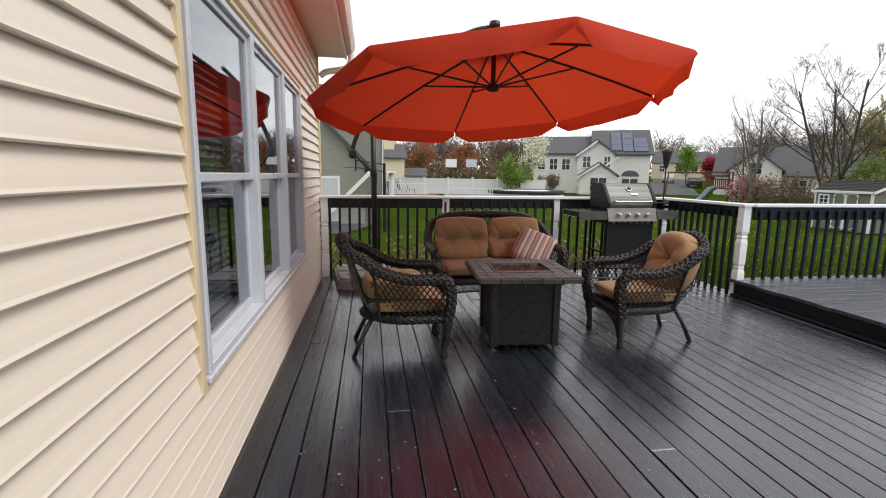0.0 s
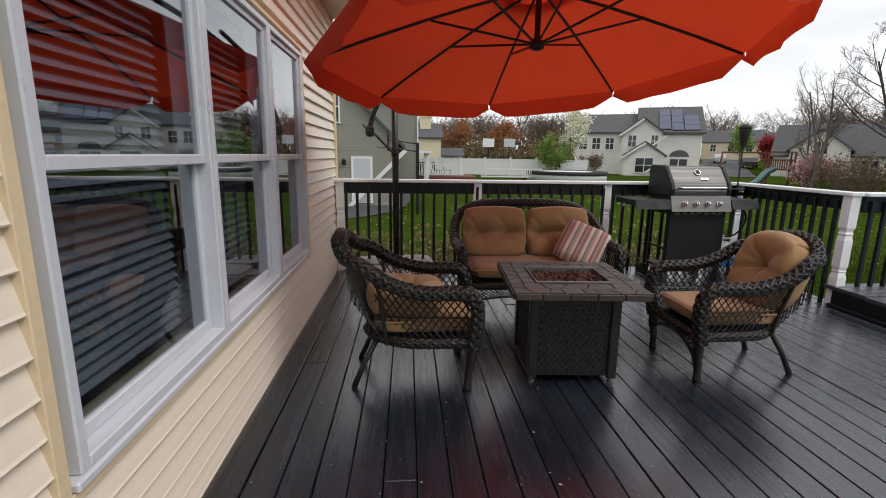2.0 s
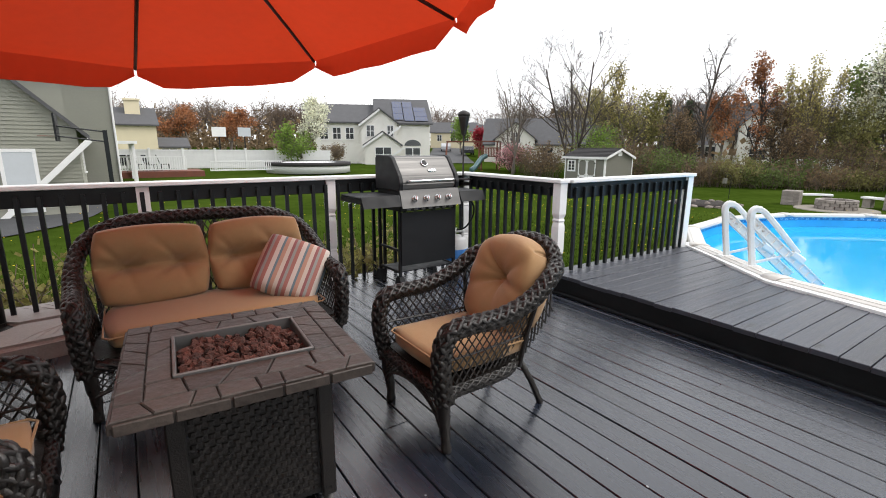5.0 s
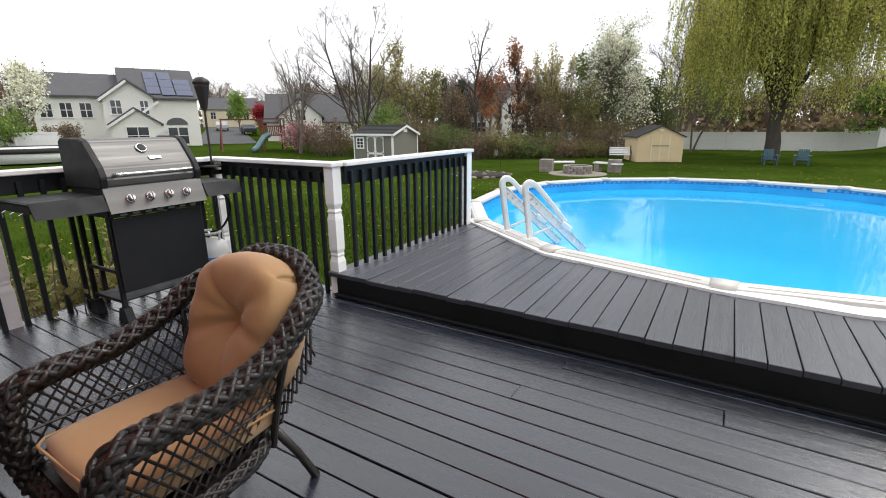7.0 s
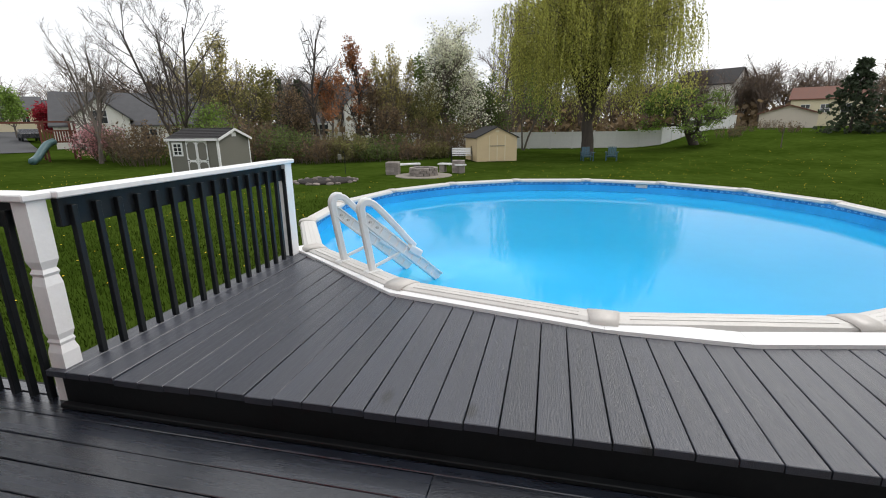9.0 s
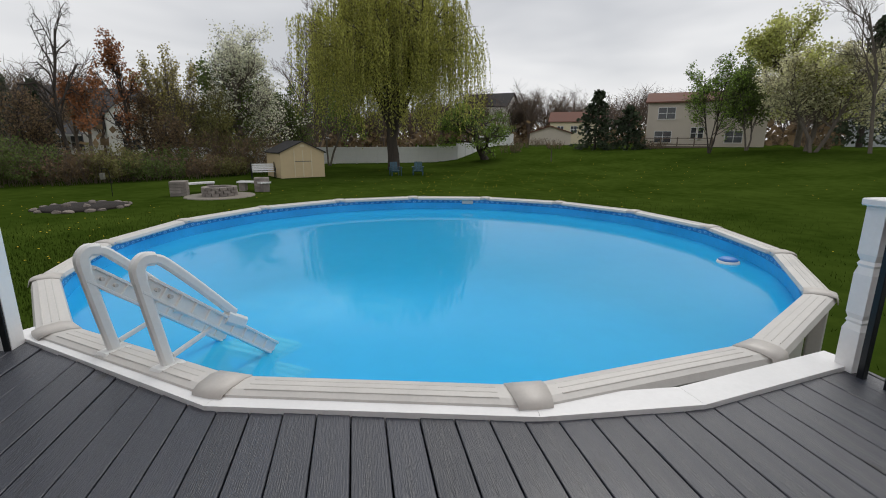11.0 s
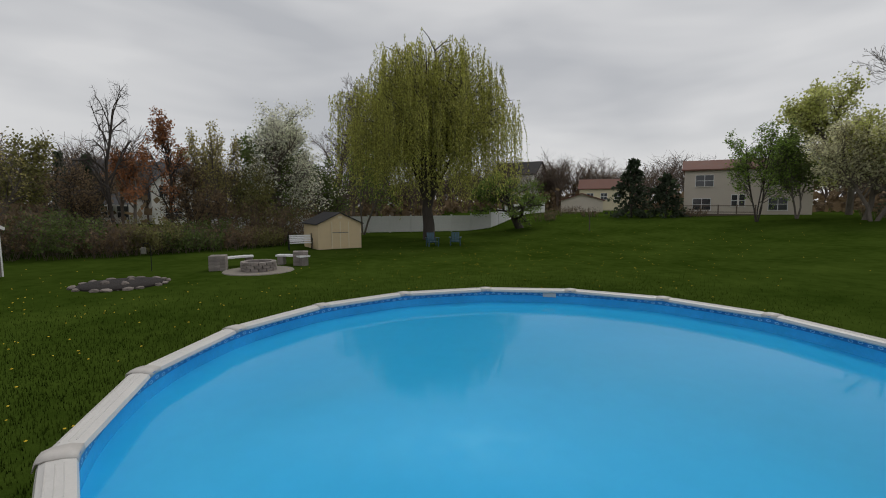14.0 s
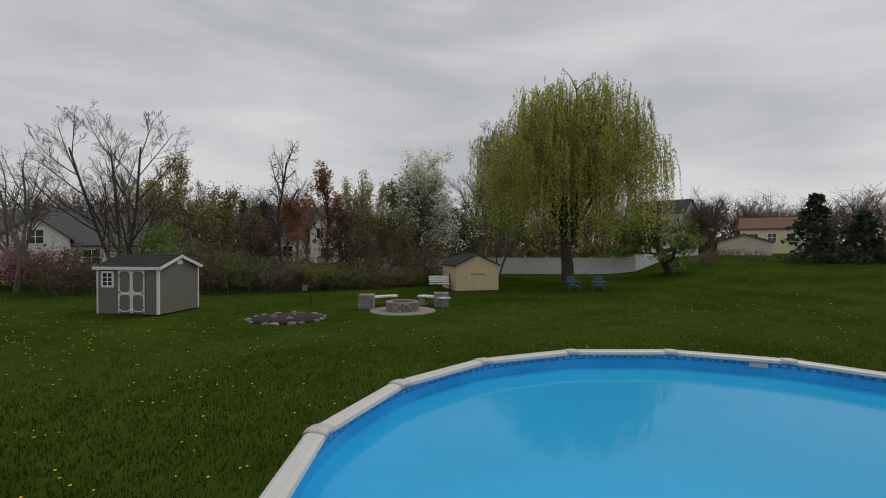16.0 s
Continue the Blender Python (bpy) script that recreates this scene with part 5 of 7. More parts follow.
def gable(bm, x0, x1, y0, y1, z, rise, over=0.3, axis="x", th=0.16):
    """Two roof slopes with thickness over a plan, ridge along axis."""
    if axis == "x":
        c, h = (y0 + y1) / 2, (y1 - y0) / 2
        k = rise / h
        prism(bm, [(c, z + rise), (y1 + over, z - over * k), (y1 + over, z - over * k + th), (c, z + rise + th), (y0 - over, z - over * k + th), (y0 - over, z - over * k)], "x", x0 - over, x1 + over)
    else:
        c, h = (x0 + x1) / 2, (x1 - x0) / 2
        k = rise / h
        prism(bm, [(c, z + rise), (x1 + over, z - over * k), (x1 + over, z - over * k + th), (c, z + rise + th), (x0 - over, z - over * k + th), (x0 - over, z - over * k)], "y", y0 - over, y1 + over)
    return bm


def body(bm, x0, x1, y0, y1, z0, z, rise, axis="x"):
    """Walls with their gable ends."""
    if axis == "x":
        prism(bm, [(y0, z0), (y1, z0), (y1, z), ((y0 + y1) / 2, z + rise), (y0, z)], "x", x0, x1)
    else:
        prism(bm, [(x0, z0), (x1, z0), (x1, z), ((x0 + x1) / 2, z + rise), (x0, z)], "y", y0, y1)
    return bm


def far_window(h, x, y, z, w, ht, face="-y", double=True, arch=False):
    """A window let into a facade of the house h: frame, panes and sill; face says which way it looks."""
    g = 0.06
    bm = boxes(((-w / 2 - g, -0.05, -g), (-w / 2, 0.02, ht + g)), ((w / 2, -0.05, -g), (w / 2 + g, 0.02, ht + g)), ((-w / 2, -0.05, ht), (w / 2, 0.02, ht + g)), ((-w / 2, -0.045, ht / 2 - 0.025), (w / 2, 0.02, ht / 2 + 0.025)),
               *((((-0.03, -0.048, 0), (0.03, 0.02, ht)),) if double else ()))
    win = new("window")
    win.parent = h
    turn = {"-y": 0, "-x": -90, "x": 90, "y": 180}[face]
    win.matrix_basis = pose(x, y, z, 0, 0, turn)
    part("frame", bm, "white", win)
    part("pane", boxes(((-w / 2, -0.025, 0), (w / 2, -0.005, ht))), "pane", win)
    part("sill", boxes(((-w / 2 - 0.1, -0.09, -g - 0.04), (w / 2 + 0.1, 0.02, -g))), "white", win)


def trim_gable(h, c, y, z, half, rise, axis="y"):
    """White rake boards on a gable end that looks to -y."""
    for s in (-1, 1):
        bm = bmesh.new()
        k = math.hypot(half + 0.3, rise * (half + 0.3) / half)
        box(bm, (0, -0.05, -0.16), (k, 0.0, 0.02))
        ob = part("rake_board", bm, "white", h)
        a = math.degrees(math.atan2(rise, half))
        ob.matrix_basis = pose(c - s * (half + 0.3), y, z - rise * 0.3 / half, 0, -a, 0) if s > 0 else pose(c + (half + 0.3), y - 0.002, z - rise * 0.3 / half, 0, a, 180) @ pose(0, 0, 0)


def house_at(label, x, y, rz, name="house", z=None):
    return thing(name, label, "house", (x, y, ground(x, y) if z is None else z), rz)


# large white house with solar panels
h = house_at("two-storey white house with grey roof and solar panels", 22.4, 47.6, -25)
bm = body(bmesh.new(), -5.2, 1.0, 0, 7.5, -0.6, 4.2, 1.9, "x")
body(bm, 1.0, 6.4, -1.2, 8.0, -0.6, 4.1, 2.6, "x")
body(bm, -0.6, 3.0, -1.6, 2.0, -0.6, 4.05, 1.35, "y")
body(bm, -0.3, 3.2, -3.2, -1.5, -0.6, 1.9, 1.2, "y")
part("wall", bm, "wall_white", h)
bm = gable(bmesh.new(), -5.2, 1.0, 0, 7.5, 4.2, 1.9)
gable(bm, 1.0, 6.4, -1.2, 8.0, 4.1, 2.6)
gable(bm, -0.6, 3.0, -1.6, 2.5, 4.05, 1.35, axis="y")
gable(bm, -0.3, 3.2, -3.2, -1.5, 1.9, 1.2, axis="y", over=0.2)
part("roof", bm, "roof_grey", h, "grey shingle roof")
trim_gable(h, 1.2, -1.92, 4.05, 1.8, 1.35)
trim_gable(h, 1.45, -3.42, 1.9, 1.75, 1.2)
slope = math.degrees(math.atan2(2.6, 4.6))
for i, (a, b, lo, hi) in enumerate(((2.7, 3.7, 0.6, 4.9), (3.8, 4.8, 0.4, 4.9), (4.9, 6.2, 0.4, 3.5))):
    bm = bmesh.new()
    for r in range(3):
        box(bm, (a, lo + (hi - lo) * r / 3 + 0.02, 0.20), (b, lo + (hi - lo) * (r + 1) / 3 - 0.02, 0.245), 0.006)
    p = part("solar_panel", bm, "solar", h, "dark blue solar panels")
    p.matrix_basis = pose(0, -1.5, 4.1 - 0.3 * 2.6 / 4.6, slope, 0, 0)
for x in (-4.4, -3.1, -1.8):
    far_window(h, x, 0, 2.5, 0.75, 1.1)
for x, w in ((0.3, 0.7), (2.3, 0.55)):
    far_window(h, x, -1.6, 2.75, w, 1.05)
far_window(h, 1.5, -3.2, 0.35, 1.5, 1.3)
far_window(h, 3.2, -2.5, 0.35, 0.5, 1.2, "x", False)
for x in (4.2, 5.0):
    far_window(h, x, -1.2, 0.2, 0.7, 1.4, double=False)
bm = lathe(bmesh.new(), [(0.85, 0), (0.85, 0.06)], 24)
bmesh.ops.bisect_plane(bm, geom=bm.verts[:] + bm.edges[:] + bm.faces[:], plane_co=(0, 0, 0), plane_no=(0, -1, 0), clear_outer=True)
bmesh.ops.transform(bm, matrix=pose(4.6, -1.2, 1.85, 90, 0, 0) @ Matrix.Diagonal((1, 0.7, 1, 1)), verts=bm.verts)
part("arched_window", bm, "pane", h, "arched window over the door")
part("air_conditioner", boxes(((-5.9, -0.4, -0.3), (-5.3, 0.2, 0.4), 0.05)), "roof_grey", h)

# sage house with garage wing next door
h = house_at("sage-grey sided house with garage wing and white trim", -0.3, 22.6, 2, z=-0.86)
bm = body(bmesh.new(), -10.4, 0.0, 0, 7.0, -0.3, 2.75, 5.2, "y")
part("wall", bm, "wall_sage", h, "sage vinyl siding")
bm = body(bmesh.new(), -8.0, 1.35, 8.8, 18, -0.3, 5.8, 2.6, "x")
part("main_wall", bm, "wall_sage", h, "sage vinyl siding of the main block")
bm = bmesh.new()
for k in range(1, 46):
    z = k * 0.125
    half = 5.2 if z < 2.75 else 5.2 * (1 - (z - 2.75) / 5.2)
    if half > 0.3:
        box(bm, (-5.2 - half, -0.018, z - 0.012), (-5.2 + half, -0.001, z))
        if z < 2.7:
            box(bm, (0.001, 0, z - 0.012), (0.018, 7.0, z))
for k in range(1, 48):
    z = k * 0.125
    box(bm, (-0.5, 8.782, z - 0.012), (1.35, 8.799, z))
    box(bm, (1.351, 8.8, z - 0.012), (1.368, 18, z))
tagged(part("siding_laps", bm, "wall_sage", h), kind="stuff")
part("roof", gable(bmesh.new(), -10.4, 0.0, 0.1, 9.0, 2.75, 5.2, over=0.35, axis="y"), "roof_grey", h, "grey shingle garage roof")
part("main_roof", gable(bmesh.new(), -8.0, 1.35, 8.8, 18, 5.8, 2.6, over=0.35), "roof_grey", h)
trim_gable(h, -5.2, -0.30, 2.75, 5.2, 5.2)
for a, b, z1, nm in ((-8.9, -2.75, 2.15, "garage_door"), (-2.1, -1.15, 2.1, "side_door")):
    d = part(nm, boxes(((a + 0.1, -0.05, 0), (b - 0.1, 0.02, z1 - 0.1))), "wall_blue" if "side" in nm else "wall_white", h, "pale panel door")
    part("door_trim", boxes(((a, -0.06, 0), (a + 0.1, 0.02, z1)), ((b - 0.1, -0.06, 0), (b, 0.02, z1)), ((a + 0.1, -0.06, z1 - 0.1), (b - 0.1, 0.02, z1))), "white", d)
bm = bmesh.new()
lathe(bm, [(0.03, 0), (0.08, 0.05), (0.10, 0.22), (0.04, 0.3)], 8, (-2.42, -0.12, 1.7))
box(bm, (-2.45, -0.1, 1.72), (-2.39, 0.0, 1.80))
part("wall_lantern", bm, "black", h, "black wall lantern")
far_window(h, -4.05, 0, 3.62, 0.9, 1.25)
far_window(h, -3.05, 0, 3.62, 0.9, 1.25)
far_window(h, 0, 4.0, 1.2, 0.8, 1.2, "x")
far_window(h, 1.35, 10.0, 3.7, 0.9, 1.3, "x")
far_window(h, 1.35, 13.0, 1.2, 0.9, 1.3, "x")
bm = boxes(((1.35, 9.2, 2.3), (2.3, 12.6, 2.45)), ((1.4, 9.3, -0.3), (2.2, 12.5, 0.1)))
for y in (9.4, 10.9, 12.4):
    box(bm, (2.05, y - 0.06, 0.1), (2.17, y + 0.06, 2.3))
part("porch", bm, "white", h, "small white porch")
bm = tube(bmesh.new(), [(1.45, 8.75, 5.85), (1.5, 8.72, 5.5), (1.38, 8.74, 5.2), (1.38, 8.74, 0.0)], 0.05, 6)
part("downspout", bm, "white", h)

hoop = thing("basketball_hoop", "dark basketball hoop standing by the driveway", "basketball hoop", (0.55, 20.2, ground(0.55, 20.2)))
part("pole", boxes(((-0.06, -0.06, 0), (0.06, 0.06, 2.9))), "black", hoop)
bm = boxes(((-1.2, -0.45, 2.55), (-1.15, 0.45, 3.35)))
part("backboard", bm, "grill_black", hoop)
bm = bmesh.new()
for z in (2.85, 2.55):
    cyl(bm, (0, 0.0, z), (-1.17, 0.2, z + 0.15), 0.025, 6)
    cyl(bm, (0, 0.0, z), (-1.17, -0.2, z + 0.15), 0.025, 6)
part("arm", bm, "black", hoop)
part("rim", tube(bmesh.new(), [(-1.42 + 0.22 * math.cos(a * 0.52), 0.22 * math.sin(a * 0.52), 2.70) for a in range(13)], 0.012, 6), "red_wood", hoop, "red metal rim")
for i in range(2):
    x, y = (9.9, 58)[0] + i * 3.2, 58 + i * 3
    b = thing("basketball_hoop", "white basketball backboard on a post", "basketball hoop", (x, y, ground(x, y)))
    part("pole", boxes(((-0.06, 0, 0), (0.06, 0.12, 3.0))), "black", b)
    part("backboard", boxes(((-0.7, -0.05, 2.5), (0.7, 0.0, 3.5))), "white" if i == 0 else "wall_blue", b)

# cream house far behind
h = house_at("pale cream house with chimney and blue-grey roof", 3.0, 62, 0, z=-0.2)
bm = body(bmesh.new(), -4.5, 1.4, 0, 8, -0.5, 3.7, 1.8, "x")
body(bm, 1.4, 4.3, 1, 6, -0.5, 1.4, 0.9, "x")
part("wall", bm, "wall_cream", h)
bm = gable(bmesh.new(), -4.5, 1.4, 0, 8, 3.7, 1.8)
gable(bm, 1.4, 4.3, 1, 6, 1.4, 0.9)
part("roof", bm, "roof_grey", h)
part("chimney", boxes(((-1.2, 2.2, 3.7), (0.2, 3.4, 6.3)), ((-1.3, 2.1, 6.3), (0.3, 3.5, 6.5))), "wall_cream", h)
far_window(h, 2.5, 1, 0.3, 1.4, 0.9)

# white fence with a raised deck and a covered pool in front
fence = thing("white_fence", "long white vinyl privacy fence behind the neighbouring yard", "fence")
bm = None


def fence_run(f, a, b, h0, n, lift=0.0):
    a, b = Vector(a), Vector(b)
    for i in range(n):
        p, q = a.lerp(b, i / n), a.lerp(b, (i + 1) / n)
        d = (q - p)
        z = min(ground(p.x, p.y), ground(q.x, q.y)) + lift
        ob = part("fence_panel", boxes(((0.06, -0.02, 0.05), (d.length - 0.06, 0.02, h0)), ((0.0, -0.035, h0 - 0.12), (d.length, 0.035, h0)), ((0.0, -0.035, 0.10), (d.length, 0.035, 0.24))), "white", f)
        ob.matrix_basis = pose(p.x, p.y, z, 0, 0, math.degrees(math.atan2(d.y, d.x)))
        ob = part("fence_post", boxes(((-0.07, -0.07, -0.1), (0.07, 0.07, h0 + 0.06)), ((-0.09, -0.09, h0 + 0.06), (0.09, 0.09, h0 + 0.12))), "white", f)
        ob.matrix_basis = pose(p.x, p.y, z)


fence_run(fence, (0.5, 43.5), (15.5, 40.2), 1.45, 7)
deck2 = thing("neighbour_deck", "raised wooden deck with white picket rail", "deck", (2.2, 35.2, ground(2.2, 35.2)))
part("platform", boxes(((-3, 0, 0.0), (3.0, 3.5, 0.35))), "red_wood", deck2)
bm = boxes(((-1.6, -0.03, 0.45), (2.0, 0.03, 0.52)), ((-1.6, -0.04, 1.2), (2.0, 0.04, 1.28)))
for i in range(29):
    box(bm, (-1.6 + i * 0.128, -0.02, 0.45), (-1.55 + i * 0.128, 0.02, 1.2))
tagged(part("picket_rail", bm, "white", deck2), kind="stuff")
bm = boxes(((3.4, 0.5, 0.3), (8.0, 0.56, 0.38)), ((3.4, 0.48, 0.86), (8.0, 0.58, 0.94)))
for i in range(36):
    box(bm, (3.4 + i * 0.13, 0.51, 0.3), (3.45 + i * 0.13, 0.55, 0.9))
tagged(part("picket_rail", bm, "white", deck2), kind="stuff")
for i in range(4):
    x, y = 0.9 + i * 0.75, 36.0 + (i % 2) * 0.7
    c = thing("patio_chair", "dark sling patio chair on the neighbouring deck", "chair", (x, y, ground(2.2, 35.2) + 0.35), 30 * i, group="chairs on the neighbouring deck")
    part("seat", boxes(((-0.25, -0.25, 0.38), (0.25, 0.25, 0.42))), "black", c)
    bm = boxes(((-0.25, 0.0, 0.0), (0.25, 0.03, 0.6)))
    b2 = part("backrest", bm, "black", c)
    b2.matrix_basis = pose(0, 0.25, 0.42, -18, 0, 0)
    for sx in (-0.23, 0.2):
        for sy in (-0.23, 0.2):
            part("leg", boxes(((sx, sy, 0), (sx + 0.03, sy + 0.03, 0.38))), "black", c)
cov = thing("covered_pool", "above-ground pool under a dark winter cover", "swimming pool", (12.4, 36.6, ground(12.4, 36.6)))
part("pool_wall", lathe(bmesh.new(), [(3.0, 0), (3.0, 0.7), (2.95, 0.72)], 36), "white", cov, smooth=True)
part("cover", lathe(bmesh.new(), [(3.06, 0.5), (3.06, 0.74), (2.9, 0.76), (1.5, 0.7), (0.1, 0.68)], 36), "roof_dark", cov, smooth=True)

# long house with grey roof beyond the bare tree
h = house_at("white house with long grey roof behind bare trees", 48.5, 47.3, 135, z=-0.7)
part("wall", body(body(bmesh.new(), -7, 7.5, 0, 8, -0.5, 2.5, 3.0, "x"), 1.5, 6.0, 7.0, 10.0, -0.5, 3.0, 1.8, "y"), "wall_white", h)
bm = gable(bmesh.new(), -7, 7.5, 0, 8, 2.5, 3.0)
gable(bm, 1.5, 6.0, 5.0, 10.0, 3.0, 1.8, axis="y")
part("roof", bm, "roof_grey", h)
for x in (-5, -2.5, 0):
    far_window(h, x, 8.0, 0.7, 1.2, 1.3, "y")
far_window(h, 3.7, 10.0, 2.6, 1.0, 1.1, "y")
far_window(h, 3.7, 10.0, 0.4, 1.6, 1.2, "y")

# house beyond the brush, steep roof and white gables
h = house_at("two-storey white house with steep grey roof beyond the brush", 76.0, 38.0, 118, z=-0.4)
part("wall", body(body(bmesh.new(), -6.5, 6.0, 0, 9, -0.5, 3.2, 4.6, "x"), -6.0, -1.5, 7.0, 11.0, -0.5, 4.6, 2.2, "y"), "wall_white", h)
bm = gable(bmesh.new(), -6.5, 6.0, 0, 9, 3.2, 4.6)
gable(bm, -6.0, -1.5, 5, 11, 4.6, 2.2, axis="y")
part("roof", bm, "roof_grey", h)
for x, z, w in ((-4.8, 3.2, 0.9), (-2.8, 3.2, 0.9), (-3.8, 0.4, 1.8)):
    far_window(h, x, 11.0, z, w, 1.3, "y")
for x in (1.5, 3.0, 4.5):
    far_window(h, x, 9.0, 0.6, 1.1, 1.4, "y")
bm = lathe(bmesh.new(), [(1.9, 0), (0.1, 1.5)], 8, (2.6, 11, 2.2))
for k in range(8):
    cyl(bm, (2.6 + 1.6 * math.cos(k * 0.785), 11 + 1.6 * math.sin(k * 0.785), 0), (2.6 + 1.6 * math.cos(k * 0.785), 11 + 1.6 * math.sin(k * 0.785), 2.2), 0.07, 5)
part("gazebo", bm, "roof_grey", h)

# white house behind the willow
h = house_at("white house with dark roof behind the willow", 112, -30.5, 52, z=2.2)
part("wall", body(bmesh.new(), -5, 5, 0, 8, -5.5, 6.0, 2.8, "x"), "wall_white", h)
part("roof", gable(bmesh.new(), -5, 5, 0, 8, 6.0, 2.8), "roof_dark", h)
far_window(h, 0, 8, 3.6, 1.8, 1.3, "y")
far_window(h, -5, 4, 3.6, 1.4, 1.3, "-x")

h = house_at("low beige outbuilding with brown roof on the bank", 78, -29, 66, z=0.2)
part("wall", body(bmesh.new(), -3.2, 3.0, 0, 5, -1.5, 2.0, 1.0, "y"), "wall_beige", h)
part("roof", gable(bmesh.new(), -3.2, 3.0, 0, 5, 2.0, 1.0, axis="y"), "roof_brown", h)
h = house_at("pale yellow house with red-brown roof in the distance", 96, -42, 63, z=0.6)
part("wall", body(bmesh.new(), -4.5, 4.5, 0, 7, -1.5, 4.0, 1.8, "x"), "wall_cream", h)
part("roof", gable(bmesh.new(), -4.5, 4.5, 0, 7, 4.0, 1.8), "roof_brown", h)
for x in (-2.5, 0, 2.5):
    far_window(h, x, 7, 1.9, 1.1, 1.2, "y")

# beige two-storey house on the rise
h = house_at("beige two-storey house with red-brown roof above the lawn", 57.5, -39.5, 54, z=0.5)
part("wall", body(bmesh.new(), -6.5, 5.2, 0, 8, -1, 4.9, 1.2, "x"), "wall_beige", h)
part("roof", gable(bmesh.new(), -6.5, 5.2, 0, 8, 4.9, 1.2), "roof_brown", h)
for x, z, w in ((3.2, 3.1, 1.7), (3.4, 0.5, 1.7), (0.3, 0.9, 0.5), (-0.4, 0.9, 0.5), (-3.6, 3.1, 1.6), (-3.6, 0.5, 1.6)):
    far_window(h, x, 8, z, w, 1.2, "y", w > 1)
bm = boxes(((-1.5, 10.5, 0.25), (5.2, 10.56, 0.33)), ((-1.5, 10.5, 0.9), (5.2, 10.56, 0.98)), ((-1.5, 10.5, -0.6), (5.2, 10.54, 0.1)))
for i in range(5):
    box(bm, (-1.5 + i * 1.65, 10.45, -0.6), (-1.38 + i * 1.65, 10.6, 1.05))
part("deck_rail", bm, "wood_fence", h, "weathered deck rail")

# blue-grey ranch
h = house_at("blue-grey ranch house with dark roof behind bare trees", 49.0, -63.2, 34, z=1.0)
part("wall", body(bmesh.new(), -6.5, 6.0, 0, 8, -1, 3.0, 1.5, "x"), "wall_blue", h)
part("roof", gable(bmesh.new(), -6.5, 6.0, 0, 8, 3.0, 1.5), "roof_dark", h)
for x, w in ((-2.6, 1.8), (2.5, 1.6)):
    far_window(h, x, 8, 1.0, w, 1.2, "y")

# distant houses along the street
for x, y, rz, w, mt, rf in ((44, 84, -20, 5, "wall_beige", "roof_grey"), (50, 92, -30, 5.5, "wall_white", "roof_grey"), (62, 88, -40, 5, "wall_cream", "roof_grey"), (36, 92, -15, 5, "wall_white", "roof_grey"), (72, 96, -45, 5, "wall_beige", "roof_grey"), (69, 80, -50, 4.2, "wall_beige", "roof_grey")):
    h = house_at("distant suburban house along the street", x, y, rz)
    part("wall", body(bmesh.new(), -w, w, 0, 8, -1, 3.4, 2.2, "x"), mt, h)
    part("roof", gable(bmesh.new(), -w, w, 0, 8, 3.4, 2.2), rf, h)
    for i in (-0.6, 0, 0.6):
        far_window(h, i * w, 0, 1.6, 0.9, 1.2)


def car(x, y, rz, paint, label):
    c = thing("car", label, "car", (x, y, ground(x, y) + 0.05), rz)
    bm = bmesh.new()
    prism(bm, [(-2.1, 0.35), (2.1, 0.35), (2.15, 0.7), (1.9, 0.85), (1.1, 0.92), (0.55, 1.4), (-1.1, 1.42), (-1.7, 0.95), (-2.1, 0.9)], "y", -0.85, 0.85)
    bmesh.ops.transform(bm, matrix=Matrix.Rotation(0, 4, "Z"), verts=bm.verts)
    bmesh.ops.bevel(bm, geom=bm.edges[:], offset=0.05, segments=1, affect="EDGES")
    part("body", bm, paint, c)
    for s in (-1, 1):
        bm = bmesh.new()
        prism(bm, [(0.95, 0.95), (0.5, 1.34), (-1.05, 1.36), (-1.5, 0.97)], "y", s * 0.86, s * 0.87)
        part("side_window", bm, "pane", c)
        for xx in (-1.3, 1.3):
            bm = tube(bmesh.new(), [(xx, s * 0.88, 0.32), (xx, s * 0.68, 0.32)], 0.32, 14)
            part("wheel", bm, "black", c)


car(47.5, 63.5, 60, "car_dark", "dark car parked beside the far street")
car(50.5, 74, 55, "car_light", "pale car parked beside the far street")
car(46.5, 76, 40, "car_dark", "dark car parked at a far driveway")


# grey-green garden shed
sh = thing("garden_shed", "grey-green garden shed with white trim and double doors", "shed", (22.5, 20.9, ground(22.5, 19.5)), -90)
# local x runs along the front, y into the shed
W2, D2, E2, RI2 = 2.80, 2.45, 1.95, 0.45
part("wall", body(bmesh.new(), 0, W2, 0, D2, 0.04, E2, RI2, "x"), "shed_grey", sh)
part("roof", gable(bmesh.new(), 0, W2, 0, D2, E2, RI2, over=0.10, th=0.05), "roof_dark", sh, "dark shingle roof")
bm = bmesh.new()
for r in range(7):
    for s in range(15):
        a = math.atan2(RI2, D2 / 2)
        u = -0.10 + r * 0.20
        x = -0.1 + s * 0.2 + (0.1 if r % 2 else 0)
        z = E2 + u * RI2 / (D2 / 2) + 0.055
        box(bm, (x + 0.004, u, z), (min(x + 0.196, W2 + 0.1), u + 0.19, z + 0.022))
tagged(part("shingles", bm, "roof_dark", sh), kind="stuff")
for x in (0.0, W2 - 0.07):
    part("corner_trim", boxes(((x, -0.02, 0.04), (x + 0.07, -0.001, E2))), "white", sh)
for y in (0.0, D2 - 0.07):
    part("corner_trim", boxes(((W2 + 0.001, y, 0.04), (W2 + 0.02, y + 0.07, E2))), "white", sh)
part("eave_board", boxes(((-0.1, -0.13, E2 - 0.10), (W2 + 0.1, -0.10, E2 + 0.02))), "white", sh)
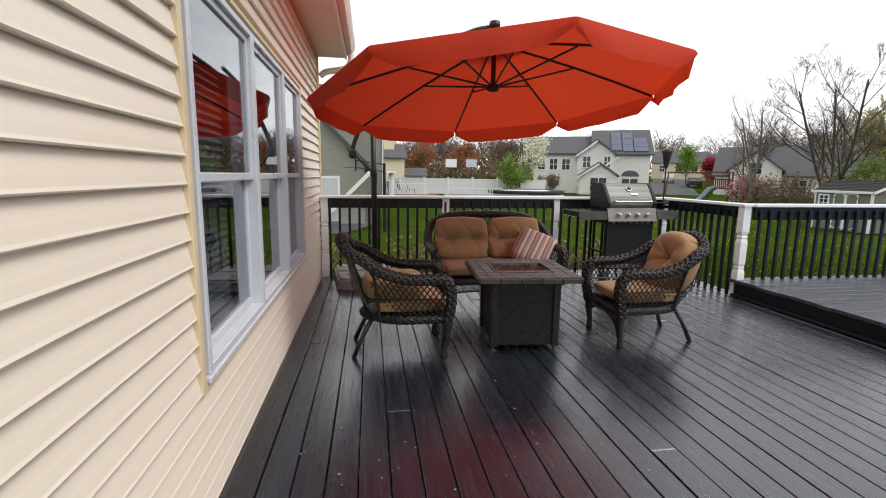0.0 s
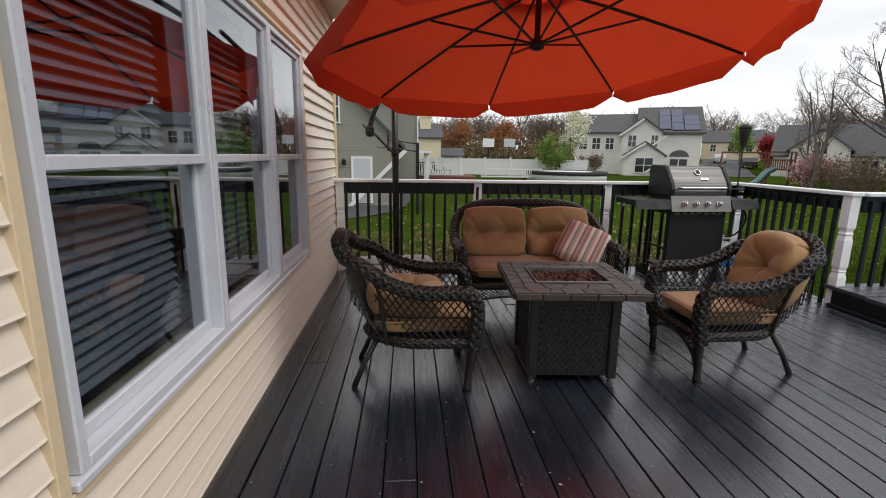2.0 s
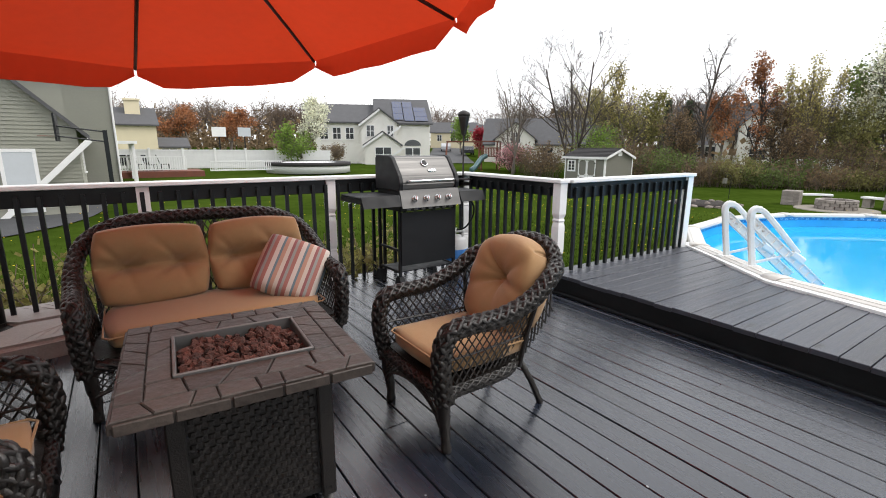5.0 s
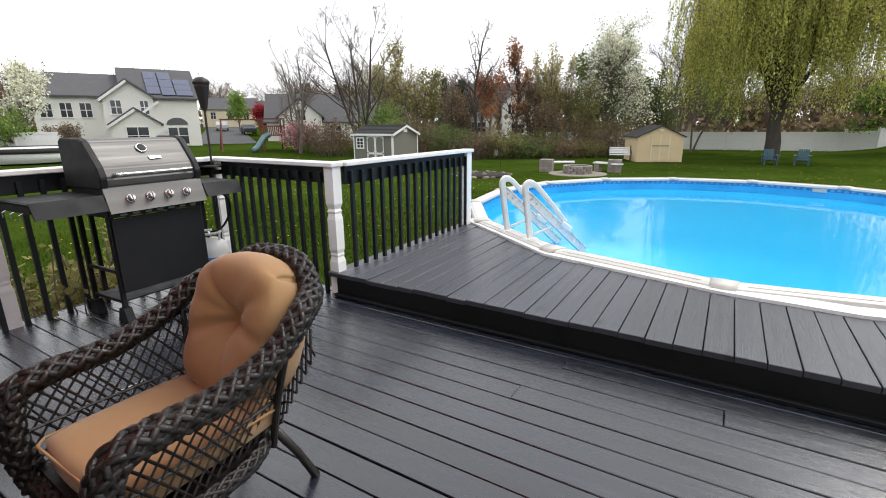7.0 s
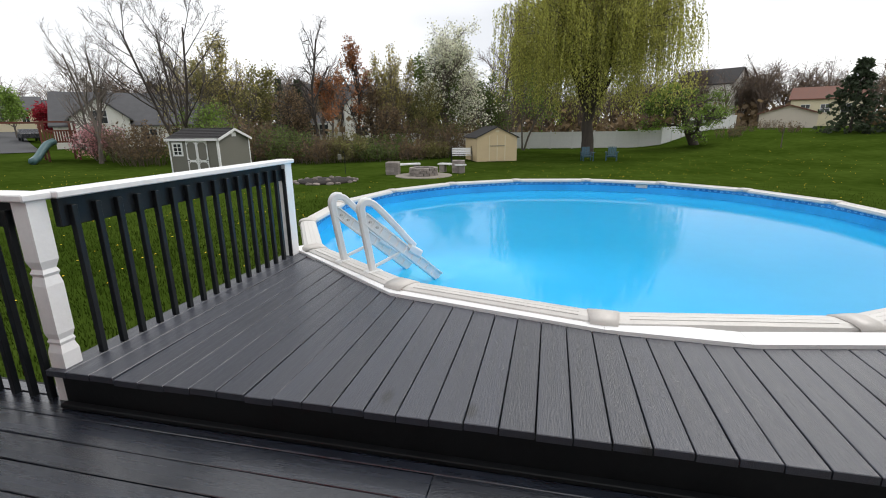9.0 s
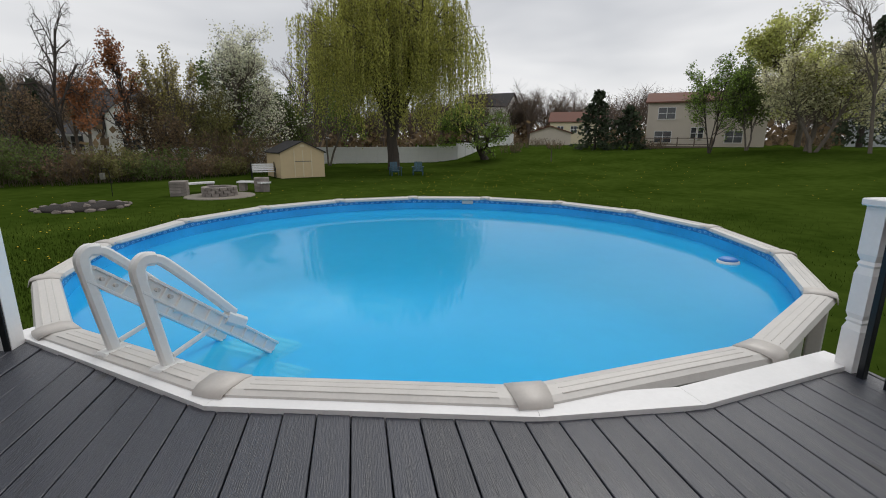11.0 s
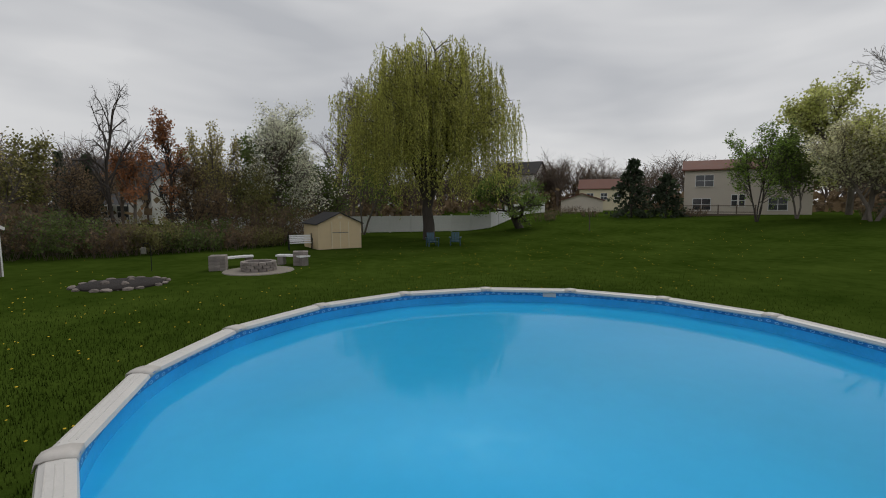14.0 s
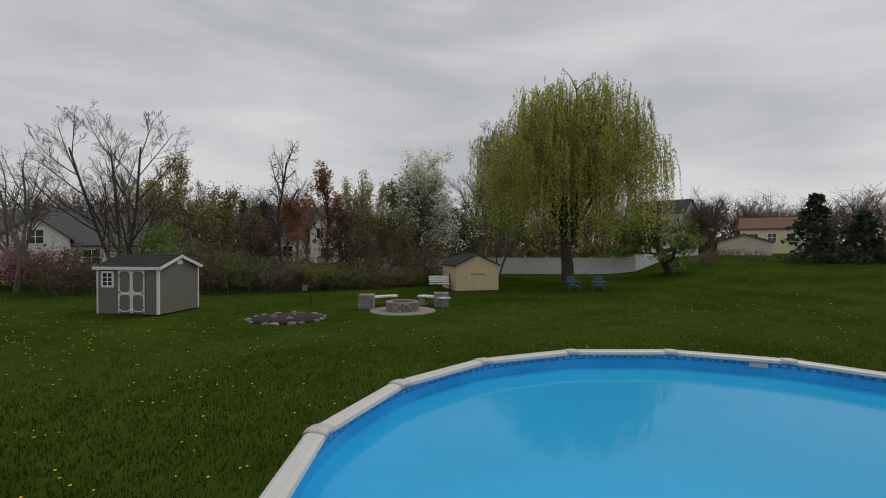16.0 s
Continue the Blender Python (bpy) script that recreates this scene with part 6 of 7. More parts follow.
for s in (0, 1):
    k = math.hypot(D2 / 2 + 0.1, RI2 * 1.08)
    ob = part("rake_board", boxes(((0, -0.02, -0.09), (k, 0.0, 0.03))), "white", sh)
    a = math.degrees(math.atan2(RI2, D2 / 2))
    ob.matrix_basis = pose(W2 + 0.115, -0.1, E2 - 0.03, 0, 0, 90) @ pose(0, 0, 0, 0, -a, 0) if s == 0 else pose(W2 + 0.115, D2 + 0.1, E2 - 0.03, 0, 0, -90) @ pose(0, 0.02, 0, 0, -a, 0)
part("gable_vent", boxes(((W2 + 0.001, D2 / 2 - 0.16, E2 + 0.08), (W2 + 0.03, D2 / 2 + 0.16, E2 + 0.28))), "white", sh)
for i in range(2):
    x0 = 1.02 + i * 0.60
    d = part("door", boxes(((x0, -0.03, 0.10), (x0 + 0.59, -0.002, 1.85))), "shed_grey", sh)
    for z0, z1 in ((0.16, 0.85), (0.92, 1.80)):
        o, n = [], []
        bm = bmesh.new()
        cut = 0.11
        pts = [(x0 + 0.04, z0 + cut), (x0 + 0.04 + cut, z0), (x0 + 0.55 - cut, z0), (x0 + 0.55, z0 + cut), (x0 + 0.55, z1 - cut), (x0 + 0.55 - cut, z1), (x0 + 0.04 + cut, z1), (x0 + 0.04, z1 - cut)]
        for p, q in zip(pts, pts[1:] + pts[:1]):
            tube(bm, [(p[0], -0.035, p[1]), (q[0], -0.035, q[1])], 0.022, 5)
        part("door_moulding", bm, "white", d)
    part("door_border", boxes(((x0, -0.045, 0.10), (x0 + 0.05, -0.031, 1.85)), ((x0 + 0.54, -0.045, 0.10), (x0 + 0.59, -0.031, 1.85)), ((x0 + 0.05, -0.045, 1.79), (x0 + 0.54, -0.031, 1.85)), ((x0 + 0.05, -0.045, 0.86), (x0 + 0.54, -0.031, 0.92))), "white", d)
    for z in (0.3, 0.9, 1.6):
        part("hinge", boxes(((x0 + (0.0 if i == 0 else 0.47), -0.055, z), (x0 + (0.12 if i == 0 else 0.59), -0.046, z + 0.035))), "black", d)
w = new("window")
w.parent = sh
part("frame", boxes(((0.22, -0.04, 1.12), (0.30, -0.002, 1.78)), ((0.72, -0.04, 1.12), (0.80, -0.002, 1.78)), ((0.30, -0.04, 1.70), (0.72, -0.002, 1.78)), ((0.30, -0.04, 1.12), (0.72, -0.002, 1.20)), ((0.49, -0.035, 1.20), (0.53, -0.002, 1.70)), ((0.30, -0.034, 1.34), (0.72, -0.003, 1.37)), ((0.30, -0.034, 1.52), (0.72, -0.003, 1.55))), "white", w)
part("pane", boxes(((0.30, -0.02, 1.20), (0.72, -0.004, 1.70))), "pane", w)

# pale yellow shed
ys_ = thing("garden_shed", "small pale yellow shed with dark roof under the trees", "shed", (34.5, 7.4, ground(35, 6)), -65)
part("wall", body(bmesh.new(), 0, 2.85, 0, 3.0, 0.02, 1.62, 0.66, "y"), "shed_yellow", ys_)
part("roof", gable(bmesh.new(), 0, 2.85, 0, 3.0, 1.62, 0.66, over=0.12, axis="y", th=0.06), "roof_dark", ys_)
d = part("door", boxes(((0.85, -0.03, 0.06), (1.42, -0.002, 1.72)), ((1.44, -0.03, 0.06), (2.0, -0.002, 1.72))), "shed_yellow", ys_)
for x in (0.85, 1.40, 1.96):
    part("door_trim", boxes(((x - 0.01, -0.045, 0.06), (x + 0.05, -0.031, 1.74))), "wall_cream", d)
part("hinge_bar", boxes(((0.9, -0.05, 1.03), (1.95, -0.046, 1.08))), "shed_grey", d)
part("vent", boxes(((1.3, -0.03, 1.95), (1.55, -0.002, 2.1))), "wall_cream", ys_)

sw = thing("garden_bench", "white slatted swing bench on a dark frame", "bench", (35.0, 8.55, ground(35.0, 8.55)), -75)
for i in range(5):
    part("slat", boxes(((-0.65, -0.25 + i * 0.1, 0.42), (0.65, -0.17 + i * 0.1, 0.45))), "white", sw)
for i in range(4):
    part("back_slat", boxes(((-0.65, 0.27 + i * 0.02, 0.50 + i * 0.11), (0.65, 0.29 + i * 0.02, 0.59 + i * 0.11))), "white", sw)
for s in (-0.7, 0.7):
    part("side_frame", tube(bmesh.new(), smooth_path([(s, -0.3, 0), (s, -0.25, 0.65), (s, 0.2, 0.7), (s, 0.35, 1.0), (s, 0.4, 0)], 4), 0.025, 6), "black", sw)

# round planting bed edged with field stones
bed = thing("planting_bed", "round mulch bed edged with rough field stones", "planting bed", (22.7, 12.7, ground(22.7, 12.7)))
part("mulch", lathe(bmesh.new(), [(1.35, 0.0), (1.30, 0.07), (0.8, 0.12), (0.1, 0.14)], 28), "mulch", bed, smooth=True)
rb = random.Random(6)


def stone_mesh(r, seed):
    q = random.Random(seed)
    bm = bmesh.new()
    bmesh.ops.create_icosphere(bm, subdivisions=2, radius=1)
    for v_ in bm.verts:
        n_ = noise.noise(v_.co * 1.3 + Vector((seed * 7.1, 0, 0)))
        v_.co *= 1 + 0.35 * n_
        v_.co.x *= r[0]
        v_.co.y *= r[1]
        v_.co.z *= r[2]
    return bm


for i in range(17):
    a = i * 2 * math.pi / 17 + rb.uniform(-0.1, 0.1)
    r = (rb.uniform(0.10, 0.2), rb.uniform(0.08, 0.13), rb.uniform(0.05, 0.09))
    s = part("stone", stone_mesh(r, i), "fieldstone", bed)
    s.matrix_basis = pose(1.42 * math.cos(a), 1.42 * math.sin(a), 0.03, 0, 0, math.degrees(a) + 90)
for i, (x, y, k) in enumerate(((-0.5, 0.3, 1.0), (-0.6, -0.4, 0.8), (0.2, -0.2, 0.7))):
    s = part("stone", stone_mesh((0.26 * k * 0.7, 0.2 * k * 0.7, 0.14 * k), 40 + i), "fieldstone", bed)
    s.matrix_basis = pose(x, y, 0.12)
lan = thing("garden_lantern", "small black lantern on a shepherd hook", "lantern", (26.2, 13.3, ground(26.2, 13.3)))
part("hook", tube(bmesh.new(), smooth_path([(0, 0, 0), (0, 0, 1.0), (0.0, 0.1, 1.2), (0, 0.25, 1.18), (0, 0.28, 1.05)], 5), 0.015, 5), "black", lan)
part("lamp_body", boxes(((-0.08, 0.2, 0.75), (0.08, 0.36, 1.02), 0.01)), "shed_grey", lan)

# stone fire pit with curved benches
fp = thing("stone_fire_pit", "round block fire pit on a pale gravel circle", "fire pit", (25.6, 8.75, ground(25.6, 8.75)))
part("gravel_pad", lathe(bmesh.new(), [(1.45, 0.0), (1.43, 0.035), (0.1, 0.04)], 32), "gravel", fp)
for lay in range(3):
    for i in range(14):
        a = (i + 0.5 * (lay % 2)) * 2 * math.pi / 14
        s = part("block", boxes(((-0.14, -0.10, 0.0), (0.14, 0.10, 0.125), 0.012)), "block", fp)
        s.matrix_basis = pose(0.62 * math.cos(a), 0.62 * math.sin(a), 0.04 + lay * 0.13, 0, 0, math.degrees(a) + 90)
part("ash", lathe(bmesh.new(), [(0.52, 0.2), (0.1, 0.24)], 18), "mulch", fp)
for j, (x, y) in enumerate(((26.1, 10.55), (27.4, 7.3))):
    pl_ = thing("stone_pillar", "square stacked-block pillar beside the fire pit", "pillar", (x, y, ground(x, y)), 10)
    for lay in range(5):
        for i in range(4):
            s = part("block", boxes(((-0.34, -0.33, 0.0), (0.12, -0.10, 0.125), 0.012)), "block", pl_)
            s.matrix_basis = pose(0, 0, lay * 0.13, 0, 0, 90 * i + (0 if lay % 2 else 0.01))
    part("core", boxes(((-0.3, -0.3, 0), (0.3, 0.3, 0.6))), "block", pl_)
for a0, a1 in ((20, 62), (-52, -8)):
    be = thing("curved_bench", "low curved bench with pale top beside the fire pit", "bench", (25.6, 8.75, ground(25.6, 8.75)))
    bm = bmesh.new()
    n = 8
    A = [radians(a0 + (a1 - a0) * i / n) for i in range(n + 1)]
    slab(bm, [(1.95 * math.cos(a), 1.95 * math.sin(a)) for a in A] + [(2.45 * math.cos(a), 2.45 * math.sin(a)) for a in reversed(A)], 0.40, 0.47)
    part("seat", bm, "white", be)
    for a in (A[1], A[-2]):
        s = part("support", boxes(((-0.15, -0.15, 0), (0.15, 0.15, 0.40))), "block", be)
        s.matrix_basis = pose(2.2 * math.cos(a), 2.2 * math.sin(a), 0, 0, 0, math.degrees(a))


def adirondack(x, y, rz):
    c = thing("adirondack_chair", "blue resin lawn chair under the willow", "chair", (x, y, ground(x, y)), rz, group="lawn chairs under the willow")
    for i in range(5):
        part("back_slat", boxes(((-0.27 + i * 0.11, 0.25, 0.25), (-0.18 + i * 0.11, 0.28, 0.98))), "blue_chair", c).matrix_basis = pose(0, -0.02, 0.03, -16, 0, 0)
    part("seat", boxes(((-0.28, -0.35, 0.30), (0.28, 0.28, 0.33))), "blue_chair", c)
    for s in (-1, 1):
        part("arm", boxes(((s * 0.36 - 0.07, -0.4, 0.55), (s * 0.36 + 0.07, 0.35, 0.58))), "blue_chair", c)
        for yy in (-0.36, 0.28):
            part("leg", boxes(((s * 0.33 - 0.03, yy, 0), (s * 0.33 + 0.03, yy + 0.07, 0.55))), "blue_chair", c)


adirondack(36.2, 0.1, -80)
adirondack(36.4, -1.5, -100)
fence2 = thing("white_fence", "white vinyl fence stepping up behind the willow", "fence")
fence_run(fence2, (52.0, 19.5), (51.5, 9.0), 1.65, 5)
fence_run(fence2, (51.5, 9.0), (53.5, -8.0), 1.65, 8)
fence_run(fence2, (53.5, -8.0), (70.0, -20.0), 1.65, 9)
wf = thing("wire_fence", "low weathered post-and-rail fence in the brush", "fence")
for i in range(9):
    x, y = 30 + i * 0.9, 26.5 - i * 1.6
    part("fence_post", boxes(((x - 0.05, y - 0.05, ground(x, y) - 0.1), (x + 0.05, y + 0.05, ground(x, y) + 1.25))), "wood_fence", wf)
for k in (0.45, 0.85, 1.15):
    part("rail", tube(bmesh.new(), [(30, 26.5, ground(30, 26.5) + k), (37.2, 13.7, ground(37.2, 13.7) + k)], 0.03, 5), "wood_fence", wf)

# play set
ps = thing("wooden_play_set", "red-brown wooden play tower with teal slide", "play set", (27.6, 34.0, ground(27.6, 34)), -30)
for sx in (-0.8, 0.8):
    for sy in (-0.7, 0.7):
        part("post", boxes(((sx - 0.06, sy - 0.06, 0), (sx + 0.06, sy + 0.06, 2.5))), "red_wood", ps)
part("platform", boxes(((-0.85, -0.75, 1.15), (0.85, 0.75, 1.23))), "red_wood", ps)
bm = boxes(((-0.85, -0.78, 1.85), (0.85, -0.73, 1.95)), ((-0.85, -0.78, 2.4), (0.85, -0.73, 2.5)))
for i in range(12):
    box(bm, (-0.82 + i * 0.14, -0.77, 1.2), (-0.73 + i * 0.14, -0.74, 1.9))
tagged(part("railing", bm, "red_wood", ps), kind="stuff")
part("swing_beam", boxes(((-3.8, -0.05, 2.35), (-0.8, 0.05, 2.47))), "red_wood", ps)
for s in (-0.9, 0.9):
    part("brace", tube(bmesh.new(), [(-3.7, 0, 2.4), (-3.9, s, 0)], 0.06, 5), "red_wood", ps)
    part("ladder_rail", tube(bmesh.new(), [(0.8, s * 0.4, 1.2), (1.9, s * 0.4, 0)], 0.05, 5), "red_wood", ps)
part("slide", tube(bmesh.new(), smooth_path([(-0.4, -0.8, 1.25), (-0.9, -1.2, 1.0), (-1.5, -2.0, 0.35), (-1.9, -2.6, 0.12)], 5), 0.22, 6, flat=1.0), "slide", ps, "teal plastic slide", smooth=True)

# ---- trees and shrubs ----
M["bark"] = mat("grey_brown_bark", (0.16, 0.135, 0.115), 0.95, var=0.35, scale=6, bump=0.8, bump_scale=25, stretch=(1, 1, 0.3))
M["bark_dark"] = mat("dark_bark", (0.065, 0.053, 0.045), 0.95, var=0.35, scale=6, bump=0.8, bump_scale=25, stretch=(1, 1, 0.3))
M["twig"] = mat("brown_twig", (0.14, 0.105, 0.083), 0.95, var=0.3, scale=3)


def leaf_mat(name, c, tr=0.45):
    return mat(name, c, 0.7, var=0.25, scale=0.6, island=0.4, translucent=tr, spec=0.3)


for key, c in (("willow", (0.44, 0.44, 0.11)), ("spring", (0.2, 0.3, 0.06)), ("yellow_bud", (0.42, 0.37, 0.14)), ("rust", (0.34, 0.15, 0.07)), ("blossom", (0.8, 0.8, 0.66)), ("dark_green", (0.14, 0.19, 0.055)),
               ("conifer", (0.055, 0.075, 0.042)), ("red", (0.3, 0.02, 0.035)), ("pink", (0.7, 0.38, 0.4)), ("hedge", (0.24, 0.22, 0.075)), ("lime", (0.54, 0.56, 0.20)), ("cream", (0.66, 0.64, 0.42)), ("olive", (0.24, 0.23, 0.085)), ("scrub", (0.22, 0.155, 0.09))):
    M["leaf_" + key] = leaf_mat("leaf_" + key, c)


class Wood:
    """Collects branch tubes and leaves, then makes one mesh of each."""

    def __init__(self, seed):
        self.r = random.Random(seed)
        self.v, self.f, self.lv, self.lf = [], [], [], []
        self.tv, self.tf = [], []
        self.fine = False
        self.tips = []

    def limb(self, pts, r0, r1, sides):
        rings = []
        V, F = (self.tv, self.tf) if self.fine else (self.v, self.f)
        n = len(pts)
        for i, p in enumerate(pts):
            d = (pts[min(i + 1, n - 1)] - pts[max(i - 1, 0)]).normalized()
            a = d.cross(Vector((0.3, 0.2, 1) if abs(d.z) < 0.9 else (1, 0, 0))).normalized()
            b = d.cross(a)
            r = r0 + (r1 - r0) * i / (n - 1)
            k = len(V)
            for j in range(sides):
                t = 2 * math.pi * j / sides
                V.append(tuple(p + a * (r * math.cos(t)) + b * (r * math.sin(t))))
            rings.append(k)
        for k, m in zip(rings, rings[1:]):
            for j in range(sides):
                q = (j + 1) % sides
                F.append((k + j, k + q, m + q, m + j))

    def leaf(self, p, s, long=1.0, down=0.0, slim=0.5):
        r = self.r
        d = Vector((r.uniform(-1, 1), r.uniform(-1, 1), r.uniform(-1, 1) - down))
        d.normalize()
        a = d * s * long
        b = d.cross(Vector((r.uniform(-1, 1), r.uniform(-1, 1), r.uniform(-1, 1)))).normalized() * s * slim
        k = len(self.lv)
        self.lv += [tuple(p), tuple(p + a * 0.5 + b), tuple(p + a), tuple(p + a * 0.5 - b)]
        self.lf.append((k, k + 1, k + 2, k + 3))

    def branch(self, p, d, length, rad, level, spec):
        r = self.r
        pts, q, dd = [p], p.copy(), d.copy()
        n = 5 if level == 0 else 4 if level < 3 else 3
        for i in range(n):
            dd = (dd + Vector((r.gauss(0, 1), r.gauss(0, 1), r.gauss(0, 1))) * spec["wander"] + Vector((0, 0, spec["up"] * (0.5 if level else 0.2)))).normalized()
            q = q + dd * (length / n)
            pts.append(q.copy())
        sides = 7 if level == 0 else 5 if level == 1 else 4 if level == 2 else 3
        self.fine = level >= 2
        self.limb(pts, rad, max(rad * (0.45 if level < spec["levels"] else 0.3), 0.006), sides)
        if level >= spec["levels"]:
            self.tips.append((pts, d))
            return
        kids = spec["kids"][level]
        for i in range(kids):
            s = spec["first"] + (1 - spec["first"]) * (i + r.random()) / kids if level == 0 else 0.25 + 0.75 * (i + r.random()) / kids
            s = min(s, 0.999)
            x = s * n
            j = int(x)
            at = pts[j].lerp(pts[j + 1], x - j)
            ax = (pts[j + 1] - pts[j]).normalized()
            side = ax.cross(Vector((r.gauss(0, 1), r.gauss(0, 1), r.gauss(0, 1)))).normalized()
            ang = radians(r.uniform(*spec["angle"]))
            nd = (ax * math.cos(ang) + side * math.sin(ang)).normalized()
            fall = (1.05 - 0.45 * s) if level == 0 else (1 - 0.35 * s)
            self.branch(at, nd, length * spec["ratio"] * fall * r.uniform(0.8, 1.15), max(rad * (1 - 0.55 * s) * 0.55, 0.008), level + 1, spec)

    def foliage(self, n, s, long=1.0, spread=0.12, from_z=None, zlim=None):
        r = self.r
        for _ in range(n):
            pts, d = r.choice(self.tips)
            i = r.randrange(len(pts) - 1)
            p = pts[i].lerp(pts[i + 1], r.random()) + Vector((r.gauss(0, spread), r.gauss(0, spread), r.gauss(0, spread)))
            self.leaf(p, s * r.uniform(0.6, 1.3), long)

    def make(self, name, label, at, bark, leaf, category="tree", rz=0, group=""):
        t = thing(name, label, category, at, rz, group)
        if self.v:
            quick_mesh("trunk", self.v, self.f, bark, t, smooth=True)
        if self.tv:
            quick_mesh("crown", self.tv, self.tf, bark, t, smooth=True)
        if self.lv:
            quick_mesh("foliage", self.lv, self.lf, leaf, t)
        return t


def tree(seed, x, y, top, rad, label, leaf=None, leaves=0, size=0.10, levels=4, kids=(9, 7, 5, 3), bark="bark", first=0.25, up=0.10, angle=(28, 58), wander=0.16, lean=(0, 0), stems=1, trunk=None, spread=0.12):
    z = ground(x, y)
    H = top - z
    w = Wood(seed)
    spec = dict(levels=levels, kids=kids, first=first, up=up, angle=angle, wander=wander, ratio=0.52)
    for k in range(stems):
        a = 2 * math.pi * k / stems + seed
        tilt = 0.0 if stems == 1 else 0.28
        d = Vector((lean[0] + tilt * math.cos(a), lean[1] + tilt * math.sin(a), 1)).normalized()
        w.branch(Vector((0.08 * math.cos(a), 0.08 * math.sin(a), -0.1)) * (stems > 1) + Vector((0, 0, -0.1)), d, H * 0.74, (trunk or 0.018 * H + 0.03) / math.sqrt(stems), 0, spec)
    # fit the crown to its height and half width
    V = np.array(w.v + w.tv)
    kz = (H + 0.1) / (V[:, 2].max() + 0.1)
    ext = np.percentile(np.hypot(V[:, 0] - V[:, 0].mean(), V[:, 1] - V[:, 1].mean()), 97)
    kx = min(2.2, max(0.4, rad / ext))
    f = lambda p: Vector((p[0] * kx, p[1] * kx, (p[2] + 0.1) * kz - 0.1))
    w.v = [tuple(f(p)) for p in w.v]
    w.tv = [tuple(f(p)) for p in w.tv]
    w.tips = [([f(p) for p in pts], d) for pts, d in w.tips]
    if leaf:
        w.foliage(leaves, size, spread=spread)
    return w.make("tree", label, (x, y, z), bark, "leaf_" + leaf if leaf else None)


# the bare and budding trees beyond the lawn, from the sheds round to the willow
tree(11, 30.4, 27.1, 10.8, 4.6, "large bare tree with upswept grey branches", levels=4, kids=(8, 7, 5, 4), first=0.18, up=0.14, angle=(25, 50), wander=0.06, stems=3, trunk=0.20, bark="bark_dark")
tree(12, 27.0, 30.3, 7.6, 1.9, "slim bare tree with fine branches", levels=3, kids=(9, 6, 4), stems=2, up=0.12)
tree(13, 36.3, 26.1, 8.6, 2.3, "slender tree with pale yellow new leaves", "yellow_bud", 2600, 0.13, levels=3, kids=(14, 9, 6), up=0.16)
tree(14, 37.5, 20.5, 9.9, 1.9, "thin bare birch with drooping twigs", levels=3, kids=(14, 8, 5), up=-0.05, angle=(30, 70), wander=0.22, bark="bark_dark")
tree(15, 40.7, 18.4, 8.4, 1.9, "slim tree with reddish-brown buds", "rust", 2200, 0.14, levels=3, kids=(13, 9, 6), up=0.12, bark="bark_dark")
tree(16, 43.6, 16.0, 8.1, 2.3, "upright many-stemmed tree with yellow-green buds", "yellow_bud", 5200, 0.13, levels=3, kids=(11, 8, 6), stems=5, up=0.2, angle=(15, 35))
tree(17, 46.7, 12.2, 9.9, 3.1, "flowering pear tree thick with white blossom", "blossom", 9000, 0.15, levels=3, kids=(18, 10, 7), up=0.15, spread=0.24, first=0.15)
tree(18, 46.2, 12.6, 8.6, 3.3, "dense green understorey tree", "dark_green", 9500, 0.17, levels=3, kids=(12, 8, 6), stems=3, spread=0.22)
tree(19, 60.3, 7.2, 16.0, 6.6, "tall bare tree with dense purple-brown twigs", levels=4, kids=(13, 10, 7, 5), bark="twig", first=0.12, up=0.2, angle=(18, 42), stems=4)
tree(20, 49.5, 5.2, 8.6, 2.6, "fresh green tree beside the willow", "spring", 4200, 0.15, levels=3, kids=(11, 8, 5), stems=2, up=0.05, spread=0.2)
tree(21, 49.3, -10.0, 4.9, 4.6, "low spreading tree with sparse green leaves and blossom", "spring", 8000, 0.13, levels=3, kids=(16, 9, 6), first=0.2, up=-0.02, angle=(45, 80), trunk=0.20, bark="bark_dark")
tree(22, 59.6, 30.0, 7.7, 2.8, "rust-leaved tree beside a distant house", "rust", 3000, 0.22, levels=3, kids=(10, 8, 5), spread=0.25)
# to the south-east
tree(23, 40.8, -28.2, 8.4, 2.9, "open shrub-like tree with pale green leaves", "spring", 5200, 0.14, levels=3, kids=(9, 8, 6), stems=5, up=0.1, bark="bark_dark")
tree(24, 40.4, -31.6, 8.3, 2.0, "dark green dense-leaved upright tree", "dark_green", 6000, 0.18, levels=3, kids=(14, 9, 6), stems=2, spread=0.25)
tree(25, 44.6, -41.4, 13.6, 5.0, "tall yellow-green budding maple", "lime", 9500, 0.22, levels=3, kids=(14, 10, 6), up=0.16, spread=0.25)
tree(26, 34.3, -31.8, 8.3, 4.0, "round pear tree covered in creamy blossom", "cream", 13000, 0.16, levels=3, kids=(16, 10, 7), stems=2, up=0.08, spread=0.2)
tree(27, 35.6, -32.6, 8.1, 3.0, "yellow-green tree behind the blossom", "lime", 4200, 0.16, levels=3, kids=(14, 9, 6), spread=0.2)
tree(28, 30.5, -32.3, 12.1, 3.0, "tall bare tree with slender branches", trunk=0.11, levels=4, kids=(9, 7, 5, 4), first=0.3, up=0.2, angle=(20, 42), bark="bark")
tree(29, 26.9, -32.3, 12.0, 3.4, "tall bare forked tree", trunk=0.12, levels=4, kids=(9, 7, 5, 4), stems=2, first=0.3, up=0.18, angle=(20, 45))
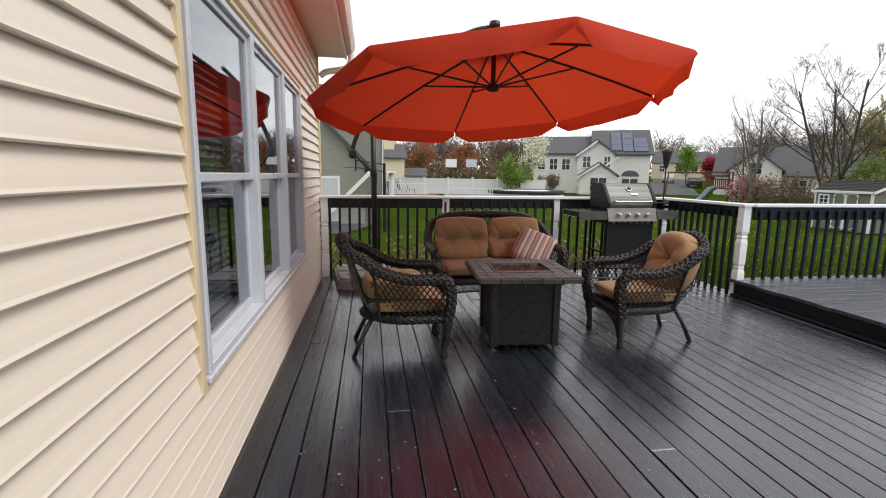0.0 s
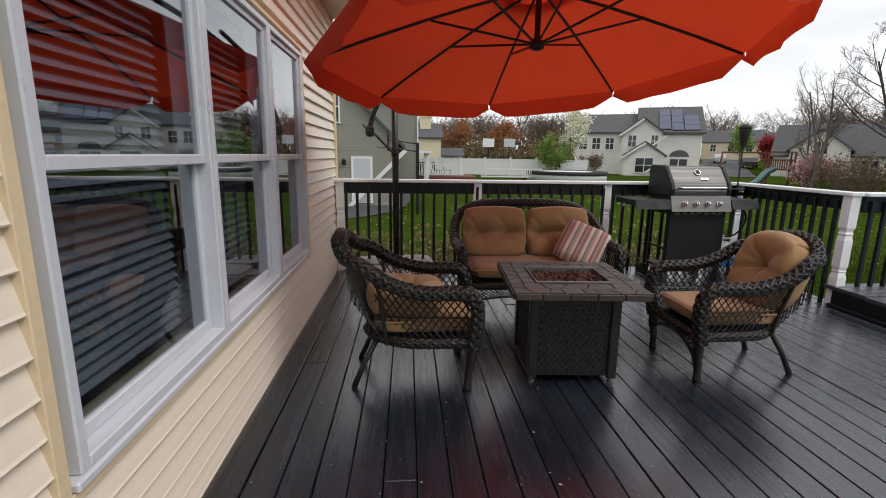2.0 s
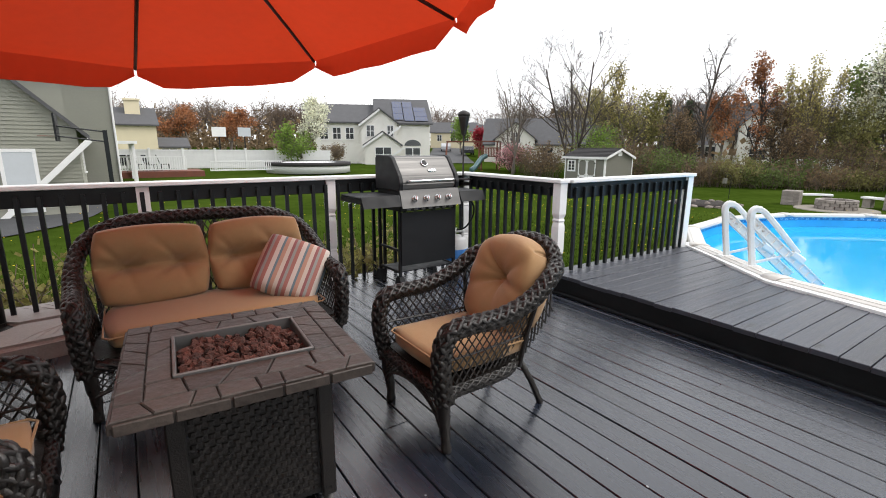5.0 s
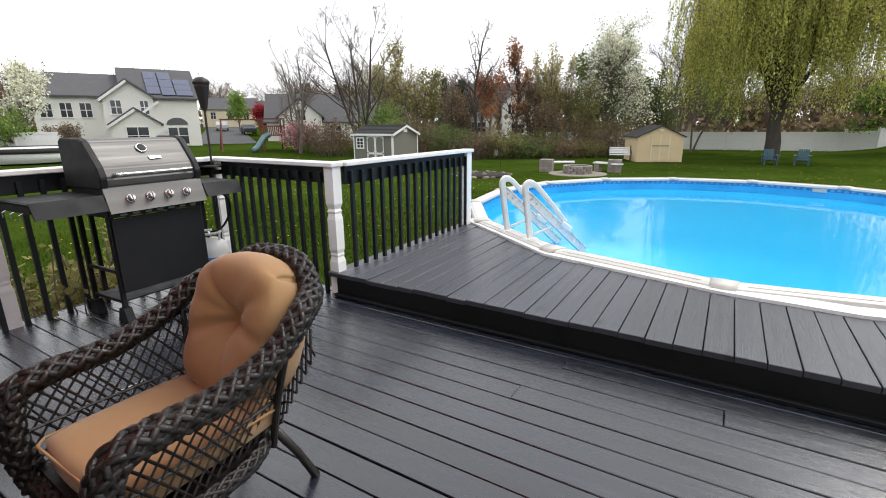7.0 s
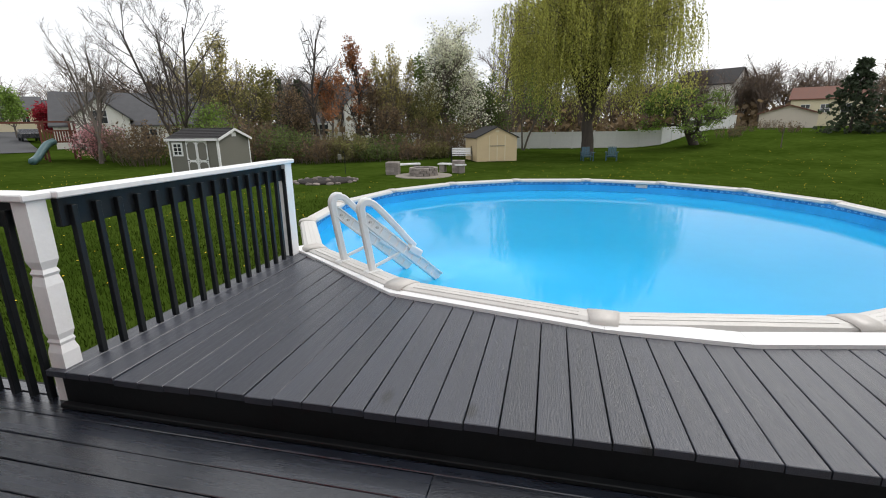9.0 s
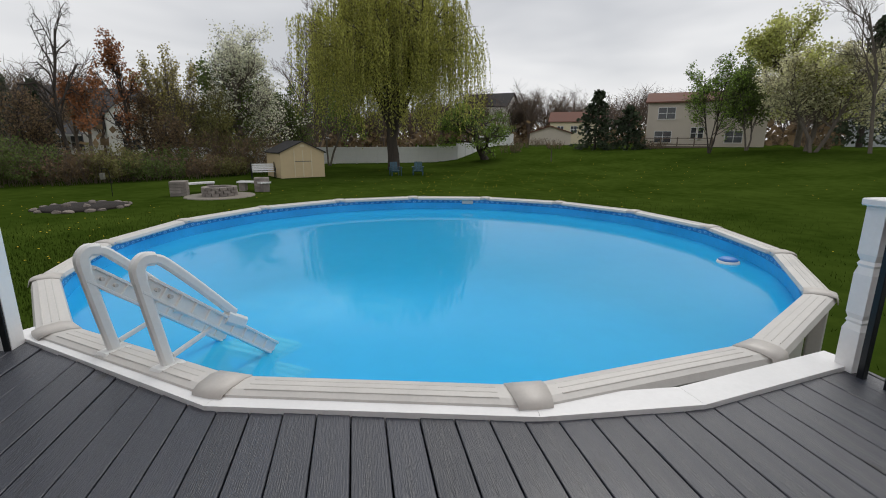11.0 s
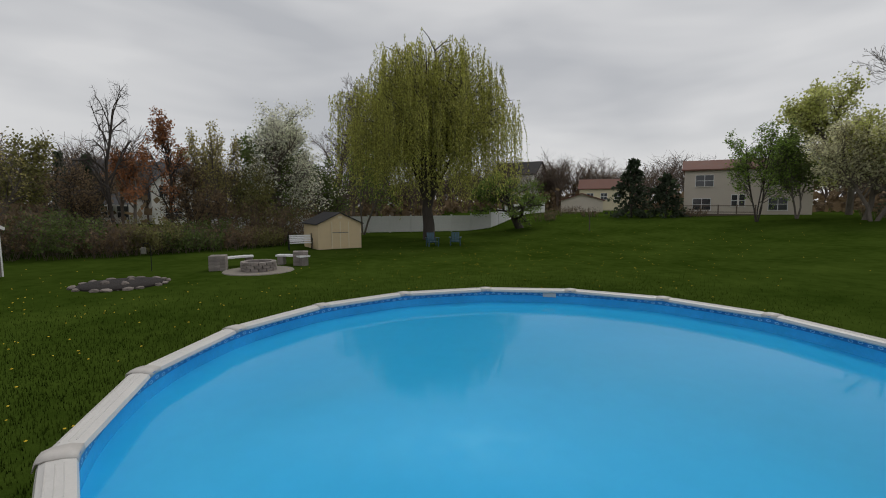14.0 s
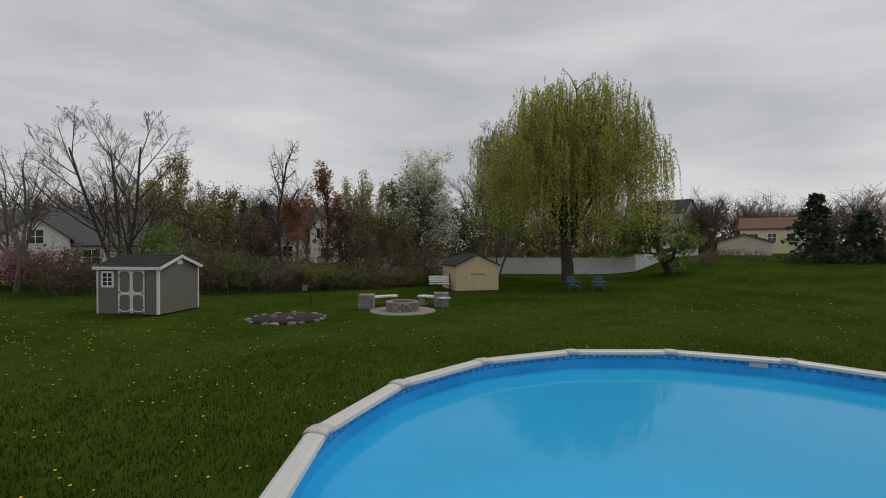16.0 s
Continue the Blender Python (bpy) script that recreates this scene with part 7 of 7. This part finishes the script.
# to the north
tree(30, 8.95, 75.8, 6.9, 2.7, "rounded tree with rust-brown new leaves", "rust", 3400, 0.25, levels=3, kids=(12, 9, 5), spread=0.3)
tree(31, 14.0, 75.0, 6.4, 2.8, "rounded tree with rust-brown new leaves", "rust", 3400, 0.25, levels=3, kids=(12, 9, 5), spread=0.3)
tree(32, 13.3, 41.2, 5.5, 1.5, "narrow white-flowering pear tree", "blossom", 4200, 0.14, levels=3, kids=(16, 8, 6), up=0.3, angle=(20, 40), spread=0.16)
tree(33, 13.5, 41.0, 3.0, 1.5, "leafy green lower growth under the pear", "spring", 2600, 0.14, levels=3, kids=(12, 8, 5), spread=0.2)
tree(34, 17.4, 43.9, 1.75, 1.3, "bare tan shrub beside the white house", "scrub", 1600, 0.10, levels=3, kids=(8, 6, 4), stems=6, angle=(15, 40), trunk=0.05)
tree(35, 49.5, 59.8, 4.2, 2.4, "deep red-leaved maple by the street", "red", 4200, 0.22, levels=3, kids=(12, 8, 5), spread=0.3)
tree(36, 28.2, 31.5, 1.7, 1.9, "low shrub covered in pale pink flowers", "pink", 3600, 0.10, levels=3, kids=(9, 7, 5), stems=6, angle=(20, 50), trunk=0.05, spread=0.15)
tree(37, 28.8, 32.6, 7.0, 2.0, "thin bare tree beside the shed", levels=3, kids=(10, 7, 5), stems=2, up=0.05)
tree(38, 51.5, 70.9, 6.3, 1.5, "small rounded green tree by the street", "spring", 3200, 0.22, levels=3, kids=(12, 8, 5), spread=0.3)
tree(39, 31.5, 25.3, 3.2, 2.4, "green shrubby growth behind the shed", "spring", 3200, 0.12, levels=3, kids=(9, 7, 5), stems=6, angle=(20, 50), trunk=0.06, spread=0.2)
tree(40, 37.5, 27.5, 6.6, 3.0, "olive-leaved tree behind the brush", "olive", 6500, 0.16, levels=3, kids=(12, 8, 5), stems=2, spread=0.25)
tree(41, 46.0, 29.0, 6.5, 2.4, "bare tree in the brush line", levels=3, kids=(11, 8, 6), stems=2)
tree(42, 33.6, 29.0, 7.4, 2.6, "pale budding tree behind the bare tree", "yellow_bud", 2200, 0.11, levels=3, kids=(12, 8, 6), stems=2, up=0.15)

tree(43, 43.0, 13.6, 5.6, 2.6, "olive-green understorey tree at the lawn edge", "olive", 6500, 0.13, levels=3, kids=(13, 9, 6), stems=3, first=0.15, spread=0.22, bark="bark_dark")
tree(44, 41.0, 17.2, 4.8, 2.4, "brown-budded understorey tree at the lawn edge", "scrub", 5200, 0.12, levels=3, kids=(13, 9, 6), stems=3, first=0.15, spread=0.2, bark="bark_dark")
tree(45, 51.5, 8.6, 6.2, 2.8, "mixed green tree behind the cream shed", "dark_green", 6000, 0.15, levels=3, kids=(13, 9, 6), stems=2, first=0.15, spread=0.22, bark="bark_dark")
tree(46, 39.0, 23.2, 4.6, 2.6, "brown-budded understorey tree behind the brush", "scrub", 5000, 0.12, levels=3, kids=(13, 9, 6), stems=3, first=0.15, spread=0.2, bark="bark_dark")


def willow(x, y, top, rad):
    z = ground(x, y)
    H = top - z
    w = Wood(77)
    r = w.r
    w.limb([Vector((0, 0, -0.1)), Vector((0.1, 0, 1.2)), Vector((0.0, 0.15, 2.4)), Vector((0.1, 0.1, 3.4))], 0.52, 0.34, 10)
    ends = []
    for i in range(17):
        a = i * 2.399 + r.uniform(-0.2, 0.2)
        k = 0.28 + 0.72 * math.sqrt((i + 0.5) / 17)
        reach, hh = rad * 0.80 * k, H * (0.95 - 0.33 * k ** 2.2) * r.uniform(0.93, 1.04)
        b = Vector((0, 0, 2.2 + 1.4 * r.random()))
        pts = [b, b + Vector((reach * 0.3 * math.cos(a), reach * 0.3 * math.sin(a), (hh - b.z) * 0.42)), b + Vector((reach * 0.65 * math.cos(a + 0.15), reach * 0.65 * math.sin(a + 0.15), (hh - b.z) * 0.78)), Vector((reach * math.cos(a), reach * math.sin(a), hh))]
        pts = smooth_path(pts, 4)
        w.limb(pts, 0.20, 0.035, 6)
        ends.append(pts)
        for j in range(9):
            s = pts[r.randrange(4, len(pts))]
            c = r.uniform(0, 6.28)
            q = [s, s + Vector((math.cos(c) * 0.8, math.sin(c) * 0.8, 0.7)), s + Vector((math.cos(c) * 1.7, math.sin(c) * 1.7, 0.75 + 0.5 * r.random()))]
            w.limb(q, 0.045, 0.014, 4)
            ends.append(q)
            ends.append(q)
    # hanging strands, gathered in curtains round the branch ends, with gaps between them
    heads = []
    for q in ends:
        heads += q[len(q) // 2:]
    for i in range(330):
        a, e = r.uniform(0, 6.283), math.asin(r.random() ** 0.85)
        k = 0.55 + 0.45 * r.random() ** 0.5
        k *= 1 + 0.12 * math.sin(3 * a + 1) + 0.08 * math.sin(7 * a) + 0.08 * math.sin(9 * a + 11 * e)
        heads.append(Vector((rad * k * math.cos(e) * math.cos(a), rad * k * math.cos(e) * math.sin(a), H * 0.50 + H * 0.46 * k * math.sin(e))))
    for h_ in heads[-330:]:
        # a thin bough carries each outer curtain
        m_ = h_ * 0.45 + Vector((0, 0, 0.45 * H * 0.55))
        w.limb(smooth_path([m_, m_.lerp(h_, 0.55) + Vector((0, 0, 0.5)), h_], 3), 0.035, 0.010, 3)
    for i in range(2700):
        c_ = heads[r.randrange(len(heads))] if r.random() < 0.30 else heads[-1 - r.randrange(330)]
        p = c_ + Vector((r.gauss(0, 0.30), r.gauss(0, 0.30), r.gauss(0, 0.25)))
        out = Vector((p.x, p.y, 0))
        edge = min(1.0, out.length / rad)
        if out.length > 0.1:
            out.normalize()
        a = math.atan2(p.y, p.x)
        lump = 0.9 + 0.9 * math.sin(5 * a + 2) + 0.7 * math.sin(11 * a)
        L = min(max(0.8, (p.z - max(0.9, 1.1 + lump) - 0.8 * (1 - edge)) * r.uniform(0.25, 0.95)), 6.5)
        drift = out * r.uniform(0.0, 0.4) + Vector((r.gauss(0, 0.12), r.gauss(0, 0.12), 0))
        n = int(L / 0.17) + 2
        path = []
        for k in range(n + 1):
            t = k / n
            path.append(p + drift * (1 - (1 - t) ** 2) + Vector((0.05 * math.sin(t * 5 + i), 0.05 * math.cos(t * 4 + i), 0.30 * t * (1 - t) - L * t * (0.5 + 0.5 * t))))
        if i % 2 == 0:
            w.limb(path[:: max(1, n // 4)] + [path[-1]], 0.009, 0.004, 3)
        for k in range(n):
            for _ in range(2 if r.random() < 0.5 else 1):
                w.leaf(path[k].lerp(path[k + 1], r.random()) + Vector((r.gauss(0, 0.05), r.gauss(0, 0.05), 0)), r.uniform(0.11, 0.20), 1.0, 1.4, 0.26)
    return w.make("willow_tree", "large weeping willow with hanging yellow-green strands", (x, y, z), "bark_dark", "leaf_willow")


willow(42.3, -0.3, 14.9, 6.7)


def conifer(seed, x, y, top, rad, label, open_=0.0):
    z = ground(x, y)
    H = top - z
    w = Wood(seed)
    r = w.r
    w.limb([Vector((0, 0, -0.1)), Vector((0, 0, H * 0.5)), Vector((0.03, 0, H))], 0.02 * H + 0.03, 0.02, 6)
    tiers = int(H * 3.0)
    for t in range(tiers):
        h = 0.06 + 0.94 * t / tiers
        R = rad * (1 - h) ** 0.85 * r.uniform(0.75, 1.12) + 0.10
        for k in range(8):
            a = r.uniform(0, 6.28)
            tip = Vector((R * math.cos(a), R * math.sin(a), h * H - 0.22 * R))
            base = Vector((0, 0, h * H + 0.12 * R))
            w.limb([base, base.lerp(tip, 0.6) + Vector((0, 0, 0.05)), tip], 0.02, 0.006, 3)
            for j in range(int(9 * (1 - open_)) + 3):
                q = base.lerp(tip, 0.25 + 0.75 * r.random())
                w.leaf(q + Vector((r.gauss(0, 0.07), r.gauss(0, 0.07), r.gauss(0, 0.05))), 0.17 + 0.08 * rad / 2 * r.random() + 0.12 * r.random(), 1.2, 0.5)
    return w.make("conifer", label, (x, y, z), "bark_dark", "leaf_conifer", "tree")


conifer(51, 53.0, -23.7, 6.7, 3.6, "dark spruce at the top of the lawn")
conifer(52, 51.2, -26.6, 5.0, 2.8, "smaller dark spruce at the top of the lawn")
conifer(53, 56.7, 35.3, 7.2, 1.2, "narrow dark evergreen by a distant house")
conifer(54, 42.2, -46.0, 12.6, 3.4, "tall open spruce behind blossom trees", 0.5)
conifer(55, 31.2, -39.1, 2.9, 0.8, "clipped dark conical evergreen")
conifer(56, 49.0, 28.5, 6.2, 1.6, "dark evergreen among the trees")


def brush(seed, x, y, w_, h_, leaf, n, label, name="shrub", stems=34, category="shrub", size=0.09, bark="twig"):
    """A thicket of fine stems with leaves."""
    w = Wood(seed)
    r = w.r
    for k in range(stems):
        a, q = r.uniform(0, 6.28), math.sqrt(r.random()) * w_ * 0.45
        b = Vector((q * math.cos(a), q * math.sin(a), -0.05))
        pts = [b]
        d = Vector((math.cos(a) * 0.25, math.sin(a) * 0.25, 1)).normalized()
        L = h_ * r.uniform(0.55, 1.05)
        for i in range(4):
            d = (d + Vector((r.gauss(0, 0.18), r.gauss(0, 0.18), r.gauss(0, 0.05)))).normalized()
            pts.append(pts[-1] + d * L / 4)
        w.limb(pts, 0.016, 0.005, 3)
        w.tips.append((pts[1:], d))
        for i in range(5):
            j = r.randrange(1, 4)
            e = (d + Vector((r.gauss(0, 0.7), r.gauss(0, 0.7), r.gauss(0, 0.3)))).normalized()
            tw = [pts[j], pts[j] + e * L * 0.16, pts[j] + e * L * 0.30 + Vector((0, 0, 0.04))]
            w.limb(tw, 0.009, 0.003, 3)
            w.tips.append((tw, e))
    if n:
        w.foliage(n, size, spread=0.05)
    return w.make(name, label, (x, y, ground(x, y)), bark, "leaf_" + leaf if n else None, category)


rb = random.Random(21)
LINE = [(27.5, 27.5), (29.5, 24.5), (31.0, 22.6), (32.2, 20.6), (33.0, 18.8), (34.2, 16.8), (35.2, 15.0), (36.4, 13.2), (38.2, 11.6), (40.0, 10.0), (33.5, 22.8), (35.0, 20.4), (36.6, 17.8), (38.0, 15.4), (40.2, 13.4), (42.0, 11.6), (29.0, 30.0), (32.4, 26.4), (41, 20.5), (44, 18.5)]
for i, (x, y) in enumerate(LINE):
    kind = ("scrub", "olive", "scrub", "dark_green", "scrub", "olive", "dark_green")[i % 7]
    brush(100 + i, x, y, rb.uniform(2.6, 4.0), rb.uniform(1.3, 3.7), kind, 1500 if kind == "scrub" else 3000, {"scrub": "tangled bare brown brush with few leaves", "olive": "leggy olive-leaved brush at the lawn edge", "dark_green": "dark green leafy brush at the lawn edge"}[kind], size=0.12, stems=70)
brush(140, 33.2, 17.5, 1.4, 2.4, "scrub", 60, "pale dead stems standing in the brush", stems=16, bark="wood_fence")
for i, (x, y) in enumerate(((54.5, -19.5), (57, -16.5), (60.5, -20), (49.5, -28.8), (52, -13.5), (36.5, -34.5))):
    brush(150 + i, x, y, 2.2, 1.2, "scrub", 320, "low reddish-brown shrub on the bank", size=0.10)
# hedge below the back railing
for i, (x, y, w_, h_) in enumerate(((-0.35, 7.30, 1.2, 1.55), (0.55, 7.25, 1.2, 1.60), (1.45, 7.25, 1.2, 1.45), (2.35, 7.25, 1.1, 1.40), (3.2, 7.25, 1.2, 1.60), (4.05, 7.30, 1.1, 1.45))):
    brush(170 + i, x, y, w_, h_, "hedge", 3000, "yellow-green deck-side shrub with small leaves", stems=34, size=0.07)
po = thing("sapling", "staked young sapling in the lawn", "sapling", (43.5, -14.5, ground(43.5, -14.5)))
part("stake", tube(bmesh.new(), [(0.1, 0, 0), (0.1, 0, 1.3)], 0.03, 5), "wood_fence", po)
part("stem", tube(bmesh.new(), [(0, 0, 0), (0, 0.02, 1.1), (0.05, 0, 1.9)], 0.02, 5), "bark", po)

# far woods, seen only as a mass
w = Wood(99)
r = w.r


def wood_patch(x0, y0, x1, y1, n, h0, h1, base=None):
    for i in range(n):
        t = r.random()
        x, y = x0 + (x1 - x0) * t + r.gauss(0, 5), y0 + (y1 - y0) * t + r.gauss(0, 5)
        z = ground(x, y) - 0.3
        H = r.uniform(h0, h1)
        w.limb([Vector((x, y, z)), Vector((x, y, z + H * 0.5))], 0.16, 0.10, 4)
        for k in range(34):
            w.leaf(Vector((x + r.gauss(0, 3), y + r.gauss(0, 3), z + abs(r.gauss(0, 2.2)))), r.uniform(0.6, 1.2))
        for k in range(16):
            a, b = r.uniform(0, 6.28), r.uniform(0.15, 0.5)
            p = Vector((x, y, z + H * b))
            q = p + Vector((math.cos(a) * H * 0.22, math.sin(a) * H * 0.22, H * r.uniform(0.25, 0.5)))
            w.limb([p, p.lerp(q, 0.5) + Vector((0, 0, 0.05 * H)), q], 0.07, 0.02, 3)
            for m in range(11):
                s = p.lerp(q, r.uniform(0.4, 1))
                w.limb([s, s + Vector((r.gauss(0, 0.09) * H, r.gauss(0, 0.09) * H, r.uniform(0.03, 0.14) * H))], 0.030, 0.010, 3)
                if m < 4:
                    w.leaf(s + Vector((r.gauss(0, 0.5), r.gauss(0, 0.5), r.uniform(0, 0.8))), r.uniform(0.14, 0.3))


wood_patch(110, -20, 95, -62, 64, 9, 13)
wood_patch(85, -58, 55, -75, 32, 8, 11)
wood_patch(60, 62, 95, 22, 62, 8, 12)
wood_patch(5, 100, 34, 92, 34, 7, 10)
wood_patch(-12, 92, 6, 96, 10, 6, 8)
wood_patch(92, 22, 108, -20, 60, 8, 11)
for a_ in ((-20, 130, 40, 125, 34), (40, 125, 110, 92, 44), (110, 92, 142, 15, 50), (142, 15, 128, -60, 44), (128, -60, 60, -110, 46), (60, -110, 0, -115, 30)):
    wood_patch(*a_, 10, 14)
wd = tagged(quick_mesh("far_woods", w.v, w.f, "twig"), "distant bare spring woods", "woods", kind="stuff")
tagged(quick_mesh("far_leaves", w.lv, w.lf, "leaf_scrub"), "thin new leaves on the distant woods", "foliage", kind="stuff")
w = Wood(98)
for i in range(150):
    x, y = w.r.uniform(2, 26), w.r.gauss(84, 3)
    for k in range(12):
        w.leaf(Vector((x + w.r.gauss(0, 1.3), y, ground(x, y) + abs(w.r.gauss(1.2, 1.5)))), w.r.uniform(0.3, 0.6))
tagged(quick_mesh("far_hedgerow", w.lv, w.lf, "leaf_scrub"), "rust and brown hedgerow beyond the fence", "hedgerow", kind="stuff")

# ---- deck boards, one by one ----
deck = fixed("floor_deck", "wet-looking black-stained wooden deck", "deck")
PITCH = 0.1455
rng = random.Random(5)


def plank(name, pts, z0, z1, material, parent):
    """A board over a four-cornered plan with its upper edges eased."""
    bm = bmesh.new()
    c = Vector((sum(p[0] for p in pts) / 4, sum(p[1] for p in pts) / 4))
    inn = []
    for p in pts:
        v = Vector(p)
        inn.append((v.x + math.copysign(0.003, c.x - v.x), v.y + math.copysign(0.003, c.y - v.y)))
    lo = [bm.verts.new((x - c.x, y - c.y, z0)) for x, y in pts]
    mid = [bm.verts.new((x - c.x, y - c.y, z1 - 0.003)) for x, y in pts]
    hi = [bm.verts.new((x - c.x, y - c.y, z1)) for x, y in inn]
    bm.faces.new(hi)
    for a, b in ((lo, mid), (mid, hi)):
        for i in range(4):
            j = (i + 1) % 4
            bm.faces.new((a[i], a[j], b[j], b[i]))
    bmesh.ops.recalc_face_normals(bm, faces=bm.faces)
    ob = part(name, bm, material, parent)
    ob.matrix_basis = pose(c.x, c.y, rng.uniform(-0.0012, 0.0012), rng.uniform(-0.05, 0.05), rng.uniform(-0.35, 0.35), 0)
    return ob


x = WX + 0.017
while x < 4.30:
    x1 = min(x + PITCH - 0.006, 4.34)
    y1 = BY + 0.075
    if x > 4.15:
        cuts = [4.87, y1]
    else:
        cuts = [-5.0]
        cuts.append(rng.uniform(-2.6, 0.6) if rng.random() < 0.5 else rng.uniform(1.6, 5.0))
        cuts.append(y1)
    for a, b in zip(cuts, cuts[1:]):
        plank("deck_board", [(x, a + 0.0015), (x1, a + 0.0015), (x1, b - 0.0015), (x, b - 0.0015)], -0.034, 0.0, "deck", deck)
    x += PITCH
pool_deck = fixed("floor_pool_deck", "black-stained raised deck beside the pool, colour greyed for glare", "deck")
y = 0.317
plank("deck_board", [(4.205, 0.285), (5.36, 0.285), (5.36, 0.311), (4.205, 0.311)], UP - 0.034, UP, "deck_upper", pool_deck)
while y < 4.93:
    y1 = min(y + PITCH - 0.006, 4.95)
    plank("deck_board", [(4.205, y), (edge_x(y) - 0.002, y), (edge_x(y1) - 0.002, y1), (4.205, y1)], UP - 0.034, UP, "deck_upper", pool_deck)
    y += PITCH

v, f = [], []
for _ in range(240):
    x, y, r = rng.gauss(0.6, 0.8), rng.gauss(2.2, 1.0), rng.uniform(0.0015, 0.006)
    if not (-0.6 < x < 4.0 and -1 < y < 6):
        continue
    k = len(v)
    v += [(x + r * rng.uniform(0.5, 1.6) * math.cos(a), y + r * rng.uniform(0.5, 1.6) * math.sin(a), 0.0035) for a in (0.2, 1.5, 2.8, 4.0, 5.2)]
    f.append(tuple(range(k, k + 5)))
tagged(quick_mesh("paint_flecks", v, f, "fleck"), "small pale paint flecks on the deck", "flecks", kind="stuff")
